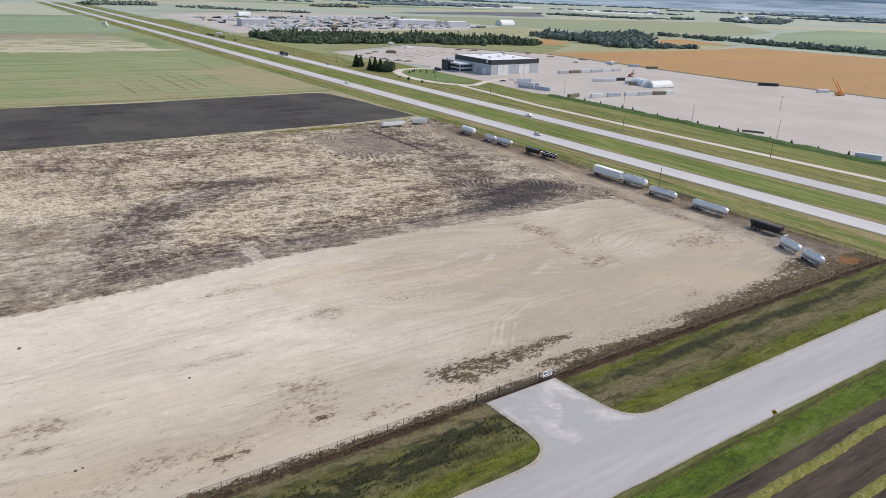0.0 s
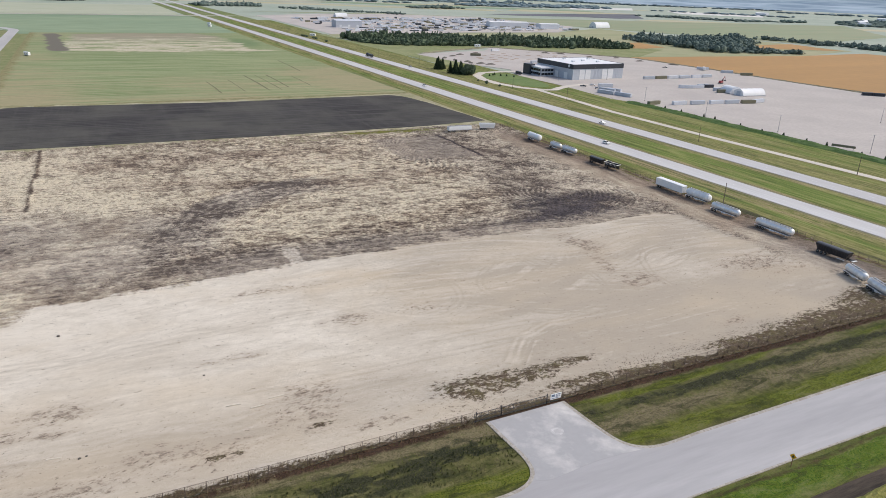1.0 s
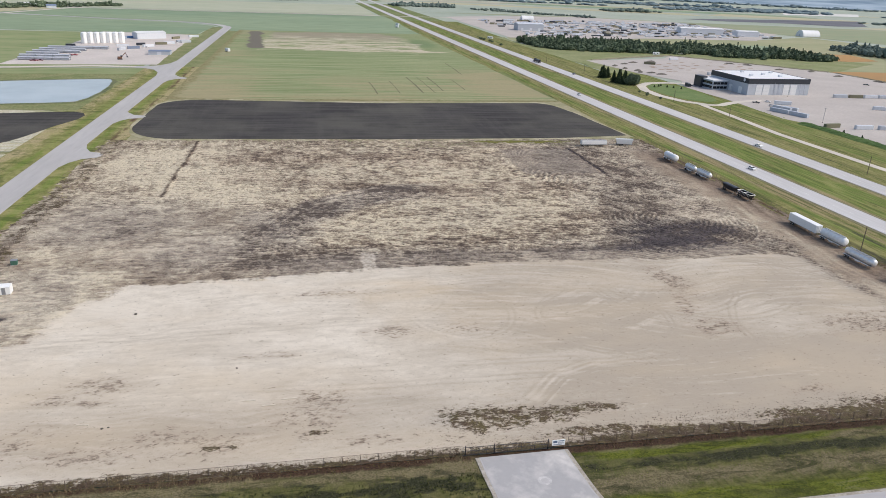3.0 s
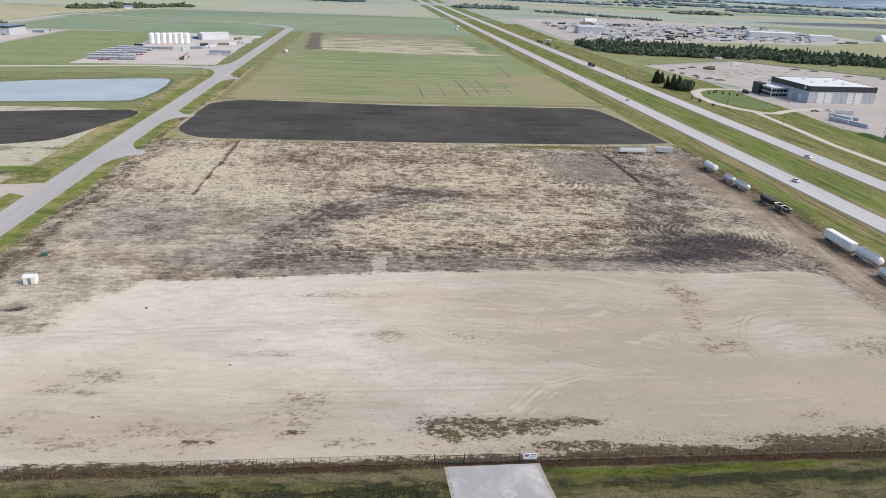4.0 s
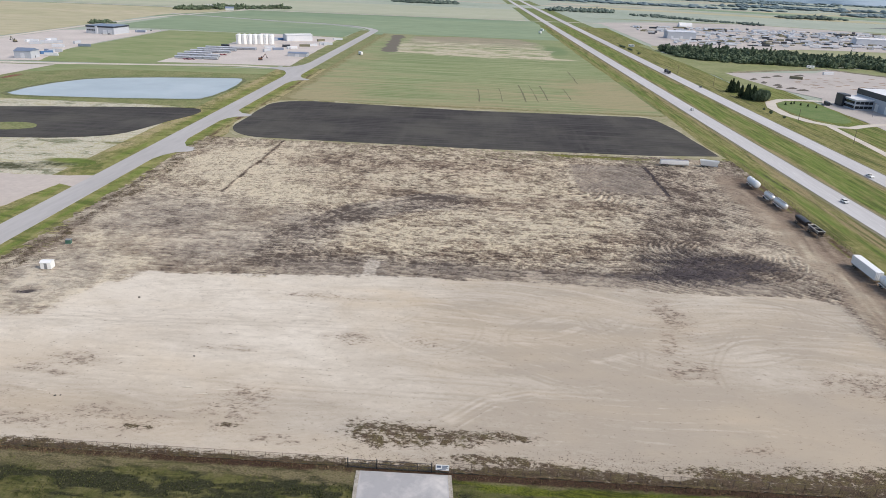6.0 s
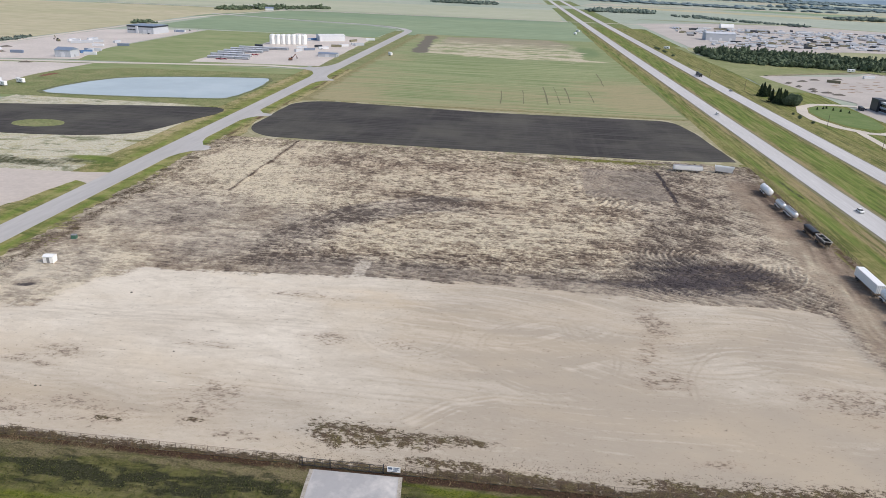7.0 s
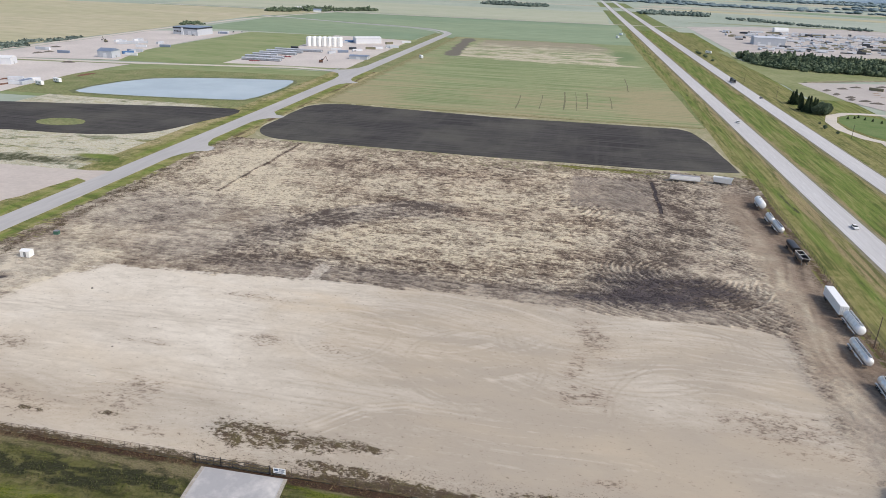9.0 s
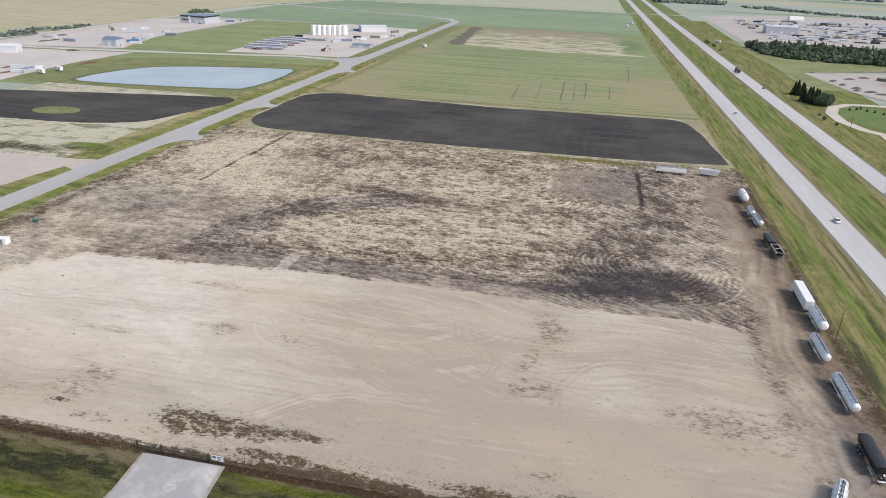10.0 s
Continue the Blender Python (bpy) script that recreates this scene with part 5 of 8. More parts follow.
region("green_field_east", [(hw(1640, 120), 1640), (1900, 1300), (1500, 900), (1050, 760), (860, 1180), (830, 1520), (620, 1640)], -0.04, GREEN_CROP, "broad green field", "field", 30, 4, 28)
region("green_field_beyond", [(1060, 640), (1060, 430), (1300, -400), (2600, 300), (2000, 1000), (1500, 880)], -0.05, GREEN_FAR, "broad green field", "field", 30, 4, 29)
region("meadow_east", [(hw(560, 96), 556), (278, 556), (276, 690), (258, 780), (244, 880), (250, 960), (hw(960, 92), 960)], -0.04, MEADOW, "yellow-green rough meadow beside the highway", "field", 8, 2, 59)
region("black_field_distant", [(925, 1690), (1040, 1735), (1300, 1800), (1600, 1850), (1470, 1680), (1385, 1560), (1280, 1540), (1180, 1610), (1000, 1630)], -0.02, HAZED_SOIL, "distant tilled field", "field", 30, 4, 30)
region("meadow_east", [(255, 660), (300, 690), (404, 745), (530, 596), (660, 690), (600, 735), (440, 765), (320, 775), (250, 850)], -0.15, MEADOW, "olive rough meadow between yard and wood", "field", 12, 2, 77)
region("olive_field", [(248, 880), (420, 868), (640, 742), (905, 850), (880, 1120), (706, 1022), (494, 1010), (252, 962)], -0.2, OLIVE_FIELD, "olive and tan rough field behind the wood", "field", 16, 3, 78)
region("rough_ground_east", [(490, 560), (560, 590), (800, 580), (1000, 640), (1010, 860), (640, 870), (480, 740)], -0.24, OLIVE_FIELD, "olive rough ground among the woods", "field", 16, 3, 79)
region("green_field_dark", smooth_poly([(535, 890), (600, 925), (672, 905), (660, 855), (560, 832), (505, 850)], 2), 0.0, GREEN_FAR, "dark green patch behind the wood", "field", 12, 2, 71)
region("ripe_patch", [(560, 742), (640, 705), (690, 720), (712, 800), (640, 800), (575, 790)], 0.0, RIPE, "patch of ripe grain behind the wood", "field", 12, 2, 72)
region("pale_field_distant", [(1690, 2350), (1900, 2420), (2096, 2453), (1884, 2200), (1582, 2183)], 0.03, SNOW_STUBBLE, "distant very pale harvested field", "field", 40, 6, 73)
region("pale_field_distant", [(2060, 2200), (2381, 1998), (2117, 1768), (1888, 1940)], 0.03, SNOW_STUBBLE, "distant very pale harvested field", "field", 40, 6, 74)
frng = random.Random(12)
for i in range(34):  # strips of distant farmland
    a, r = radians(frng.uniform(-38, 74)), frng.uniform(2050, 4200)
    c, t = Vector((r * math.sin(a), r * math.cos(a))), a + frng.uniform(-0.3, 0.3)
    u, v = Vector((math.cos(t), -math.sin(t))) * frng.uniform(150, 600), Vector((math.sin(t), math.cos(t))) * frng.uniform(30, 110)
    region("field_distant", [c - u - v, c + u - v * 0.8, c + u * 0.9 + v, c - u * 0.85 + v * 0.9], -0.02 - 0.007 * i, frng.choice((TAN_FIELD, GREEN_FAR, PALE_STRIP, PALE_STRIP, TAN_FIELD, PRAIRIE, GREEN_FAR)), "distant field in a strip", "field", 60, 8, 40 + i)


# ---- painted lines, swaths, tufts and clods ----
def quads_mesh(name, quads, material, label, category, kind="stuff"):
    me = bpy.data.meshes.new(name)
    v = [p for q in quads for p in q]
    me.from_pydata(v, [], [tuple(range(i, i + 4)) for i in range(0, len(v), 4)])
    me.materials.append(material)
    return tagged(new(name, me), label, category, kind=kind)


LINE = surf("road_paint", (0.72, 0.72, 0.7), (0.6, 0.6, 0.58), 0.3, small=2.0, k=0.5)
dashes, edges = [], []
for off in (0.0, 41.7):
    for i in range(150):
        y = -60 + i * 9.0
        x = hw(y, off + 6.0)
        dashes.append([(x - 0.12, y, 0.165), (x + 0.12, y, 0.165), (x + 0.04, y + 3, 0.165), (x - 0.2, y + 3, 0.165)])
    for e in (1.5, 10.2):
        for i in range(60):
            y = -60 + i * 25
            edges.append([(hw(y, off + e) - 0.1, y, 0.164), (hw(y, off + e) + 0.1, y, 0.164), (hw(y + 25, off + e) + 0.1, y + 25, 0.164), (hw(y + 25, off + e) - 0.1, y + 25, 0.164)])
quads_mesh("lane_dashes", dashes, LINE, "worn white lane dashes on the highway", "road marking", "structure")
quads_mesh("edge_lines", edges, LINE, "worn white edge lines on the highway", "road marking", "structure")


def swath(y, width, label):
    """A windrow of cut crop: a lumpy ridge."""
    bm = bmesh.new()
    prev = None
    for i in range(700):
        x = -150 + i * 0.6
        cy = y + 0.5 * noise.noise(Vector((x * 0.06, y, 0)))
        row = []
        for j in range(9):
            u = -1 + j / 4
            w = width / 2 * (1 + 0.25 * noise.noise(Vector((x * 0.5, y, 5))))
            z = 0.55 * (1 - u * u) * (1 + 0.5 * noise.noise(Vector((x * 0.9, u * 2, y)))) + 0.12 * noise.noise(Vector((x * 3, u * 5, y)))
            row.append(bm.verts.new((x, cy + u * w, max(z, 0) + 0.0)))
        if prev:
            for j in range(8):
                bm.faces.new((prev[j], row[j], row[j + 1], prev[j + 1]))
        prev = row
    return tagged(link_mesh("crop_swath", bm, SWATH), label, "crop", "cut swaths in the field")


SWATH = surf("cut_swath", (0.2, 0.205, 0.04), (0.31, 0.28, 0.085), 0.5, (0.085, 0.095, 0.02), 2.5, k=0.8, bumped=1.0, dist=0.3)
for yy in (-44.9, -54.0, -63.2):
    swath(yy, 2.1, "pale green windrow of cut crop on dark soil")


def tufts(name, label, spots, material, h0, h1, seed, blades=3):
    rng = random.Random(seed)
    v, f = [], []
    for x, y, z in spots:
        for _ in range(blades):
            a, h = rng.uniform(0, 6.283), rng.uniform(h0, h1)
            w = h * rng.uniform(0.18, 0.4)
            dx, dy = math.cos(a) * w, math.sin(a) * w
            lx, ly = rng.uniform(-0.5, 0.5) * h, rng.uniform(-0.5, 0.5) * h
            i = len(v)
            v += [(x - dx, y - dy, z - 0.03), (x + dx, y + dy, z - 0.03), (x + lx + dx * 0.3, y + ly + dy * 0.3, z + h)]
            f.append((i, i + 1, i + 2))
    me = bpy.data.meshes.new(name)
    me.from_pydata(v, [], f)
    me.materials.append(material)
    return tagged(new(name, me), label, "grass", kind="stuff")


def blade_material(name, c1, c2):
    m, n, l, b = nodes_of(name)
    g = n.new("ShaderNodeNewGeometry")
    l.new(mix(n, l, g.outputs["Random Per Island"], c1, c2), b.inputs["Base Color"])
    b.inputs["Roughness"].default_value, b.inputs["Specular IOR Level"].default_value = 0.85, 0.15
    return m


BLADE = blade_material("grass_blade", (0.1, 0.135, 0.025), (0.23, 0.23, 0.06))
BLADE_DARK = blade_material("ditch_reed", (0.05, 0.065, 0.025), (0.13, 0.125, 0.06))
BLADE_DRY = blade_material("dry_weed", (0.13, 0.085, 0.05), (0.27, 0.205, 0.125))
rng = random.Random(77)


def scatter(n, x0, x1, y0, y1, keep):
    out = []
    while len(out) < n:
        x, y = rng.uniform(x0, x1), rng.uniform(y0, y1)
        if keep(x, y):
            out.append((x, y, 0.03))
    return out


def off_road(x, y):
    return x < -15.2 - max(0, -15.5 - y) * 2.4 or x > 2.6 + max(0, -9 - y) * 0.2 + max(0, -15 - y) * 2.2


tufts("grass_tufts", "long green and yellow grass on the verges", scatter(8000, -120, 175, -18.7, 0.2, lambda x, y: off_road(x, y)) + scatter(1800, -60, 130, -41, -32.9, lambda x, y: True), BLADE, 0.06, 0.22, 1)
tufts("ditch_reeds", "dark rank growth in the ditch", scatter(1800, -150, -14, -13.5, -4.5, lambda x, y: off_road(x, y) and noise.noise(Vector((x * 0.2, y * 0.5, 4))) > -0.05), BLADE_DARK, 0.12, 0.45, 2)
tufts("fence_weeds", "dry brown weeds along the fence", scatter(4500, -150, 139, -1.0, 2.6, lambda x, y: not (-17 < x < 2 and y < 2) and noise.noise(Vector((x * 0.15, y * 0.6, 9))) > -0.35), BLADE_DRY, 0.1, 0.4, 3)


def clods(name, label, spots, material, s0, s1, seed):
    rng = random.Random(seed)
    v, f = [], []
    for x, y, z in spots:
        s = rng.uniform(s0, s1) * rng.choice((0.6, 0.8, 1, 1.5))
        i = len(v)
        a = rng.uniform(0, 6.28)
        for k in range(4):
            r = s * rng.uniform(0.7, 1.3)
            v.append((x + r * math.cos(a + k * 1.57), y + r * math.sin(a + k * 1.57), z - 0.04))
        v.append((x + rng.uniform(-0.3, 0.3) * s, y + rng.uniform(-0.3, 0.3) * s, z + s * rng.uniform(0.5, 1.0)))
        for k in range(4):
            f.append((i + k, i + (k + 1) % 4, i + 4))
    me = bpy.data.meshes.new(name)
    me.from_pydata(v, [], f)
    me.materials.append(material)
    return tagged(new(name, me), label, "clods", kind="stuff")


STRAW_WISP = blade_material("straw_wisp", (0.3, 0.25, 0.18), (0.52, 0.45, 0.335))
CLOD = blade_material("earth_clod", (0.085, 0.066, 0.052), (0.22, 0.175, 0.135))


def clod_ok(x, y):
    d = min(abs(y - 11) / 3.0 + max(0, abs(x + 5) - 13) / 4, abs(y - 4 - 0.03 * x) / 3.5)
    return rng.random() < math.exp(-d * d * 1.2) and noise.noise(Vector((x * 0.12, y * 0.4, 2))) > -0.3


clods("earth_clods", "dark clods of earth and root along the front fence", scatter(5200, -24, 120, 2.0, 20, clod_ok), CLOD, 0.05, 0.12, 4)
clods("stray_clods", "stray clods on the graded gravel", scatter(350, -105, 118, 8, 88, lambda x, y: noise.noise(Vector((x * 0.05, y * 0.09, 6))) > 0.12), CLOD, 0.04, 0.11, 5)
clods("field_clods", "clods and stubble knots on the scraped field", scatter(15000, -130, 125, 92, 264, lambda x, y: noise.noise(Vector((x * 0.03, y * 0.1, 8))) > -0.2), CLOD, 0.08, 0.18, 6)
clods("straw_wisps", "pale wisps of straw lying on the scraped field", scatter(9000, -132, 118, 94, 265, lambda x, y: noise.noise(Vector((x * 0.04, y * 0.12, 3))) > 0.0 and not (44 < x < 122 and y < 140)), STRAW_WISP, 0.07, 0.17, 7)
# ---- parked trailers ----
def wheel_meshes():
    bm = bmesh.new()
    add_lathe(bm, [(-0.14, 0.30), (-0.14, 0.46), (-0.09, 0.52), (0.09, 0.52), (0.14, 0.46), (0.14, 0.30)], 16, "x")
    me = bpy.data.meshes.new("tyre")
    bm.to_mesh(me)
    me.materials.append(TYRE)
    bm.free()
    bm = bmesh.new()
    add_lathe(bm, [(-0.10, 0.12), (-0.10, 0.30), (0.10, 0.30), (0.06, 0.2), (0.15, 0.1)], 14, "x")
    me2 = bpy.data.meshes.new("rim")
    bm.to_mesh(me2)
    me2.materials.append(CHROME)
    bm.free()
    return me, me2


TYRE_ME, RIM_ME = wheel_meshes()


def wheel(parent, x, y, z=0.52):
    w = new("wheel", TYRE_ME)
    w.parent = parent
    w.location = (x, y, z)
    if x < 0:
        w.rotation_euler = (0, 0, math.pi)
    r = new("rim", RIM_ME)
    r.parent = w
    r.location = (0.03, 0, 0)
    r["label"] = "bright metal rim"
    return w


def axles(parent, ys, half=1.12):
    for y in ys:
        for sx in (-1, 1):
            wheel(parent, sx * half, y)
        part("axle", tube((-half, y, 0.52), (half, y, 0.52), 0.07, n=6), STEEL, parent)


def legs(parent, y):
    for sx in (-1, 1):
        bm = bmesh.new()
        add_box(bm, sx * 0.85 - 0.07, sx * 0.85 + 0.07, y - 0.07, y + 0.07, 0.05, 1.2)
        add_box(bm, sx * 0.85 - 0.18, sx * 0.85 + 0.18, y - 0.18, y + 0.18, 0.0, 0.06)
        part("landing_leg", bm, STEEL, parent)


def fenders(parent, y0, y1, material):
    for sx in (-1, 1):
        bm = bmesh.new()
        add_box(bm, sx * 1.15 - 0.22, sx * 1.15 + 0.22, y0, y1, 1.1, 1.14)
        add_box(bm, sx * 1.15 - 0.22, sx * 1.15 + 0.22, y0 - 0.25, y0, 0.75, 1.12)
        add_box(bm, sx * 1.15 - 0.22, sx * 1.15 + 0.22, y1, y1 + 0.25, 0.75, 1.12)
        part("mudguard", bm, material, parent)


RED_LENS = paint("red_lens", (0.3, 0.02, 0.02), 0.3, 0.1)


def tank_trailer(label, length, radius, material, axle_n=2, hatches=3, rail=True, flat=False, group="trailers along the fence", cz=None, bulge=0.0):
    """A tank on wheels, nose towards -y."""
    t = thing("tank_trailer", label, "trailer", group)
    h = length / 2
    cz = cz or 1.15 + radius
    bm = bmesh.new()
    prof = [(-h, 0.25 * radius), (-h + 0.08, 0.6 * radius), (-h + 0.28, 0.88 * radius), (-h + 0.6, radius)]
    k = max(3, int(length / 2))
    for i in range(1, k):
        y = -h + 0.6 + (length - 1.2) * i / k
        if bulge:  # swelling barrels with a waist between them
            prof += [(y - 0.5, radius * (1 + 0.4 * bulge)), (y - 0.1, radius * (1 - bulge)), (y + 0.1, radius * (1 - bulge)), (y + 0.5, radius * (1 + 0.4 * bulge))]
            continue
        prof += [(y - 0.06, radius), (y - 0.03, radius + 0.03), (y + 0.03, radius + 0.03), (y + 0.06, radius)]
    prof += [(h - 0.6, radius), (h - 0.28, 0.88 * radius), (h - 0.08, 0.6 * radius), (h, 0.25 * radius)]
    add_lathe(bm, prof, 24)
    for v in bm.verts:
        v.co.z = v.co.z * (0.92 if flat else 1.0) + cz
    part("tank", bm, material, t, smooth=True)
    top = cz + radius * (0.92 if flat else 1.0)
    for i in range(hatches):
        y = -h + length * (i + 1) / (hatches + 1)
        bm = bmesh.new()
        add_tube(bm, (0, y, top - 0.05), (0, y, top + 0.14), 0.3, n=12)
        add_tube(bm, (0, y, top + 0.14), (0, y, top + 0.2), 0.34, 0.2, n=12)
        part("hatch", bm, STEEL, t)
    if rail:
        for sx in (-1, 1):
            bm = bmesh.new()
            add_box(bm, sx * 0.48 - 0.04, sx * 0.48 + 0.04, -h + 0.9, h - 0.9, top - 0.1, top + 0.22)
            part("spill_rail", bm, CHROME if material is CHROME else WHITE, t)
        bm = bmesh.new()
        for i in range(int(length / 1.5)):
            y = -h + 1.2 + i * 1.5
            if y < h - 1:
                add_box(bm, -0.46, 0.46, y, y + 0.1, top + 0.02, top + 0.1)
        add_box(bm, -0.1, 0.1, -h + 1.1, h - 1.0, top + 0.03, top + 0.09)
        part("walkway", bm, BLACK, t)
        for i in range(1, k):  # dark straps over the seams
            y = -h + 0.6 + (length - 1.2) * i / k
            bm = bmesh.new()
            add_lathe(bm, [(y - 0.05, radius + 0.015), (y - 0.05, radius + 0.05), (y + 0.05, radius + 0.05), (y + 0.05, radius + 0.015)], 24)
            for v in bm.verts:
                v.co.z = v.co.z * (0.92 if flat else 1.0) + cz
            part("strap", bm, material, t)
        for sx in (-1, 1):  # hose trays along the flanks
            part("hose_tray", tube((sx * 1.08, -h + 1.6, 0.98), (sx * 1.08, h - 4.2, 0.98), 0.13, n=8), material, t)
    for sx in (-1, 1):
        part("tail_light", box(sx * 0.9 - 0.12, sx * 0.9 + 0.12, h - 0.04, h + 0.02, 0.62, 0.76), RED_LENS, t)
    for y0 in (-h + 3.4, h - 5.6):
        part("tool_box", box(0.75, 1.25, y0, y0 + 0.9, 0.5, 0.95, bevel=0.03), STEEL, t)
    bm = bmesh.new()
    for sx in (-1, 1):
        add_box(bm, sx * 0.45 - 0.07, sx * 0.45 + 0.07, -h + 0.5, h - 0.2, 0.9, 1.14)
    add_box(bm, -0.9, 0.9, -h + 1.0, -h + 1.8, 0.95, 1.1)
    add_box(bm, -1.1, 1.1, h - 0.15, h - 0.05, 0.6, 0.8)
    part("frame", bm, STEEL, t)
    ys = [h - 1.2 - 1.3 * i for i in range(axle_n)]
    axles(t, ys)
    fenders(t, ys[-1] - 0.7, ys[0] + 0.7, material)
    legs(t, -h + 2.6)
    bm = bmesh.new()
    add_box(bm, -1.25, -0.8, -0.9, 0.9, 0.55, 1.0, 0.04)
    part("valve_box", bm, CHROME, t)
    bm = bmesh.new()
    for sx in (-0.2, 0.2):
        add_tube(bm, (sx, h + 0.02, 0.8), (sx, h - 0.1, top), 0.025, n=5)
    for i in range(6):
        add_tube(bm, (-0.2, h + 0.01, 0.95 + i * 0.3), (0.2, h + 0.01, 0.95 + i * 0.3), 0.02, n=5)
    part("ladder", bm, STEEL, t)
    return t


def put(ob, x, y, turn=0.0, z=0.0):
    ob.matrix_basis = pose(x, y, z, 0, 0, turn)
    return ob


def box_trailer(label, length):
    t = thing("box_trailer", label, "trailer", "trailers along the fence")
    h = length / 2
    part("box_body", box(-1.32, 1.32, -h, h, 1.15, 4.1, bevel=0.05), WHITE, t)
    for sx in (-1, 1):
        bm = bmesh.new()
        for i in range(int(length / 0.6)):
            y = -h + 0.3 + i * 0.6
            add_box(bm, sx * 1.33 - 0.012, sx * 1.33 + 0.012, y, y + 0.05, 1.25, 4.0)
        add_box(bm, sx * 1.33 - 0.01, sx * 1.33 + 0.01, -h + 0.2, h - 0.2, 3.95, 4.02)
        part("side_panel", bm, WHITE, t)
    for sx in (-1, 1):
        bm = bmesh.new()
        add_box(bm, sx * 1.33 - 0.02, sx * 1.33 + 0.02, -h, h, 1.1, 1.24)
        part("side_rail", bm, STEEL, t)
    for sx in (-1, 1):
        bm = bmesh.new()
        add_box(bm, min(0.02 * sx, 1.2 * sx), max(0.02 * sx, 1.2 * sx), -h - 0.05, -h, 1.3, 3.95, 0.01)
        d = part("door", bm, WHITE, t)
        bm = bmesh.new()
        for q in (0.35, 0.85):
            add_tube(bm, (q * sx, -h - 0.08, 1.3), (q * sx, -h - 0.08, 3.95), 0.025, n=5)
        part("lock_rod", bm, STEEL, d)
    bm = bmesh.new()
    for sx in (-1, 1):
        add_box(bm, sx * 0.5 - 0.08, sx * 0.5 + 0.08, -h + 0.1, h - 0.4, 0.85, 1.15)
    add_box(bm, -1.2, 1.2, -h - 0.02, -h + 0.1, 0.55, 0.7)
    part("frame", bm, BLACK, t)
    axles(t, [h - 1.4, h - 2.7])
    legs(t, -h + 3.0)
    return t


def hopper(parent, y0, y1, material, inside, z0=1.15, z1=3.0, rim=None):
    """An open steel tub with sloping ends."""
    bm = bmesh.new()
    def ring(w, a, b, z):
        return [bm.verts.new((sx * w, y, z)) for sx, y in ((-1, a), (1, a), (1, b), (-1, b))]
    o1, o2 = ring(1.0, y0 + 0.8, y1 - 0.8, z0), ring(1.3, y0, y1, z1)
    i2, i1 = ring(1.22, y0 + 0.1, y1 - 0.1, z1), ring(0.92, y0 + 0.9, y1 - 0.9, z0 + 0.25)
    bm.faces.new(o1[::-1])
    for a, b, mi in ((o1, o2, 0), (o2, i2, 0), (i2, i1, 1)):
        for i in range(4):
            f = bm.faces.new((a[i], a[(i + 1) % 4], b[(i + 1) % 4], b[i]))
            f.material_index = mi
    f = bm.faces.new(i1)
    f.material_index = 1
    part("hopper", bm, [material, inside], parent)
    for sx in (-1, 1):
        bm = bmesh.new()
        n = int((y1 - y0) / 0.9)
        for i in range(n):
            y = y0 + 0.5 + i * 0.9
            add_box(bm, sx * 1.3 - 0.05, sx * 1.3 + 0.05, y, y + 0.1, z0 + 0.5, z1 - 0.05)
        add_box(bm, sx * 1.3 - 0.07, sx * 1.3 + 0.07, y0, y1, z1 - 0.04, z1 + 0.1)
        part("side_stake", bm, rim or material, parent)
    if rim:
        for y in (y0, (y0 + y1) / 2, y1):
            part("cross_bow", tube((-1.28, y, z1 + 0.06), (1.28, y, z1 + 0.06), 0.07, n=6), rim, parent)


def tarp_cover(t, y0, y1, z):
    """A black tarpaulin bowed over an open tub."""
    bm = bmesh.new()
    n = 10
    for i in range(n + 1):
        a = math.pi * i / n
        for y in (y0, y1):
            bm.verts.new((-1.3 * math.cos(a), y, z + 0.32 * math.sin(a)))
    bm.verts.ensure_lookup_table()
    for i in range(n):
        bm.faces.new([bm.verts[j] for j in (2 * i, 2 * i + 1, 2 * i + 3, 2 * i + 2)])
    bm.faces.new([bm.verts[2 * i] for i in range(n + 1)])
    bm.faces.new([bm.verts[2 * i + 1] for i in range(n + 1)][::-1])
    part("tarp", bm, BLACK, t, "rolled black tarpaulin")


def dump_trailer():
    t = thing("dump_trailer", "black end-dump trailer with a black tarpaulin over its tub", "trailer", "trailers along the fence")
    hopper(t, -5.6, 6.0, BLACK, TYRE, 1.2, 3.0)
    tarp_cover(t, -5.5, 5.9, 3.08)
    bm = bmesh.new()
    for sx in (-1, 1):
        add_box(bm, sx * 0.5 - 0.1, sx * 0.5 + 0.1, -6.8, 5.6, 0.85, 1.15)
    add_box(bm, -1.0, 1.0, -7.0, -6.2, 0.9, 1.1)
    part("frame", bm, BLACK, t)
    axles(t, [4.9, 3.5, 2.1])
    legs(t, -4.2)
    bm = bmesh.new()
    for sx in (-1, 1):
        add_box(bm, sx * 1.2 - 0.2, sx * 1.2 + 0.2, -4.6, -2.0, 0.5, 0.56)
    part("side_step", bm, WHITE, t)
    part("tow_plate", box(-1.1, 1.1, -7.4, -6.7, 1.02, 1.1), WHITE, t)
    return t


def grain_trailer(label, y0, y1, body, cover, axle_ys):
    t = thing("grain_trailer", label, "trailer", "trailers along the fence")
    hopper(t, y0, y1, body, cover, 1.2, 2.7, None if cover is BLACK else CHROME)
    if cover is BLACK:
        tarp_cover(t, y0 + 0.05, y1 - 0.05, 2.78)
    bm = bmesh.new()
    for sx in (-1, 1):
        add_box(bm, sx * 0.5 - 0.09, sx * 0.5 + 0.09, y0 - 0.6, y1 + 0.2, 0.85, 1.15)
    part("frame", bm, BLACK, t)
    axles(t, axle_ys)
    legs(t, y0 + 1.2)
    return t


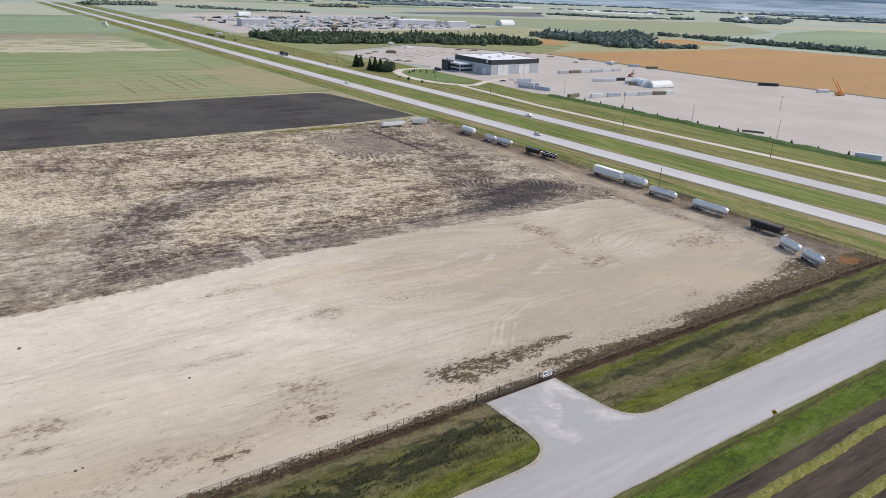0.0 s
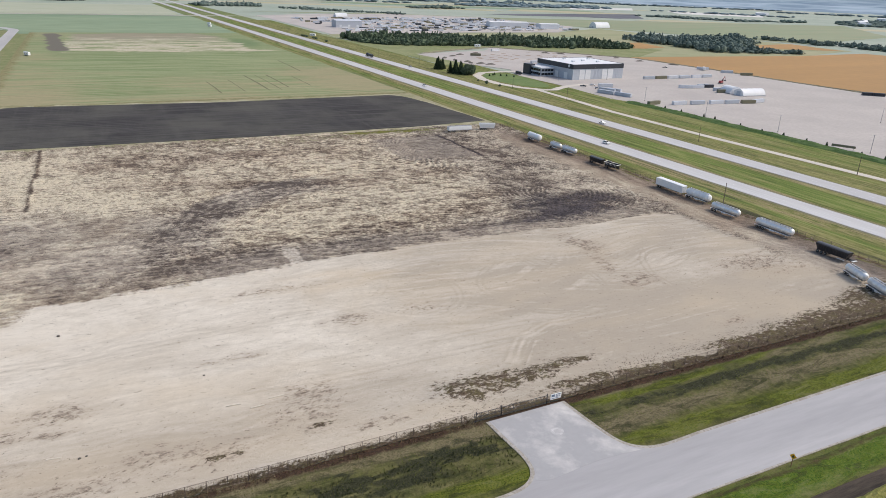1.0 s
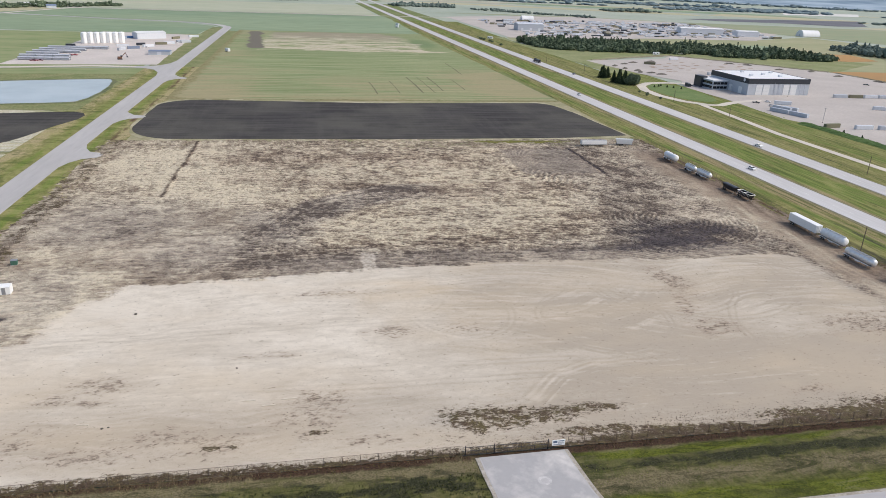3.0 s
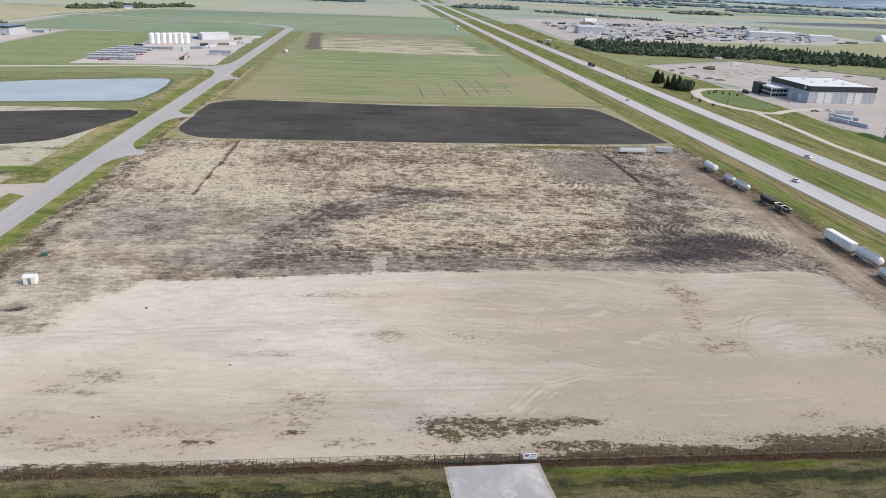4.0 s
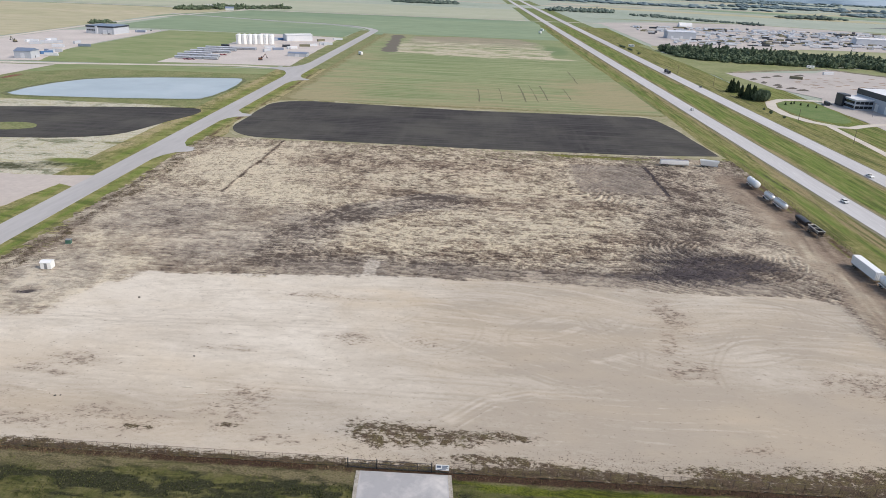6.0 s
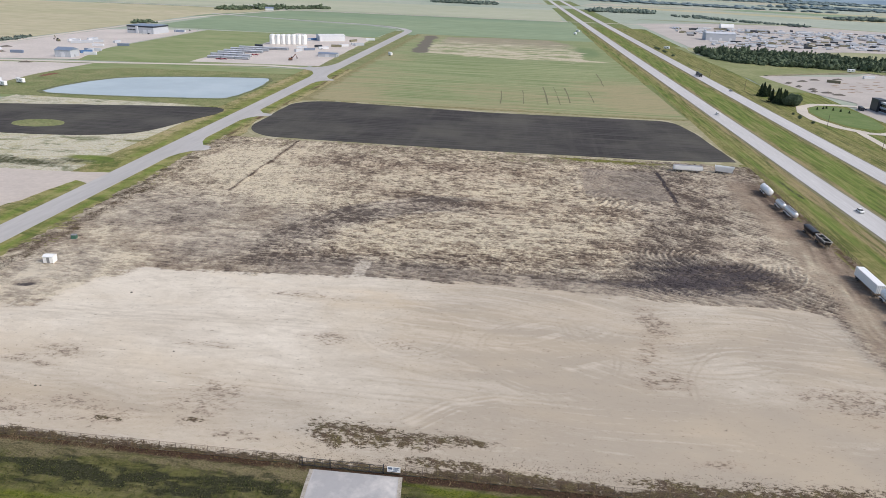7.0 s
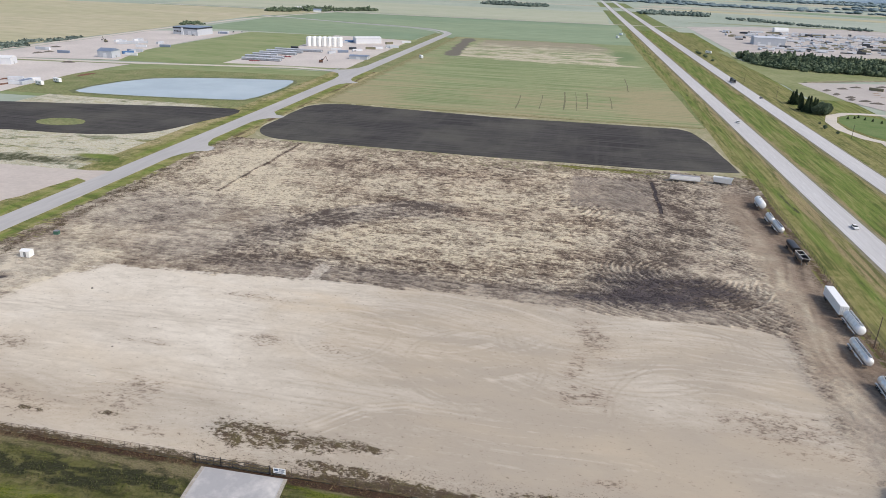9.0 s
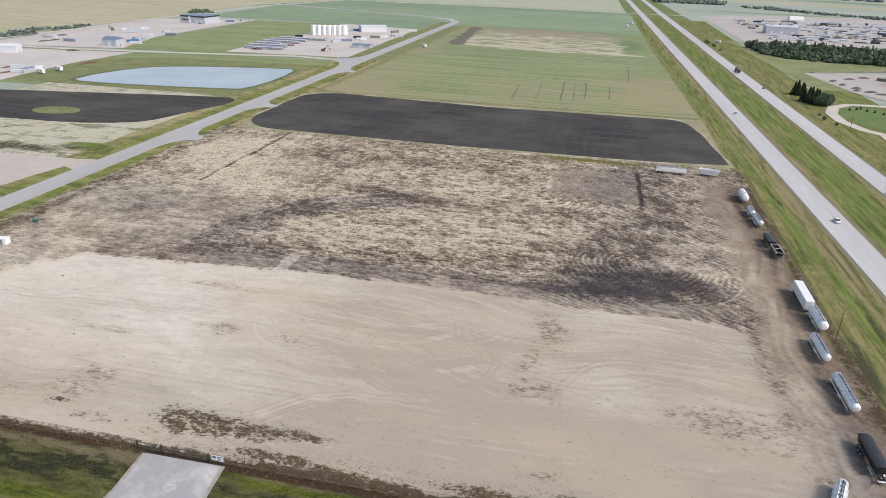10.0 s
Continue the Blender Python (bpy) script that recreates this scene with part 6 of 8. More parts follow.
PANEL_TARP = paint("grey_tarp", (0.3, 0.3, 0.32), 0.7, 0.3)


def flatdeck(label, length, deck_m, sides=False):
    t = thing("flatdeck_trailer", label, "trailer", "trailers by the tilled field")
    h = length / 2
    if sides:
        hopper(t, -h, h, deck_m, deck_m, 1.2, 3.7)
    else:
        part("deck", box(-1.3, 1.3, -h, h, 1.2, 1.42, bevel=0.03), deck_m, t)
        bm = bmesh.new()
        for i in range(int(length / 0.45)):
            add_box(bm, -1.28, 1.28, -h + 0.05 + i * 0.45, -h + 0.42 + i * 0.45, 1.42, 1.46)
        part("planks", bm, STEEL, t)
        part("headboard", box(-1.3, 1.3, -h, -h + 0.1, 1.42, 2.6, bevel=0.02), deck_m, t)
        part("curtain", box(-1.28, 1.28, -h + 0.2, h - 0.1, 1.47, 3.3, bevel=0.12), deck_m, t)
        part("roof_tarp", box(-1.2, 1.2, -h + 0.3, h - 0.2, 3.31, 3.4, bevel=0.03), PANEL_TARP, t, "grey roof tarpaulin")
    bm = bmesh.new()
    for sx in (-1, 1):
        add_box(bm, sx * 0.5 - 0.08, sx * 0.5 + 0.08, -h + 0.2, h - 0.2, 0.82, 1.2)
    part("frame", bm, STEEL, t)
    axles(t, [h - 1.2, h - 2.5, h - 3.8])
    legs(t, -h + 2.6)
    return t


put(tank_trailer("white pressure tank trailer parked by the fence", 11.0, 1.5, WHITE, 2, 2, False, bulge=0.06), 136.4, 217.0)
put(tank_trailer("polished rear tank trailer of a coupled pair", 8.6, 1.1, CHROME, 2, 2), 136.2, 196.6)
put(tank_trailer("polished lead tank trailer of a coupled pair", 11.0, 1.1, CHROME, 3, 2), 136.9, 185.8, 2)
put(grain_trailer("black grain trailer with a tarpaulin over it", -4.6, 4.6, BLACK, BLACK, [3.6, 2.3]), 137.0, 163.3, 2)
put(grain_trailer("black open grain trailer with a bright rim", -4.3, 4.3, BLACK, TYRE, [3.4, 2.1]), 137.6, 152.8, 3)
put(box_trailer("plain white box trailer with closed rear doors", 15.4), 137.4, 114.2)
put(tank_trailer("white tank trailer behind the box trailer", 12.0, 1.38, WHITE, 2, 4, bulge=0.1), 138.0, 99.2, 1)
put(tank_trailer("polished aluminium tank trailer with a hatch walkway", 13.0, 1.12, CHROME, 2, 3), 134.2, 81.5, 1)
put(tank_trailer("long polished aluminium fuel trailer with top rails", 15.2, 1.22, CHROME, 3, 5, flat=True), 134.4, 59.6, 1)
put(dump_trailer(), 132.9, 35.2, 1)
put(tank_trailer("polished rear tank of a super-B pair on brown soil", 9.0, 1.12, CHROME, 2, 2), 122.4, 20.2, -22)
put(tank_trailer("polished lead tank of a super-B pair on brown soil", 8.6, 1.12, CHROME, 3, 2), 118.4, 10.4, -22)
put(flatdeck("long white curtain-sided trailer beside the tilled field", 14.5, WHITE), 108.0, 250.5, 88)
put(flatdeck("white dump trailer beside the tilled field", 9.4, WHITE, True), 126.0, 251.0, 72)
# ---- chain-link fences, gate and signs ----
FENCE_STEEL = paint("fence_steel", (0.14, 0.105, 0.085), 0.7, 0.5, metal=0.3)
WIRE = paint("fence_wire", (0.16, 0.115, 0.085), 0.7, 0.4, metal=0.3)


def fence(name, label, a, b, spacing=3.3, height=1.95, gaps=()):
    t = thing(name, label, "fence")
    a, b = Vector(a), Vector(b)
    d = (b - a)
    n = int(d.length / spacing)
    u = d.normalized()
    bm = bmesh.new()
    add_tube(bm, (0, 0, -0.2), (0, 0, height + 0.05), 0.055, n=6)
    add_tube(bm, (0, 0, height + 0.05), (0, 0, height + 0.1), 0.07, 0.02, n=6)
    post_me = bpy.data.meshes.new("post")
    bm.to_mesh(post_me)
    post_me.materials.append(FENCE_STEEL)
    bm.free()
    rng = random.Random(int(a.x + b.y))
    for i in range(n + 1):
        p = a + d * i / n
        if any(g0 < p.x < g1 for g0, g1 in gaps):
            continue
        o = new("post", post_me)
        o.parent = t
        o.location = (p.x, p.y, rng.uniform(-0.04, 0.02))
        o.rotation_euler = (rng.uniform(-0.02, 0.02), rng.uniform(-0.02, 0.02), 0)
    spans = []
    if gaps:
        spans = [(a.x, gaps[0][0]), (gaps[0][1], b.x)]
        spans = [(Vector((x0, a.y + (b.y - a.y) * (x0 - a.x) / d.x)), Vector((x1, a.y + (b.y - a.y) * (x1 - a.x) / d.x))) for x0, x1 in spans]
    else:
        spans = [(a, b)]
    for p, q in spans:
        bm = bmesh.new()
        add_tube(bm, (p.x, p.y, height), (q.x, q.y, height), 0.03, n=5)
        part("top_rail", bm, FENCE_STEEL, t)
        bm = bmesh.new()
        add_tube(bm, (p.x, p.y, 0.08), (q.x, q.y, 0.08), 0.012, n=4)
        part("tension_wire", bm, WIRE, t)
        bm = bmesh.new()
        L = (q - p).length
        k = int(L / 0.24)
        s = height - 0.1
        for i in range(k):
            x = i * 0.24
            for z0, z1 in ((0.08, height), (height, 0.08)):
                e = min(x + s, L)
                f = (e - x) / s
                c0, c1 = p + u * x, p + u * e
                zz = z0 + (z1 - z0) * f
                r = 0.012
                w = Vector((-u.y, u.x, 0)) * 0
                vs = [bm.verts.new((c0.x, c0.y, z0 - r)), bm.verts.new((c1.x, c1.y, zz - r)), bm.verts.new((c1.x, c1.y, zz + r)), bm.verts.new((c0.x, c0.y, z0 + r))]
                bm.faces.new(vs)
        tagged(part("wire_mesh", bm, WIRE, t), kind="stuff")
    return t


fence("chain_link_fence", "brown weathered chain-link fence along the front of the lot", (-150, 0.5), (139.5, 1.6), gaps=((-17.8, 2.4),))
fence("chain_link_fence", "weathered chain-link fence beside the highway verge", (139.8, 1.6), (144.5, 262))
fence("chain_link_fence", "weathered chain-link fence beside the side road", (-137.5, 0.6), (-136.0, 168))


def gate():
    t = thing("sliding_gate", "dark steel sliding gate across the paved entrance", "gate")
    for x in (-17.4, -11.8, -1.2):
        part("gate_post", tube((x, 0.45, -0.2), (x, 0.45, 2.3), 0.11, n=8), BLACK, t)
    for nm, x0, x1 in (("tail_frame", -17.9, -11.8), ("gate_frame", -11.8, -1.3)):
        bm = bmesh.new()
        for z in (0.35, 1.25, 2.05):
            add_tube(bm, (x0, 0.3, z), (x1, 0.3, z), 0.055, n=6)
        for i in range(5):
            x = x0 + (x1 - x0) * i / 4
            add_tube(bm, (x, 0.3, 0.3), (x, 0.3, 2.08), 0.045, n=6)
        for i in range(4):
            xa, xb = x0 + (x1 - x0) * i / 4, x0 + (x1 - x0) * (i + 1) / 4
            add_tube(bm, (xa, 0.3, 0.35), (xb, 0.3, 1.25), 0.02, n=4)
        fr = part(nm, bm, BLACK, t)
        bm = bmesh.new()
        for i in range(int((x1 - x0) / 0.3)):
            x = x0 + 0.15 + i * 0.3
            add_tube(bm, (x, 0.3, 0.35), (x, 0.3, 2.05), 0.012, n=4)
        part("infill_bars", bm, BLACK, fr)
    return t


gate()


def notice():
    t = thing("notice_board", "white notice board with dark lines of writing on the fence", "sign")
    part("panel", box(-0.45, 2.15, 0.30, 0.36, 0.75, 2.05, bevel=0.015), WHITE, t)
    INK = paint("sign_ink", (0.1, 0.14, 0.22), 0.6, 0.1)
    for x0, x1, z0, z1 in ((-0.25, 0.55, 1.35, 1.85), (0.75, 1.95, 1.68, 1.86), (0.75, 1.75, 1.42, 1.54), (0.75, 1.9, 1.2, 1.3), (-0.2, 1.5, 0.92, 1.04)):
        part("writing_bar", box(x0, x1, 0.285, 0.3, z0, z1), INK, t)
    for x in (-0.3, 2.05):
        part("sign_post", tube((x, 0.42, -0.2), (x, 0.42, 2.2), 0.06, n=6), FENCE_STEEL, t)


notice()


def warning_sign():
    t = thing("warning_sign", "yellow diamond warning sign on a brown post", "road sign", m=pose(28.0, -33.6, 0, 0, 0, -70))
    Y = paint("sign_yellow", (0.75, 0.42, 0.02), 0.5, 0.1)
    part("post", box(-0.05, 0.05, -0.05, 0.05, -0.4, 2.3), RUST, t)
    bm = bmesh.new()
    vs = [(0.62, 0), (0, 0.62), (-0.62, 0), (0, -0.62)]
    f = [bm.verts.new((x, -0.08, 2.25 + z)) for x, z in vs]
    g = [bm.verts.new((x, -0.055, 2.25 + z)) for x, z in vs]
    bm.faces.new(f)
    bm.faces.new(g[::-1])
    for i in range(4):
        bm.faces.new((f[i], g[i], g[(i + 1) % 4], f[(i + 1) % 4]))
    part("panel", bm, Y, t, "yellow diamond panel")
    part("symbol_bar", box(-0.08, 0.08, -0.1, -0.082, 1.95, 2.5), BLACK, t)
    part("symbol_bar", box(-0.22, 0.22, -0.1, -0.082, 2.1, 2.22), BLACK, t)


warning_sign()


def shed():
    t = thing("site_shed", "small white metal shed on bare ground", "shed", m=pose(-125.6, 83.8, 0.05, 0, 0, 6))
    bm = bmesh.new()
    add_box(bm, -1.6, 1.6, -1.3, 1.3, 0.15, 2.35, 0.03)
    part("wall", bm, WHITE, t)
    bm = bmesh.new()
    vs = [bm.verts.new(p) for p in ((-1.75, -1.45, 2.33), (1.75, -1.45, 2.33), (1.75, 1.45, 2.33), (-1.75, 1.45, 2.33), (-1.75, 0, 2.75), (1.75, 0, 2.75))]
    for q in ((0, 1, 5, 4), (2, 3, 4, 5), (0, 4, 3), (1, 2, 5), (0, 3, 2, 1)):
        bm.faces.new([vs[i] for i in q])
    part("roof", bm, WHITE, t)
    d = part("door", box(-0.45, 0.45, -1.34, -1.3, 0.2, 2.1, bevel=0.01), STEEL, t)
    part("handle", box(0.3, 0.38, -1.4, -1.34, 1.05, 1.15), BLACK, d)
    for x in (-1.3, 1.3):
        part("skid", box(x - 0.12, x + 0.12, -1.5, 1.5, 0.0, 0.16), RUST, t)


shed()


def utility_box():
    t = thing("utility_box", "green metal utility box with a pale lid", "utility box", m=pose(-130.4, 104.2, 0.05, 0, 0, 10))
    G = paint("box_green", (0.05, 0.14, 0.1), 0.5, 0.2)
    part("plinth", box(-1.0, 1.0, -0.9, 0.9, 0.0, 0.15), GRAVEL, t)
    part("cabinet", box(-0.85, 0.85, -0.75, 0.75, 0.15, 1.45, bevel=0.04), G, t)
    part("lid", box(-0.9, 0.9, -0.8, 0.8, 1.45, 1.56, bevel=0.03), STEEL, t)
    part("door_seam", box(-0.01, 0.01, -0.765, -0.745, 0.25, 1.35), BLACK, t)


utility_box()


PALE_TIMBER = surf("pale_timber", (0.6, 0.53, 0.43), (0.7, 0.64, 0.54), 0.6, small=3.0, k=0.3)


def lath(x, y, length, turn):
    o = tagged(part("timber_lath", box(-length / 2, length / 2, -0.14, 0.14, 0.0, 0.1, bevel=0.01), PALE_TIMBER), "pale timber length lying on gravel", "plank", "timber on the gravel")
    o.matrix_basis = pose(x, y, 0.08, 0, 0, turn)


for q in ((-58.4, 24.1, 2.6, -2), (-54.2, 21.8, 2.6, 2), (-50.1, 23.8, 3.2, 3), (-89.2, 19.5, 2.4, -8), (-133.4, 98.6, 4.5, 55), (-133.6, 83.4, 4.5, 50), (-126.4, 80.6, 2.0, 20)):
    lath(*q)


def stone(x, y, s, seed):
    bm = bmesh.new()
    bmesh.ops.create_icosphere(bm, subdivisions=1, radius=s)
    rng = random.Random(seed)
    for v in bm.verts:
        v.co *= rng.uniform(0.7, 1.2)
        v.co.z *= 0.6
    o = tagged(part("field_stone", bm, DARK_DIRT), "dark boulder lying on the gravel", "stone", "stones on the gravel")
    o.location = (x, y, s * 0.3)


for i, q in enumerate(((-89.4, 67.4, 0.42), (-85.3, 17.9, 0.33), (-61.9, 37.5, 0.3), (-84.2, 18.1, 0.26))):
    stone(*q, i)
# ---- buildings ----
NAVY = paint("navy_cladding", (0.025, 0.032, 0.045), 0.4, 0.1)
PANEL = paint("grey_cladding", (0.5, 0.53, 0.58), 0.45, 0.15)
PALE_PANEL = paint("pale_cladding", (0.68, 0.7, 0.74), 0.45, 0.12)
ROOF_WHITE = paint("roof_membrane", (0.8, 0.8, 0.8), 0.6, 0.12, scale=0.08)
BLUE_ROOF = paint("slate_blue_metal", (0.2, 0.25, 0.34), 0.4, 0.12)
GLASS = paint("dark_glass", (0.02, 0.025, 0.03), 0.08, 0.0)
RED = paint("red_paint", (0.32, 0.035, 0.045), 0.45, 0.2)
ORANGE = paint("orange_paint", (0.7, 0.24, 0.03), 0.45, 0.15)
OLIVE = paint("olive_paint", (0.2, 0.19, 0.12), 0.6, 0.3)
BLUE = paint("blue_paint", (0.06, 0.16, 0.34), 0.45, 0.2)


def clad(x0, x1, y0, y1, z0, z1, pitch=2.0):
    """Walls of upright metal sheets with standing ribs."""
    bm = box(x0, x1, y0, y1, z0, z1)
    k = int((x1 - x0) / pitch)
    for i in range(k + 1):
        x = x0 + (x1 - x0) * i / k
        for y in (y0, y1):
            add_box(bm, x - 0.06, x + 0.06, y - 0.07, y + 0.07, z0, z1)
    k = int((y1 - y0) / pitch)
    for i in range(k + 1):
        y = y0 + (y1 - y0) * i / k
        for x in (x0, x1):
            add_box(bm, x - 0.07, x + 0.07, y - 0.06, y + 0.06, z0, z1)
    return bm


def hangar():
    t = thing("warehouse", "large pale grey metal warehouse with a dark top band", "building", m=pose(316, 431, 0, 0, 0, 1.5))
    part("wall", clad(0, 58, 0, 56, 0, 9.5), PANEL, t)
    bm = box(-0.25, 58.25, -0.25, 56.25, 9.3, 13.1)
    part("top_band", bm, NAVY, t, "dark navy cladding band")
    r = part("roof", box(0.3, 57.7, 0.3, 55.7, 13.12, 13.3), ROOF_WHITE, t, "white membrane roof")
    bm = bmesh.new()
    for a in ((-0.3, 58.3, -0.3, 0.1), (-0.3, 58.3, 55.9, 56.3), (-0.3, 0.1, 0.1, 55.9), (57.9, 58.3, 0.1, 55.9)):
        add_box(bm, *a, 13.1, 13.5)
    part("parapet", bm, NAVY, t)
    for x, y in ((14, 20), (30, 26), (38, 14), (46, 38), (20, 42)):
        part("roof_unit", box(x, x + 3, y, y + 2.2, 13.3, 14.6, bevel=0.1), PALE_PANEL, r)
    for x0 in (7.5, 14.2, 33.5, 40.2):
        d = part("overhead_door", box(x0, x0 + 5.9, -0.22, -0.08, 0.05, 8.6), ROOF_WHITE, t, "tall white overhead door")
        bm = bmesh.new()
        for i in range(7):
            add_box(bm, x0 + 0.1, x0 + 5.8, -0.26, -0.22, 0.6 + i * 1.2, 0.68 + i * 1.2)
        part("door_rib", bm, PANEL, d)
    for y0 in (8, 22):
        part("overhead_door", box(-0.22, -0.08, y0, y0 + 4.8, 0.05, 5.6), ROOF_WHITE, t, "white overhead door")
    for x in (25, 29, 50, 54):
        part("downpipe", tube((x, -0.15, 0), (x, -0.15, 10.3), 0.12, n=6), PALE_PANEL, t)
    bm = bmesh.new()
    add_lathe(bm, [(-0.45, 1.3), (-0.3, 1.3)], 20, "x")
    for v in bm.verts:
        v.co += Vector((0, 6, 11.7))
    part("emblem_disc", bm, PALE_PANEL, t)
    # two-storey office block at the north-west end
    part("office_block", clad(-15, -0.3, 28, 54, 0, 7.6, 3), PANEL, t)
    part("office_roof", box(-15.2, -0.3, 27.8, 54.2, 7.6, 8.0), ROOF_WHITE, t)
    part("office_tower", box(-17, -11, 44, 55, 0, 9.4, bevel=0.1), NAVY, t, "dark navy entrance block")
    for z0, z1 in ((1.0, 3.1), (4.5, 6.6)):
        for i in range(5):
            y = 29 + i * 3
            w = part("window", box(-15.2, -15.05, y, y + 2.7, z0, z1), GLASS, t, "dark glazing strip")
            part("window_frame", box(-15.26, -15.2, y - 0.1, y + 2.8, z0 - 0.1, z0), PALE_PANEL, w)
    for z0 in (1.0, 4.5):
        for i in range(4):
            x = -14.5 + i * 3.4
            part("window", box(x, x + 3, 27.75, 27.9, z0, z0 + 2.1), GLASS, t, "dark glazing strip")


hangar()


def gable_shed(name, label, x, y, w, d, h, rise, wall, roof, turn=0.0, doors=2, category="building"):
    t = thing(name, label, category, m=pose(x, y, 0, 0, 0, turn))
    part("wall", clad(-w / 2, w / 2, -d / 2, d / 2, 0, h, 1.5), wall, t)
    bm = bmesh.new()
    e = 0.4
    vs = [bm.verts.new(p) for p in ((-w / 2 - e, -d / 2 - e, h), (w / 2 + e, -d / 2 - e, h), (w / 2 + e, d / 2 + e, h), (-w / 2 - e, d / 2 + e, h), (-w / 2 - e, 0, h + rise), (w / 2 + e, 0, h + rise))]
    for q in ((0, 1, 5, 4), (2, 3, 4, 5), (0, 4, 3), (1, 2, 5), (0, 3, 2, 1)):
        bm.faces.new([vs[i] for i in q])
    for i in range(int(w / 1.2)):
        xx = -w / 2 + 0.6 + i * 1.2
        for sy in (-1, 1):
            a = [bm.verts.new((xx + dx, sy * yy, zz + dz)) for dx, yy, zz, dz in ((-0.05, d / 2 + e, h, 0.06), (0.05, d / 2 + e, h, 0.06), (0.05, 0, h + rise, 0.06), (-0.05, 0, h + rise, 0.06))]
            bm.faces.new(a)
    part("roof", bm, roof, t)
    for i in range(doors):
        xx = -w / 2 + w * (i + 0.5) / doors
        part("overhead_door", box(xx - 2, xx + 2, -d / 2 - 0.2, -d / 2 - 0.08, 0.05, min(h - 0.4, 4.6)), PALE_PANEL, t)
    part("side_door", box(w / 2 + 0.08, w / 2 + 0.14, -1, 0, 0.05, 2.1), NAVY, t)
    return t


# the tank depot west of the side road
gable_shed("depot_shed", "long white depot shed with a low roof", -229, 820, 34, 16, 7.0, 1.4, PALE_PANEL, ROOF_WHITE, 32)
gable_shed("site_office", "low blue-grey portable office building", -187, 652, 20, 11, 3.4, 1.0, PANEL, BLUE_ROOF, 0, 1)
gable_shed("small_shed", "grey gabled shed in a contractor's yard", -420, 551, 16, 14, 6.5, 2.4, PANEL, BLUE_ROOF, 0, 1)
gable_shed("white_shed", "white storage shed in a gravel yard", -475, 468, 26, 14, 6.0, 1.5, PALE_PANEL, ROOF_WHITE, 20, 2)


def blue_works():
    t = thing("workshop", "blue-grey workshop with a dark fascia", "building", m=pose(-474, 812, 0, 0, 0, -6))
    part("wall", clad(-19, 19, -17, 17, 0, 8.0), PANEL, t)
    part("top_band", box(-19.3, 19.3, -17.3, 17.3, 7.9, 9.6), NAVY, t, "dark fascia band")
    part("roof", box(-19, 19, -17, 17, 9.62, 9.85), BLUE_ROOF, t)
    part("entrance_tower", box(-6, -3, -18, -17.1, 0, 9.2), PALE_PANEL, t)
    for x in (4, 11):
        part("overhead_door", box(x, x + 5, -17.25, -17.1, 0.05, 5), PALE_PANEL, t)
    for i in range(5):
        part("window", box(-17.5 + i * 2.2, -15.8 + i * 2.2, -17.2, -17.08, 3.6, 5), GLASS, t)


blue_works()


def silo():
    t = thing("storage_silo", "tall white upright storage tank in a tight row", "silo", "white depot silos")
    bm = bmesh.new()
    add_lathe(bm, [(0.2, 3.12), (3.6, 3.12), (3.65, 3.16), (3.75, 3.12), (7.2, 3.12), (7.25, 3.16), (7.35, 3.12), (10.7, 3.12), (11.3, 1.9), (11.6, 0.3)], 20, "z")
    part("shell", bm, WHITE, t, smooth=False)
    part("base_ring", tube((0, 0, 0), (0, 0, 0.22), 3.1, n=20), STEEL, t)
    part("top_vent", tube((0, 0, 11.5), (0, 0, 12.0), 0.3, n=8), STEEL, t)
    bm = bmesh.new()
    for sx in (-0.25, 0.25):
        add_tube(bm, (sx, -3.22, 0.2), (sx, -3.22, 10.8), 0.04, n=4)
    for i in range(13):
        add_tube(bm, (-0.25, -3.22, 0.6 + i * 0.75), (0.25, -3.22, 0.6 + i * 0.75), 0.03, n=4)
    part("ladder", bm, STEEL, t)
    return t


s0 = silo()
put(s0, -281.5, 745.0)
for r in range(2):
    for i in range(7):
        if r or i:
            copy_thing(s0, pose(-281.5 + i * 5.9 - r * 1.2, 745.0 + i * 2.1 + r * 6.4, 0, 0, 0, i * 3))


def container(label, body, length=12.2, name="shipping_container", category="container"):
    t = thing(name, label, category, "yard containers")
    h = length / 2
    bm = box(-h, h, -1.22, 1.22, 0.12, 2.72, bevel=0.04)
    k = int(length / 0.6)
    for i in range(k):
        x = -h + 0.3 + i * 0.6
        for sy in (-1, 1):
            add_box(bm, x, x + 0.25, sy * 1.22 - 0.04, sy * 1.22 + 0.04, 0.25, 2.6)
    part("container_body", bm, body, t)
    part("container_door", box(h, h + 0.06, -1.15, 1.15, 0.2, 2.65), body, t)
    part("skid_beam", box(-h, h, -1.1, 1.1, 0.0, 0.12), STEEL, t)
    return t


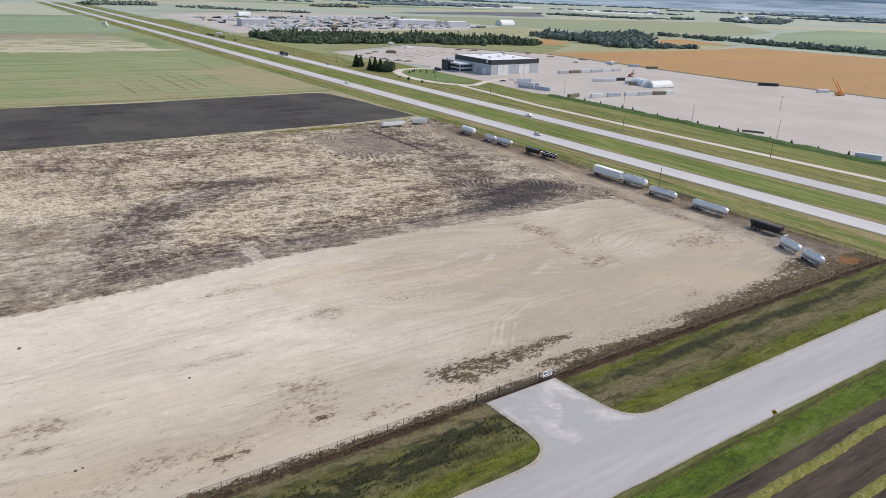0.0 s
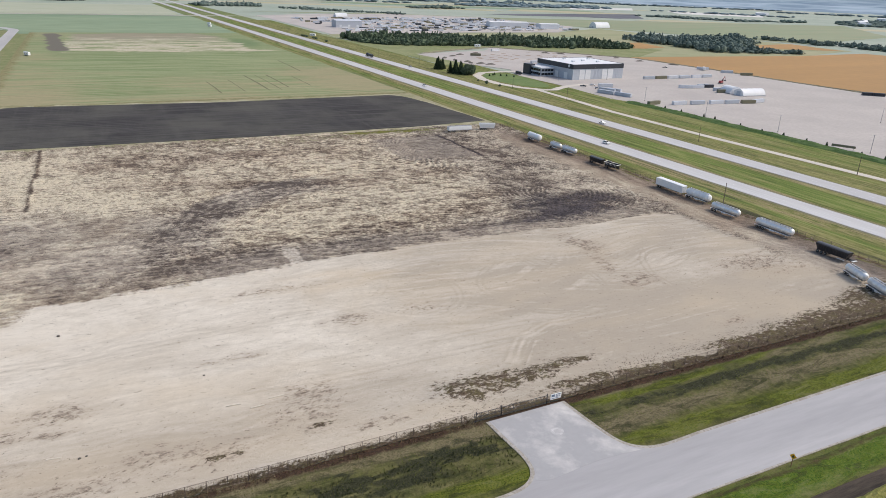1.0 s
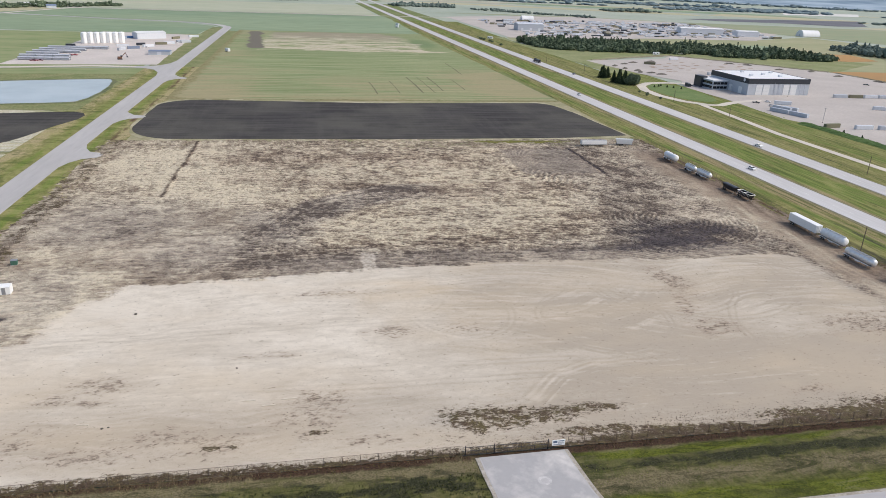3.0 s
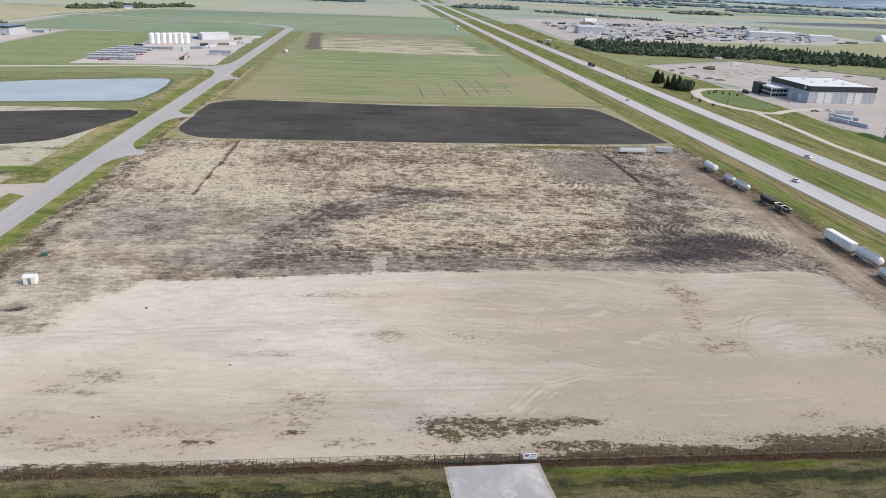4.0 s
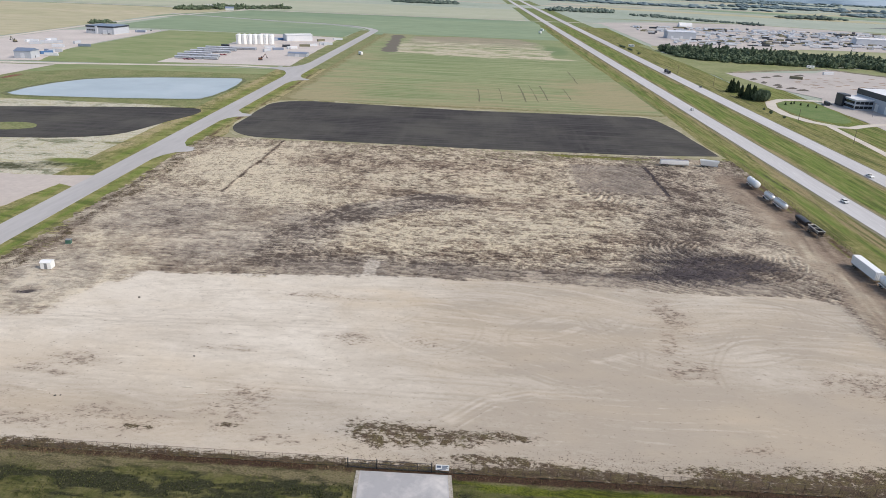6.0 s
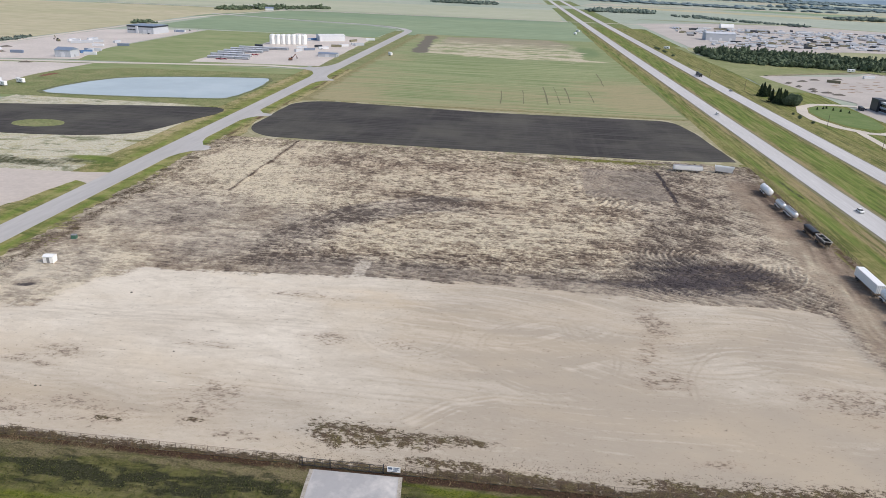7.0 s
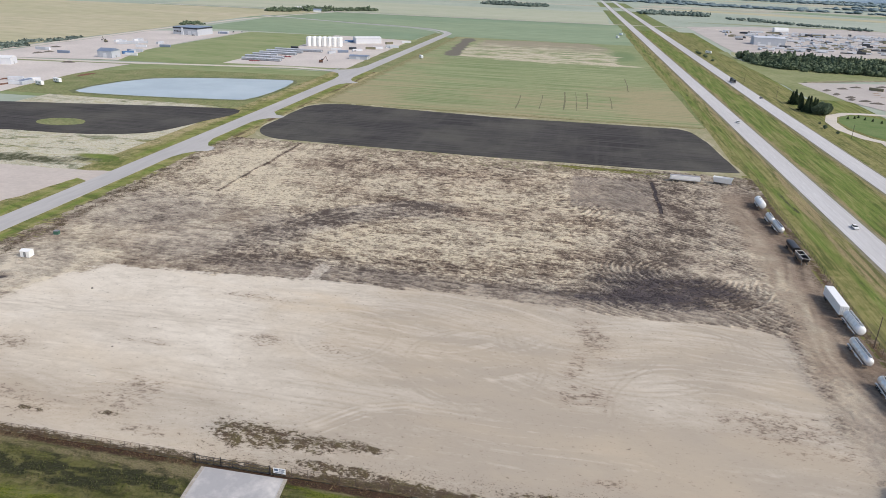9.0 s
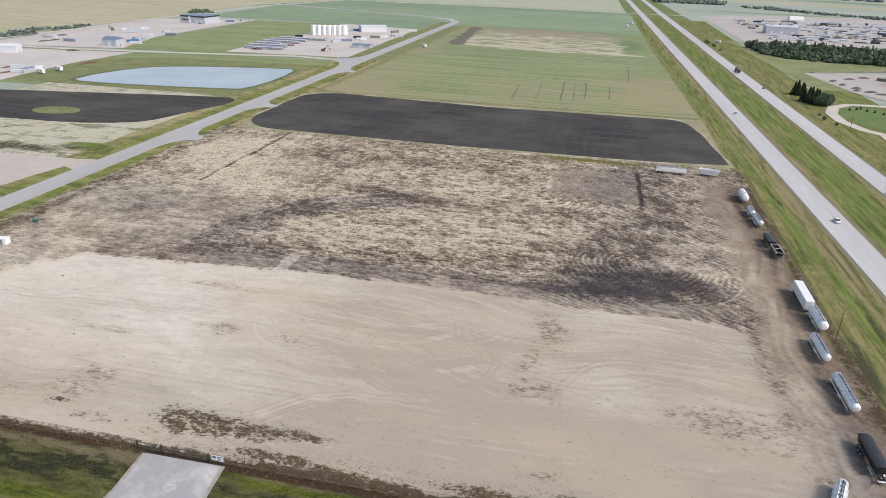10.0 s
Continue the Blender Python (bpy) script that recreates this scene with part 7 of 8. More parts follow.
WHITE_C = container("dull white steel container in a gravel yard", PALE_PANEL)
GREY_C = container("grey steel container in a gravel yard", PANEL)
TAN_C = container("olive-brown steel container in a gravel yard", OLIVE)
BLUE_C = container("blue steel container in a gravel yard", BLUE)
DARK_C = container("dark steel load in a gravel yard", NAVY, 9.0)
put(WHITE_C, 313.0, 293.5, -3)
put(GREY_C, 329.0, 291.5, -5)
put(TAN_C, 401.0, 334.0, -12)
put(BLUE_C, -421.0, 584.0, 60)
put(DARK_C, 412.0, 361.5, -8)
for src, x, y, a in ((WHITE_C, 346.0, 289.5, -5), (GREY_C, 360.0, 287.5, -5), (TAN_C, 374.0, 284.5, -10), (WHITE_C, 386.0, 285.5, 5), (GREY_C, 397, 421.5, -2),
                     (TAN_C, 411, 420.5, -2), (WHITE_C, 425, 420, -2), (GREY_C, 439, 419.5, -2), (WHITE_C, 455, 420, 2), (GREY_C, 470, 421, 4), (WHITE_C, 387, 363.5, -20),
                     (WHITE_C, 398, 361, -10), (GREY_C, 409, 365.5, 0), (WHITE_C, 536, 240, -18), (GREY_C, 524, 446, -30), (WHITE_C, 520, 476, -40), (TAN_C, 528, 424, -20),
                     (GREY_C, 406, 343, -14), (DARK_C, 530.5, 284, -40), (DARK_C, 524, 290, -30), (WHITE_C, 318, 386, -20), (GREY_C, 306, 360, -66),
                     (WHITE_C, 292, 80, -66), (GREY_C, 298, 66, -66), (TAN_C, 293.5, 299, 10), (DARK_C, 288, 478, 80), (GREY_C, 360, 560, 10), (TAN_C, 330, 640, -30), (WHITE_C, 385, 690, 12)):
    copy_thing(src, pose(x, y, 0, 0, 0, a))
rng = random.Random(5)
BLUE_GREY_C = container("slate-blue steel container in the depot yard", BLUE_ROOF)
put(BLUE_GREY_C, -222, 700, 30)


RACK_ROOF = paint("rack_sheet", (0.52, 0.54, 0.59), 0.5, 0.3, scale=0.4)


def storage_rack():
    """A long low open-sided rack under a shallow arched sheet roof."""
    t = thing("storage_rack", "long low grey storage rack with a sheet roof", "rack", "depot racks")
    bm = bmesh.new()
    n = 8
    rows = [[bm.verts.new((x, -3.2 * math.cos(math.pi * i / n), 2.2 + 0.5 * math.sin(math.pi * i / n))) for i in range(n + 1)] for x in (-6.9, 6.9)]
    rows += [[bm.verts.new(v.co - Vector((0, 0, 0.12))) for v in r] for r in rows]
    for p, q in ((0, 1), (3, 2), (2, 0), (1, 3)):
        for i in range(n):
            bm.faces.new((rows[p][i], rows[p][i + 1], rows[q][i + 1], rows[q][i]))
    part("roof", bm, RACK_ROOF, t, "dull blue-grey sheet-metal roof")
    part("back_panel", box(-6.8, 6.8, 2.7, 2.85, 0.3, 2.1), PANEL, t)
    part("load", box(-6.5, 6.5, -2.7, 2.5, 0.35, 1.75, bevel=0.1), PANEL, t, "grey stacked load")
    for x in (-6.7, 0, 6.7):
        for y in (-2.9, 2.9):
            part("post", box(x - 0.1, x + 0.1, y - 0.1, y + 0.1, 0, 2.25), STEEL, t)
    part("base", box(-6.8, 6.8, -2.8, 2.8, 0.0, 0.3), NAVY, t)
    return t


RACK = put(storage_rack(), -289, 594, 2)
for x0, y0, count in ((-275, 594.5, 2), (-295, 615, 3), (-295.5, 634, 2), (-296, 652, 3), (-296, 671, 3), (-294, 690, 4)):
    for i in range(count):
        copy_thing(RACK, pose(x0 + i * 14.2, y0 + i * 0.5, 0, 0, 0, 2 + rng.uniform(-1, 1)))
for src, x, y, a in ((DARK_C, -286, 711, 0), (GREY_C, -230, 684, 70), (WHITE_C, -236, 716, 20), (DARK_C, -222, 736, 30), (WHITE_C, -211, 720, 40), (TAN_C, -203, 748, 20), (WHITE_C, -196, 757, 35), (GREY_C, -257, 803, 20),
                     (BLUE_C, -252, 815, 25), (GREY_C, -186, 779, 40), (GREY_C, -181, 776, 40), (WHITE_C, -182, 846, 30), (TAN_C, -199, 820, 60)):
    copy_thing(src, pose(x, y, 0, 0, 0, a))
for i in range(22):  # the contractors' yards further west
    zone = rng.choice(((-470, -405, 560, 680), (-500, -440, 640, 700), (-395, -350, 372, 400), (-520, -470, 545, 575), (-450, -430, 830, 870)))
    src = rng.choice((WHITE_C, GREY_C, GREY_C, WHITE_C, BLUE_GREY_C))
    copy_thing(src, pose(rng.uniform(zone[0], zone[1]), rng.uniform(zone[2], zone[3]), 0, 0, 0, rng.choice((0, 8, 12, 90, 60))))
bm = bmesh.new()  # rows of equipment in the far yard, too many and too far to tell apart
for i in range(620):
    row = rng.randrange(13)
    x = rng.uniform(300, 800)
    y = 1018 + row * 30 + (x - 330) * 0.12 + rng.uniform(-4, 4)
    if y > 1480 or (x < 372 and 1100 < y < 1140):
        continue
    length, h = rng.choice((6, 9, 12, 12, 16)), rng.uniform(1.2, 3.4)
    w = rng.uniform(2.0, 3.0)
    if rng.random() < 0.25:
        length, w = w, length
    k = rng.choice((0, 0, 0, 1, 1, 2, 3))
    add_box(bm, x, x + length, y, y + w, 0.0 if k > 1 else 0.5, h, 0, k)
    if k < 2:
        add_box(bm, x + 0.6, x + length * 0.9, y + 0.3, y + w - 0.3, 0.0, 0.5, 0, 3)
tagged(link_mesh("parked_equipment", bm, (PALE_PANEL, PANEL, OLIVE, NAVY)), "rows of pale and dark trailers and loads in a far gravel yard", "equipment", kind="stuff")
gable_shed("far_plant", "long blue-grey plant building in a far yard", 336, 1120, 46, 26, 11, 2, PANEL, PALE_PANEL, 0, 3)
gable_shed("far_plant", "long white plant building in a far yard", 672, 1140, 80, 22, 10, 1.5, PALE_PANEL, ROOF_WHITE, -8, 4)
gable_shed("far_plant", "pale plant building in a far yard", 745, 1108, 40, 22, 9, 1.5, PALE_PANEL, ROOF_WHITE, -8, 2)


def tent(x, y, length, width, turn, label):
    t = thing("fabric_shelter", label, "shelter", m=pose(x, y, 0, 0, 0, turn))
    bm = bmesh.new()
    n, k = 12, 8
    rows = []
    for j in range(k + 1):
        xx = -length / 2 + length * j / k
        sag = 0.0 if j % 2 == 0 else 0.12
        rows.append([bm.verts.new((xx, -width / 2 * math.cos(math.pi * i / n), (width * 0.48 - sag) * math.sin(math.pi * i / n))) for i in range(n + 1)])
    for a, b in zip(rows, rows[1:]):
        for i in range(n):
            bm.faces.new((a[i], a[i + 1], b[i + 1], b[i]))
    bm.faces.new(rows[0])
    bm.faces.new(rows[-1][::-1])
    part("cover", bm, ROOF_WHITE, t)
    part("end_door", box(-length / 2 - 0.12, -length / 2 - 0.02, -2.2, 2.2, 0, 3.6), PANEL, t)
    for sy in (-1, 1):
        part("footing", box(-length / 2, length / 2, sy * width / 2 - 0.3, sy * width / 2 + 0.3, 0, 0.5), STEEL, t)


tent(412.5, 317.5, 23, 11.5, -6, "white arched fabric shelter in the gravel yard")
tent(407, 332, 14, 12, 80, "white arched fabric shelter beside another")
tent(905, 1150, 36, 24, 0, "white domed shelter in a far yard")
tent(430, 1440, 26, 18, 0, "white domed shelter in a far yard")


def crane():
    t = thing("lift_machine", "orange lift with two raised booms", "machine", m=pose(530, 222, 0, 0, 0, 160))
    bm = box(-4, 4, -1.6, 1.6, 0.9, 2.4, bevel=0.15)
    add_box(bm, -1.5, 1.5, -1.4, 1.4, 2.4, 3.6, 0.15)
    part("chassis", bm, ORANGE, t)
    for i, y in enumerate((-2.2, 2.2)):
        part("boom", tube((-1, y * 0.5, 3.0), (9.5, y, 14.5), 0.5, 0.3, n=6), ORANGE, t)
    for x in (-3, -1, 1, 3):
        for sy in (-1, 1):
            w = wheel(t, sy * 1.6, 0)
            w.matrix_basis = pose(x, sy * 1.6, 0.55, 0, 0, 90)


crane()


def excavator(x, y, turn, paint_m, label):
    t = thing("excavator", label, "machine", m=pose(x, y, 0, 0, 0, turn))
    for sy in (-1, 1):
        part("track", box(-2.2, 2.2, sy * 1.2 - 0.3, sy * 1.2 + 0.3, 0, 0.9, bevel=0.25), BLACK, t)
    part("cab_body", box(-1.8, 2.0, -1.3, 1.3, 0.95, 2.6, bevel=0.12), paint_m, t)
    part("cab", box(0.6, 2.0, -1.2, -0.1, 2.55, 3.7, bevel=0.1), GLASS, t)
    part("boom", tube((1.8, 0.2, 2.2), (5.2, 0.2, 6.2), 0.35, 0.28, n=6), paint_m, t)
    part("stick", tube((5.2, 0.2, 6.2), (6.6, 0.2, 2.8), 0.25, 0.2, n=6), paint_m, t)
    part("bucket", box(6.0, 7.2, -0.4, 0.8, 1.8, 2.9, bevel=0.1), BLACK, t)


excavator(447, 381, 10, RED, "red excavator parked in the gravel yard")
excavator(-214, 605, 20, RUST, "small rusty machine in the depot yard")
excavator(-506, 668, 160, OLIVE, "brown excavator in the contractor's yard")


def heap(name, label, mat, length, width, height, seed):
    bm = bmesh.new()
    rows = []
    for i in range(9):
        u = -1 + i / 4
        row = []
        for j in range(7):
            v = -1 + j / 3
            f = max(0.0, 1 - u * u) * max(0.0, 1 - v * v)
            row.append(bm.verts.new((u * length / 2, v * width / 2 * (1 + 0.2 * noise.noise(Vector((i, j, seed)))), height * f * (1 + 0.6 * noise.noise(Vector((i * 0.7, j * 0.7, seed)))) - 0.05)))
        rows.append(row)
    for p, q in zip(rows, rows[1:]):
        for j in range(6):
            bm.faces.new((p[j], q[j], q[j + 1], p[j + 1]))
    return tagged(link_mesh(name, bm, mat), label, "pile", "piles in the gravel yards")


BROWN_DIRT = surf("brown_dirt", (0.3, 0.21, 0.14), (0.4, 0.31, 0.22), 0.5, (0.1, 0.07, 0.05), 1.5, k=0.6, bumped=0.8, dist=0.2)
BROWN_HEAP = put(heap("earth_pile", "low brown pile of earth on the gravel yard", BROWN_DIRT, 8, 3.0, 0.4, 1), 330, 600, 5)
DARK_HEAP = put(heap("earth_pile", "dark heap of spoil at the yard edge", DARK_DIRT, 12, 5, 1.3, 2), 283, 600, 60)
rng = random.Random(8)
for r in range(7):
    for i in range(9):
        if rng.random() < 0.62:
            copy_thing(BROWN_HEAP, pose(318 + i * 14 + r * 3 + rng.uniform(-4, 4), 580 + r * 14 + rng.uniform(-3, 3), 0, 0, 0, rng.uniform(-8, 12)))
for x, y, a in ((281, 622, 50), (290, 585, 40), (296, 566, 10), (287, 572, 60), (300, 640, 20), (317, 655, 15), (345, 668, 12), (302, 556, 0), (440, 660, -40), (455, 648, -40), (500, 596, 20), (470, 610, 10), (520, 520, -60), (505, 560, 0)):
    copy_thing(DARK_HEAP, pose(x, y, 0, 0, 0, a))


RUST_HEAP = put(heap("earth_pile", "long low rust-brown pile in a gravel yard", RUST, 22, 4, 0.9, 3), -387, 377, 78)
copy_thing(RUST_HEAP, pose(-365, 440, 0, 0, 0, 84))
copy_thing(RUST_HEAP, pose(-404, 400, 0, 0, 0, 70))
for x, y, a in ((-500, 548, 70), (-497, 560, 70), (-428, 500, 20), (-520, 600, 40)):
    copy_thing(DARK_HEAP, pose(x, y, 0, 0, 0, a))
for x, y, a in ((-478, 659, 30), (-471, 668, 30), (-465, 678, 30), (-473, 672, 30)):
    copy_thing(GREY_C, pose(x, y, 0, 0, 0, a))


# ---- vehicles ----
def car(label, body, length=4.6, pickup=False):
    t = thing("pickup_truck" if pickup else "car", label, "vehicle")
    h = length / 2
    prof = [(-h, 0.45), (-h, 0.85), (-h + 0.25, 0.95), (h - 0.2, 1.0), (h, 0.8), (h, 0.45)]
    bm = bmesh.new()
    L = [bm.verts.new((-0.88, y, z)) for y, z in prof]
    R = [bm.verts.new((0.88, y, z)) for y, z in prof]
    bm.faces.new(L)
    bm.faces.new(R[::-1])
    for i in range(len(prof)):
        j = (i + 1) % len(prof)
        bm.faces.new((L[i], R[i], R[j], L[j]))
    bmesh.ops.recalc_face_normals(bm, faces=bm.faces)
    part("body", bm, body, t)
    c0, c1 = (-h + 1.3, h - (2.2 if pickup else 0.5))
    bm = bmesh.new()
    a = [bm.verts.new(p) for p in ((-0.82, c0, 0.97), (0.82, c0, 0.97), (0.82, c1, 0.97), (-0.82, c1, 0.97), (-0.66, c0 + 0.7, 1.48), (0.66, c0 + 0.7, 1.48), (0.66, c1 - 0.5, 1.48), (-0.66, c1 - 0.5, 1.48))]
    for i, q in enumerate(((0, 1, 5, 4), (1, 2, 6, 5), (2, 3, 7, 6), (3, 0, 4, 7))):
        bm.faces.new([a[j] for j in q])
    part("windows", bm, GLASS, t)
    part("cab_roof", box(-0.67, 0.67, c0 + 0.68, c1 - 0.48, 1.47, 1.53, bevel=0.02), body, t)
    for y in (-h + 0.85, h - 0.85):
        for sx in (-1, 1):
            w = wheel(t, sx * 0.8, y, 0.34)
            w.scale = (0.7, 0.65, 0.65)
    for sx in (-0.6, 0.6):
        part("headlight", box(sx - 0.18, sx + 0.18, -h - 0.03, -h, 0.62, 0.78), CHROME, t)
    return t


WHITE_CAR = put(car("white car on the highway", WHITE), 170.2, 198.3, 1.5, 0.16)
put(car("white pickup on the far carriageway", WHITE, 5.4, True), 205.9, 247, 181, 0.16)
put(car("white car far along the highway", WHITE), 164.7, 421.8, 1.5, 0.16)
put(car("grey car on the far carriageway", STEEL), 206.0, 545, 181, 0.16)
LONG_C = put(container("long blue-grey van body on the gravel yard", PANEL, 14.6, "van_body", "van body"), 292.6, 353.2, -71)
for x, y, a in ((297.6, 338.4, -74), (301.5, 363, -71)):
    copy_thing(LONG_C, pose(x, y, 0, 0, 0, a))
RED_PICKUP = put(car("red pickup parked by the depot racks", RED, 5.6, True), -281, 584, 80)
for x, y, a in ((-276, 585.5, 95), (-264, 630, 80), (-260, 631, 92), (-268, 628, 85)):
    copy_thing(RED_PICKUP, pose(x, y, 0.02, 0, 0, a))
DARK_CAR = put(car("dark pickup parked in a yard", NAVY, 5.4, True), 486, 497, 40)
for x, y, a in ((303, 378, 60), (299, 392, 60), (300, 484, 80), (290.5, 480, 80), (312, 396, 60), (-430, 868, 20), (-440, 862, 20), (-448, 856, 15), (-462, 790, 5), (-470, 788, 5), (-196, 760, 30), (-190, 772, 30), (-180, 782, 30), (-212, 716, 40)):
    c = copy_thing(DARK_CAR if int(x + y) % 3 else WHITE_CAR, pose(x, y, 0.02, 0, 0, a))
    tagged(c, "parked car or pickup in a gravel yard")


def semi():
    t = thing("tanker_truck", "dark tractor with a black tank trailer on the highway", "truck", m=pose(199.6, 640, 0.16, 0, 0, 181.5))
    part("tank", tube((0, -4, 2.3), (0, 8, 2.3), 1.15, n=16), BLACK, t)
    part("cab", box(-1.2, 1.2, -8.2, -5.4, 0.9, 3.7, bevel=0.15), NAVY, t)
    part("bonnet", box(-0.9, 0.9, -10.2, -8.2, 0.9, 2.2, bevel=0.15), NAVY, t)
    part("windscreen", box(-1.05, 1.05, -8.26, -8.2, 2.4, 3.3), GLASS, t)
    part("frame", box(-0.5, 0.5, -10, 8, 0.7, 0.95), BLACK, t)
    axles(t, [6.8, 5.5, -5.2, -6.5, -9.2])


semi()


def camper(x, y, turn, label):
    t = thing("camper_trailer", label, "trailer", m=pose(x, y, 0, 0, 0, turn))
    part("box_body", box(-1.25, 1.25, -4, 4, 0.6, 3.6, bevel=0.25), WHITE, t)
    part("drawbar", box(-0.1, 0.1, -5.4, -4, 0.5, 0.65), STEEL, t)
    for i, yy in enumerate((-2, 1.5)):
        part("window", box(-1.29, -1.24, yy, yy + 1.2, 1.9, 2.7), GLASS, t)
    axles(t, [0.3, 1.2], 1.1)


camper(-126, 688, 30, "white camper trailer parked on field grass")
camper(218, 922, 60, "white camper trailer beside the far verge")
camper(-361, 380, 70, "white utility trailer in a gravel yard")
camper(-358, 396, 70, "white utility trailer in a gravel yard")
camper(388, 742, 80, "white trailer at the edge of a gravel yard")
camper(516, 470, -40, "white camper trailer at the yard edge")
camper(112, 1160, 30, "white trailer at a far field edge")
camper(104, 1100, 20, "white trailer at a far field edge")


# ---- poles ----
WOOD = surf("pole_wood", (0.13, 0.1, 0.08), (0.18, 0.14, 0.11), 0.5, small=3.0)


def pole(x, y, h, lamp=False, arm=False):
    t = thing("lamp_post" if lamp else "utility_pole", "slim grey lamp post in a gravel yard" if lamp else "weathered wooden utility pole", "pole", "yard lamp posts" if lamp else "utility poles", m=pose(x, y, 0))
    part("shaft", tube((0, 0, -0.3), (0, 0, h), 0.16 if not lamp else 0.12, 0.11, n=8), STEEL if lamp else WOOD, t)
    if lamp:
        part("lamp_head", box(-0.9, 0.9, -0.2, 0.2, h - 0.1, h + 0.1, bevel=0.05), STEEL, t)
        part("footing", tube((0, 0, 0), (0, 0, 0.7), 0.35, n=8), GRAVEL, t)
    if arm:
        part("crossarm", box(-1.1, 1.1, -0.07, 0.07, h - 0.9, h - 0.7), WOOD, t)


pole(140.2, 88.5, 10.0)
for x, y in ((226.3, 187.4), (245, 105), (238, 330), (231, 395), (222, 560), (210, 640)):
    pole(x, y, 9.0, arm=False)
for x, y in ((298, 194), (298.3, 134.5), (400, 196), (298.6, 314.6), (293.5, 248.6), (548, 212), (300, 430), (350, 425)):
    pole(x, y, 10.0, lamp=True)


def billboard():
    t = thing("long_board", "long low grey board on short legs", "barrier", m=pose(294, 147.5, 0, 0, 0, -61))
    part("panel", box(-6, 6, -0.1, 0.1, 0.9, 2.2, bevel=0.03), OLIVE, t)
    for x in (-5, 0, 5):
        part("leg", box(x - 0.1, x + 0.1, -0.1, 0.1, -0.2, 0.9), STEEL, t)


billboard()
# ---- trees, hedges and woods ----
def leafy(name, c1, c2):
    m, n, l, b = nodes_of(name)
    g = n.new("ShaderNodeNewGeometry")
    f = g.outputs["Random Per Island"]
    col = mix(n, l, f, c1, c2)
    big = ramp(n, l, noise_node(n, l, g.outputs["Position"], 0.06, 3, 0.5), 0.4, 0.6)
    l.new(mix(n, l, times(n, l, big, 0.5), col, tuple(v * 0.55 for v in c1)), b.inputs["Base Color"])
    b.inputs["Roughness"].default_value, b.inputs["Specular IOR Level"].default_value = 0.9, 0.04
    return m


LEAF = leafy("broad_leaf", (0.11, 0.148, 0.095), (0.165, 0.205, 0.13))
NEEDLE = leafy("spruce_needle", (0.04, 0.06, 0.034), (0.09, 0.12, 0.065))
# The leaf of distant trees again, with the air's haze put into its colour.
FAR_LEAF = leafy("far_haze_leaf", (0.125, 0.165, 0.145), (0.19, 0.23, 0.195))
HAZE_LEAF = leafy("haze_leaf", (0.17, 0.225, 0.24), (0.22, 0.28, 0.3))
BARK = surf("bark", (0.09, 0.07, 0.055), (0.13, 0.1, 0.08), 2.0)


def clump_card(bm, c, size, rng):
    """One spray of leaves: a bent quad turned at random."""
    u = Vector((rng.gauss(0, 1), rng.gauss(0, 1), rng.gauss(0, 0.6))).normalized()
    w = u.cross(Vector((rng.gauss(0, 1), rng.gauss(0, 1), rng.gauss(0, 1)))).normalized()
    k = u.cross(w) * size * 0.35
    a = [c + u * size, c + w * size * 0.8 + k, c - u * size, c - w * size * 0.8 + k]
    bm.faces.new([bm.verts.new(p) for p in a])


def unit_ball():
    bm = bmesh.new()
    bmesh.ops.create_icosphere(bm, subdivisions=2, radius=1.0)
    out = [v.co.copy() for v in bm.verts], [[v.index for v in f.verts] for f in bm.faces]
    bm.free()
    return out


BALL_V, BALL_F = unit_ball()


def core(bm, x, y, z0, h, r, rng, spruce=False):
    """The dense inside of a crown: a lumpy, uneven body."""
    off = rng.uniform(0, 90)
    vs = []
    for c in BALL_V:
        lump = 1 + 0.45 * noise.noise(c * 1.6 + Vector((off, 0, 0))) + 0.25 * noise.noise(c * 3.7 + Vector((0, off, 0)))
        f = 0.5 + 0.5 * c.z
        rad = r * lump * ((1.25 - f) ** 0.9 if spruce else 1.0)
        vs.append(bm.verts.new((x + c.x * rad, y + c.y * rad, z0 + (h - z0) * min(1.02, 0.5 + 0.5 * c.z * (0.85 + 0.25 * lump)))))
    for f in BALL_F:
        bm.faces.new([vs[i] for i in f])


def crown(bm, x, y, h, r, rng, cards, size, spruce=False, base=0.15):
    core(bm, x, y, h * base * 0.5, h * 0.94, r * (0.68 if not spruce else 0.6), rng, spruce)
    for _ in range(cards):
        if spruce:
            f = rng.random() ** 1.5
            z = h * (0.05 + 0.95 * f)
            a = rng.uniform(0, 6.283)
            rad = r * (1 - f) * rng.uniform(0.6, 1.1) * (1 + 0.25 * math.sin(9 * f + 2 * a + x)) + 0.12
            p = Vector((x + rad * math.cos(a), y + rad * math.sin(a), z - rad * 0.25))
        else:
            a, q = rng.uniform(0, 6.283), rng.uniform(-0.9, 1)
            s = (1 - q * q) ** 0.5 * rng.uniform(0.75, 1.1)
            lump = 1 + 0.3 * math.sin(3 * a + x) * math.cos(3 * q + y)
            p = Vector((x + r * s * math.cos(a) * lump, y + r * s * math.sin(a) * lump, h * (base + (1 - base) * (0.5 + 0.5 * q * rng.uniform(0.85, 1.1)))))
        clump_card(bm, p, size * rng.uniform(0.6, 1.3), rng)


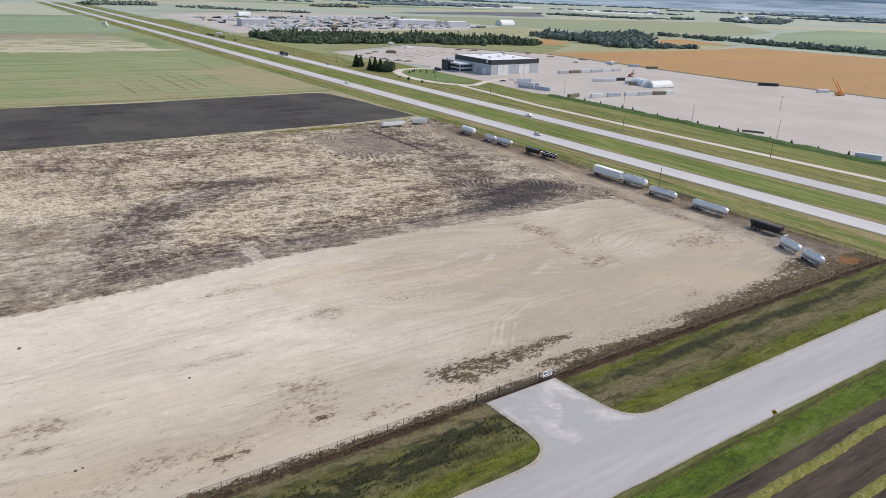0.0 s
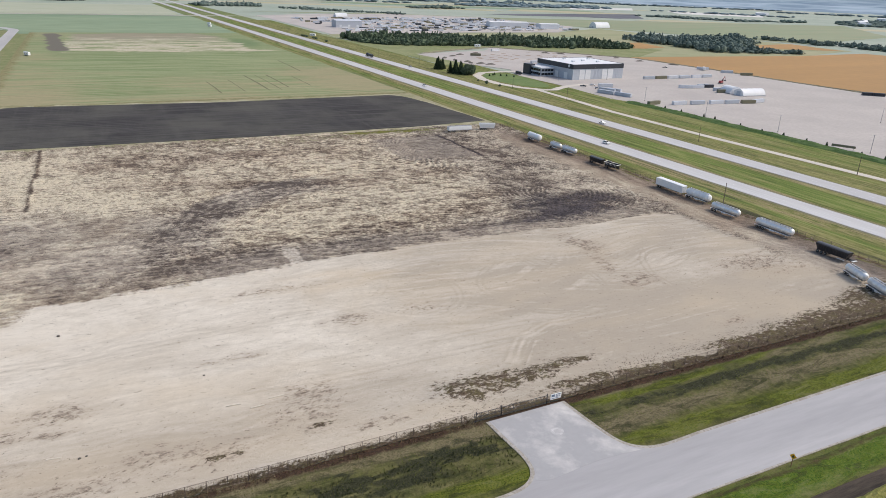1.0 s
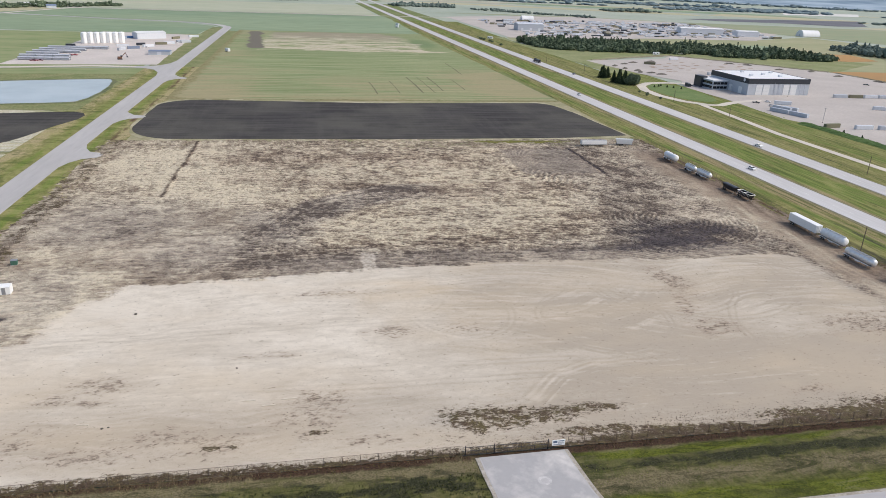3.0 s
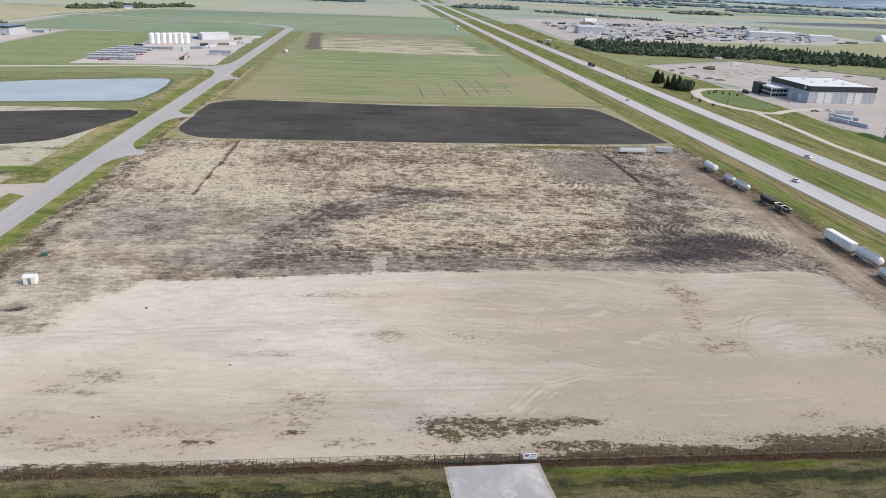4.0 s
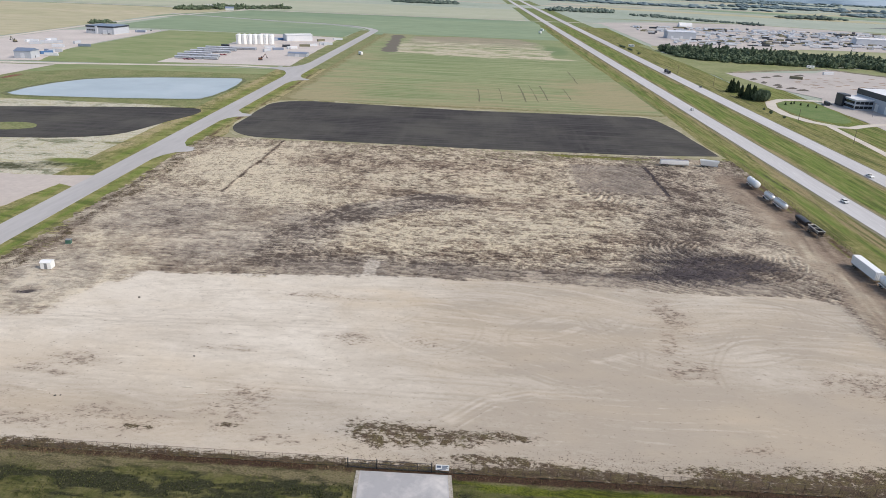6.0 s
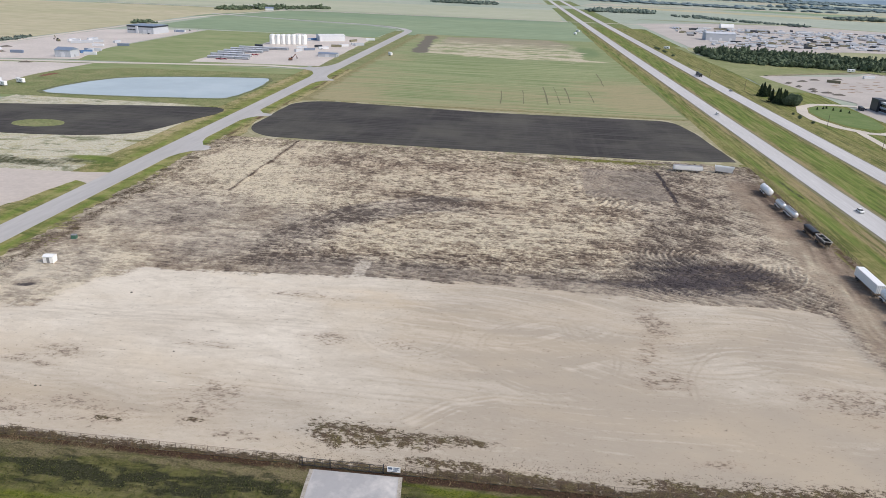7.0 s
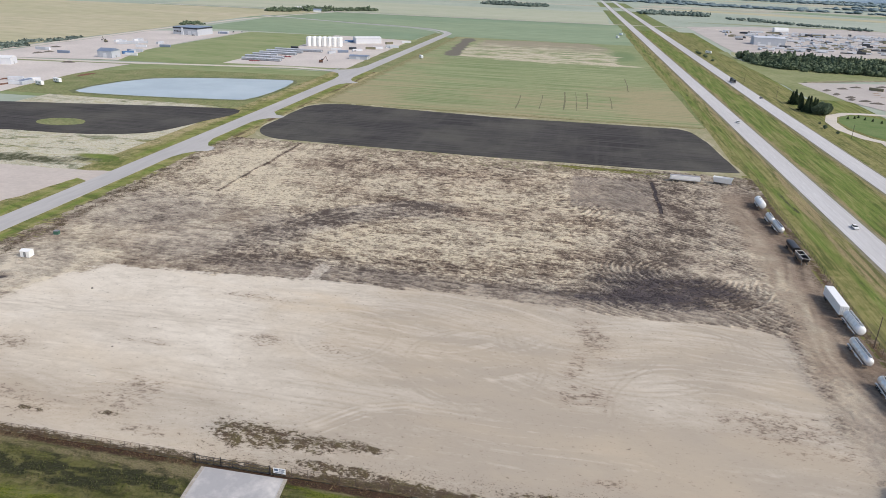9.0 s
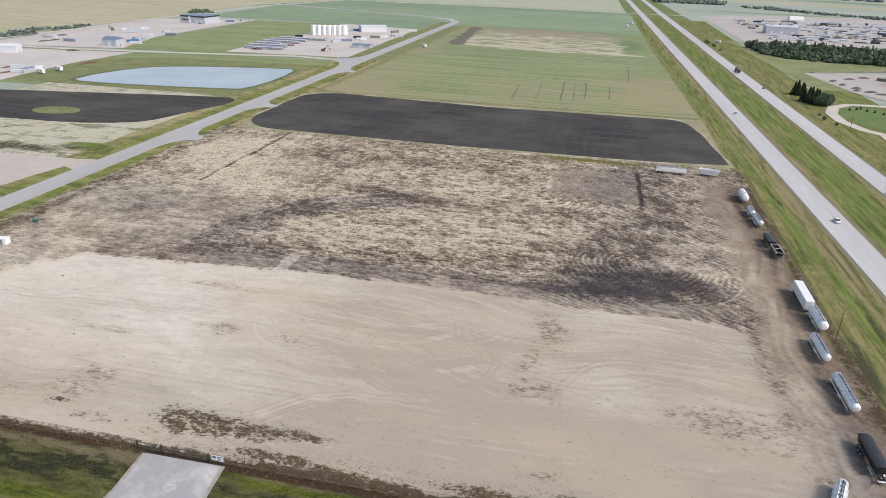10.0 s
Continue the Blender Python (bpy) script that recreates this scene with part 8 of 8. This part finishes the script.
def tree(name, label, x, y, h, r, spruce, seed):
    rng = random.Random(seed)
    t = thing(name, label, "tree", "trees beside the highway", pose(x, y, 0))
    bm = bmesh.new()
    add_tube(bm, (0, 0, -0.2), (0, 0, h * 0.5), 0.22, 0.14, n=7)
    add_tube(bm, (0, 0, h * 0.5), (0, 0, h * 0.92), 0.14, 0.04, n=6)
    for i in range(8):
        z, a = h * rng.uniform(0.25, 0.8), rng.uniform(0, 6.28)
        add_tube(bm, (0, 0, z), (r * 0.6 * math.cos(a), r * 0.6 * math.sin(a), z + (0.2 if spruce else 1.2)), 0.07, 0.02, n=4)
    part("trunk", bm, BARK, t)
    bm = bmesh.new()
    crown(bm, 0, 0, h, r, rng, 900 if h > 4 else 160, 0.46 if h > 4 else 0.26, spruce, 0.12)
    part("crown", bm, NEEDLE if spruce else LEAF, t)
    return t


rng = random.Random(11)
for i, (x, y, h, r) in enumerate(((226, 527, 10.5, 3.0), (229, 530, 11.5, 3.2), (232, 527, 10, 3.0), (228.5, 524, 9, 2.8), (234, 530, 8.5, 2.6),
                                  (226, 498, 10.5, 3.0), (229, 494, 12, 3.4), (232, 498, 11.5, 3.2), (227.5, 490, 9, 3.0), (233, 491, 11.5, 3.2), (236, 495, 10, 3.0), (230, 487, 8.5, 2.8))):
    tree("spruce_tree", "dark spruce in a tight roadside clump", x, y, h, r, True, 20 + i)
for i, (x, y, h, r) in enumerate(((235, 481, 8.0, 3.6), (238.5, 480, 9.0, 4.0), (241, 484, 8.5, 3.6), (237, 486, 9.2, 3.4), (232.5, 482, 6.5, 3.0))):
    tree("broadleaf_tree", "full green broadleaf tree in a roadside clump", x, y, h, r, False, 60 + i)
for i, (x, y) in enumerate(((222.6, 423), (226.4, 407.5), (224, 440), (203, 922), (204, 914), (205, 906), (207, 880), (207.6, 870), (208.5, 826))):
    t = tree("shrub", "low dark green shrub on the verge", x, y, (2.8, 1.7, 1.4)[i] if i < 3 else 2.6, (1.5, 1.1, 0.9)[i] if i < 3 else 2.4, False, 80 + i)
for i in range(14):  # young spruces along the bank
    y = 300 - i * 16.5 + rng.uniform(-4, 4)
    tree("young_spruce", "small young spruce on the yard bank", 290.0 + rng.uniform(-1, 1), y, rng.uniform(1.5, 2.6), rng.uniform(0.5, 0.75), True, 100 + i)
for i, (x, y) in enumerate(((252, 470), (258, 474), (264, 470), (268, 466), (262, 478), (272, 460))):
    tree("young_spruce", "young spruce on the green island", x, y, 2.0, 0.7, True, 130 + i)


def inside(x, y, pts):
    hit = False
    for i, (xa, ya) in enumerate(pts):
        xb, yb = pts[i - 1]
        if (ya > y) != (yb > y) and x < (xb - xa) * (y - ya) / (yb - ya) + xa:
            hit = not hit
    return hit


def woods(label, pts, spacing, h0, h1, mat, seed, cards=34, spruce_part=0.15):
    """Crowns of very uneven height, low and scattered at the rim."""
    rng = random.Random(seed)
    xs, ys = [p[0] for p in pts], [p[1] for p in pts]
    bm = bmesh.new()
    y = min(ys) - spacing
    while y < max(ys) + spacing:
        x = min(xs) - spacing
        while x < max(xs) + spacing:
            px, py = x + rng.uniform(-0.6, 0.6) * spacing, y + rng.uniform(-0.6, 0.6) * spacing
            wob = Vector((noise.noise(Vector((px * 0.025, py * 0.025, seed))), noise.noise(Vector((px * 0.025, py * 0.025, seed + 9))))) * spacing * 2.2
            deep = sum(inside(px + wob.x + ox * spacing * 1.6, py + wob.y + oy * spacing * 1.6, pts) for ox, oy in ((0, 0), (1, 0), (-1, 0), (0, 1), (0, -1)))
            if deep > 1 and rng.random() < 0.25 + 0.16 * deep and noise.noise(Vector((px * 0.03, py * 0.03, seed))) > -0.4:
                h = (h0 + (h1 - h0) * rng.random() ** 1.3) * (0.4 + 0.12 * deep) * (0.9 + 0.5 * noise.noise(Vector((px * 0.02, py * 0.02, seed + 5))))
                spruce = rng.random() < spruce_part * (1.6 if noise.noise(Vector((px * 0.015, py * 0.015, seed + 3))) > 0 else 0.4)
                crown(bm, px, py, h * (1.25 if spruce else 1.0), spacing * rng.uniform(0.5, 0.9) * (0.75 if spruce else 1.0) * (1.25 if spacing > 12 else 1), rng, cards, spacing * 0.22, spruce, 0.03)
            x += spacing
        y += spacing
    return tagged(link_mesh("woods", bm, mat, smooth=cards == 0), label, "woods", kind="stuff")


woods("mixed belt of trees behind the gravel yards", [(246, 890), (250, 830), (270, 790), (320, 768), (440, 758), (510, 720), (570, 700), (610, 705), (640, 745), (560, 795), (500, 832), (420, 872), (330, 905)], 6.0, 5, 11.5, LEAF, 1, 40, 0.3)
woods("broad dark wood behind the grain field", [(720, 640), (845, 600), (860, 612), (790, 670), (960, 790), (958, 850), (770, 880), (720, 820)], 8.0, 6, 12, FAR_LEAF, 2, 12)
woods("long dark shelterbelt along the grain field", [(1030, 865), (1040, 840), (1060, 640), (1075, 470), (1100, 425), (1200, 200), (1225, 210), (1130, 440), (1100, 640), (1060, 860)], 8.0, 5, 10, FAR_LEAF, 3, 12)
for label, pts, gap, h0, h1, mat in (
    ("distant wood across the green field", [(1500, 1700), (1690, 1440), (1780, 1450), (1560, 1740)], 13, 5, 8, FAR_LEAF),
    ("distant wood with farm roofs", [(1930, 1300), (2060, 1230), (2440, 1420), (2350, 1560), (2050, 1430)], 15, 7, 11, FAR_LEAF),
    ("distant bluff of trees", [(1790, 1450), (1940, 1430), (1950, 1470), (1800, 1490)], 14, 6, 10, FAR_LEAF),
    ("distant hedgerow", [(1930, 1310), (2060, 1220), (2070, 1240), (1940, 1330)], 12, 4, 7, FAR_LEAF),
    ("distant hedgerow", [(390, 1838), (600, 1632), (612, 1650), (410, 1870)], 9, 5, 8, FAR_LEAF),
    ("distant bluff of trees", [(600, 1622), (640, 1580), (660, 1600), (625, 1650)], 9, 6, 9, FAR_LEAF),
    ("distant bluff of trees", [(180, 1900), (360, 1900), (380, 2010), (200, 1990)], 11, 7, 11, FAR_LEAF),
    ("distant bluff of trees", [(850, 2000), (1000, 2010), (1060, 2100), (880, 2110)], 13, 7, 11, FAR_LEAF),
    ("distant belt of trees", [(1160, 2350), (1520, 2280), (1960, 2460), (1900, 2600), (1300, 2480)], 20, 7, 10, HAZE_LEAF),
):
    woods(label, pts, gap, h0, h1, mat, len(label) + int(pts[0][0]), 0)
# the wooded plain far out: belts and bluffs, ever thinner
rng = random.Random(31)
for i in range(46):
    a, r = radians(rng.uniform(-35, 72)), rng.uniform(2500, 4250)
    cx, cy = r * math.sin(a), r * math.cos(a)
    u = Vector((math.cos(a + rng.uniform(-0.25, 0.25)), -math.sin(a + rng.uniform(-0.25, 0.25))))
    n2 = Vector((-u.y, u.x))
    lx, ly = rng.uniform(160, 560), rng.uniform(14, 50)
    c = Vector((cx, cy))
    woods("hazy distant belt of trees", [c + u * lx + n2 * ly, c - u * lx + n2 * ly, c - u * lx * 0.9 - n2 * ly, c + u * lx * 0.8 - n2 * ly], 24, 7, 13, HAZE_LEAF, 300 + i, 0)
woods("farmstead shelterbelt", [(-610, 1330), (-575, 1345), (-520, 1400), (-410, 1520), (-440, 1540), (-560, 1420), (-600, 1370)], 9, 6, 11, LEAF, 16, 14)
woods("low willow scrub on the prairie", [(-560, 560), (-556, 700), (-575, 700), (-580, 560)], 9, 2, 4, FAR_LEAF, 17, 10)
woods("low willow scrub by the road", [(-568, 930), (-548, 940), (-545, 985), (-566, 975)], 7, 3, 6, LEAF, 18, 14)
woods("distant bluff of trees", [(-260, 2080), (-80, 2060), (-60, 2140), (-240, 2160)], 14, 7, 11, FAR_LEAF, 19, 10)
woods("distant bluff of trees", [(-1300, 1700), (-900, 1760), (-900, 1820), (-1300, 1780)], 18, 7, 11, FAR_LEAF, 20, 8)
gable_shed("farm_shed", "white farm shed in a shelterbelt", -552, 1412, 34, 16, 5, 2.5, PALE_PANEL, ROOF_WHITE, 35)
gable_shed("farm_house", "white farmhouse among trees", -505, 1372, 16, 12, 4, 3, PALE_PANEL, BLUE_ROOF, 20)
for i, (x, y) in enumerate(((2120, 1400), (2250, 1480), (2430, 1420), (1990, 1300), (2600, 1640), (2330, 1960))):
    gable_shed("farm_shed", "distant white farm shed", x, y, 46, 20, 8, 3, PALE_PANEL, ROOF_WHITE, 20 * i, 2)

# distant wooded skyline, far past everything else
m_, n_, l_, b_ = nodes_of("hazed_skyline")
pos_ = n_.new("ShaderNodeNewGeometry").outputs["Position"]
# blue haze painted on in bands, which also glow faintly
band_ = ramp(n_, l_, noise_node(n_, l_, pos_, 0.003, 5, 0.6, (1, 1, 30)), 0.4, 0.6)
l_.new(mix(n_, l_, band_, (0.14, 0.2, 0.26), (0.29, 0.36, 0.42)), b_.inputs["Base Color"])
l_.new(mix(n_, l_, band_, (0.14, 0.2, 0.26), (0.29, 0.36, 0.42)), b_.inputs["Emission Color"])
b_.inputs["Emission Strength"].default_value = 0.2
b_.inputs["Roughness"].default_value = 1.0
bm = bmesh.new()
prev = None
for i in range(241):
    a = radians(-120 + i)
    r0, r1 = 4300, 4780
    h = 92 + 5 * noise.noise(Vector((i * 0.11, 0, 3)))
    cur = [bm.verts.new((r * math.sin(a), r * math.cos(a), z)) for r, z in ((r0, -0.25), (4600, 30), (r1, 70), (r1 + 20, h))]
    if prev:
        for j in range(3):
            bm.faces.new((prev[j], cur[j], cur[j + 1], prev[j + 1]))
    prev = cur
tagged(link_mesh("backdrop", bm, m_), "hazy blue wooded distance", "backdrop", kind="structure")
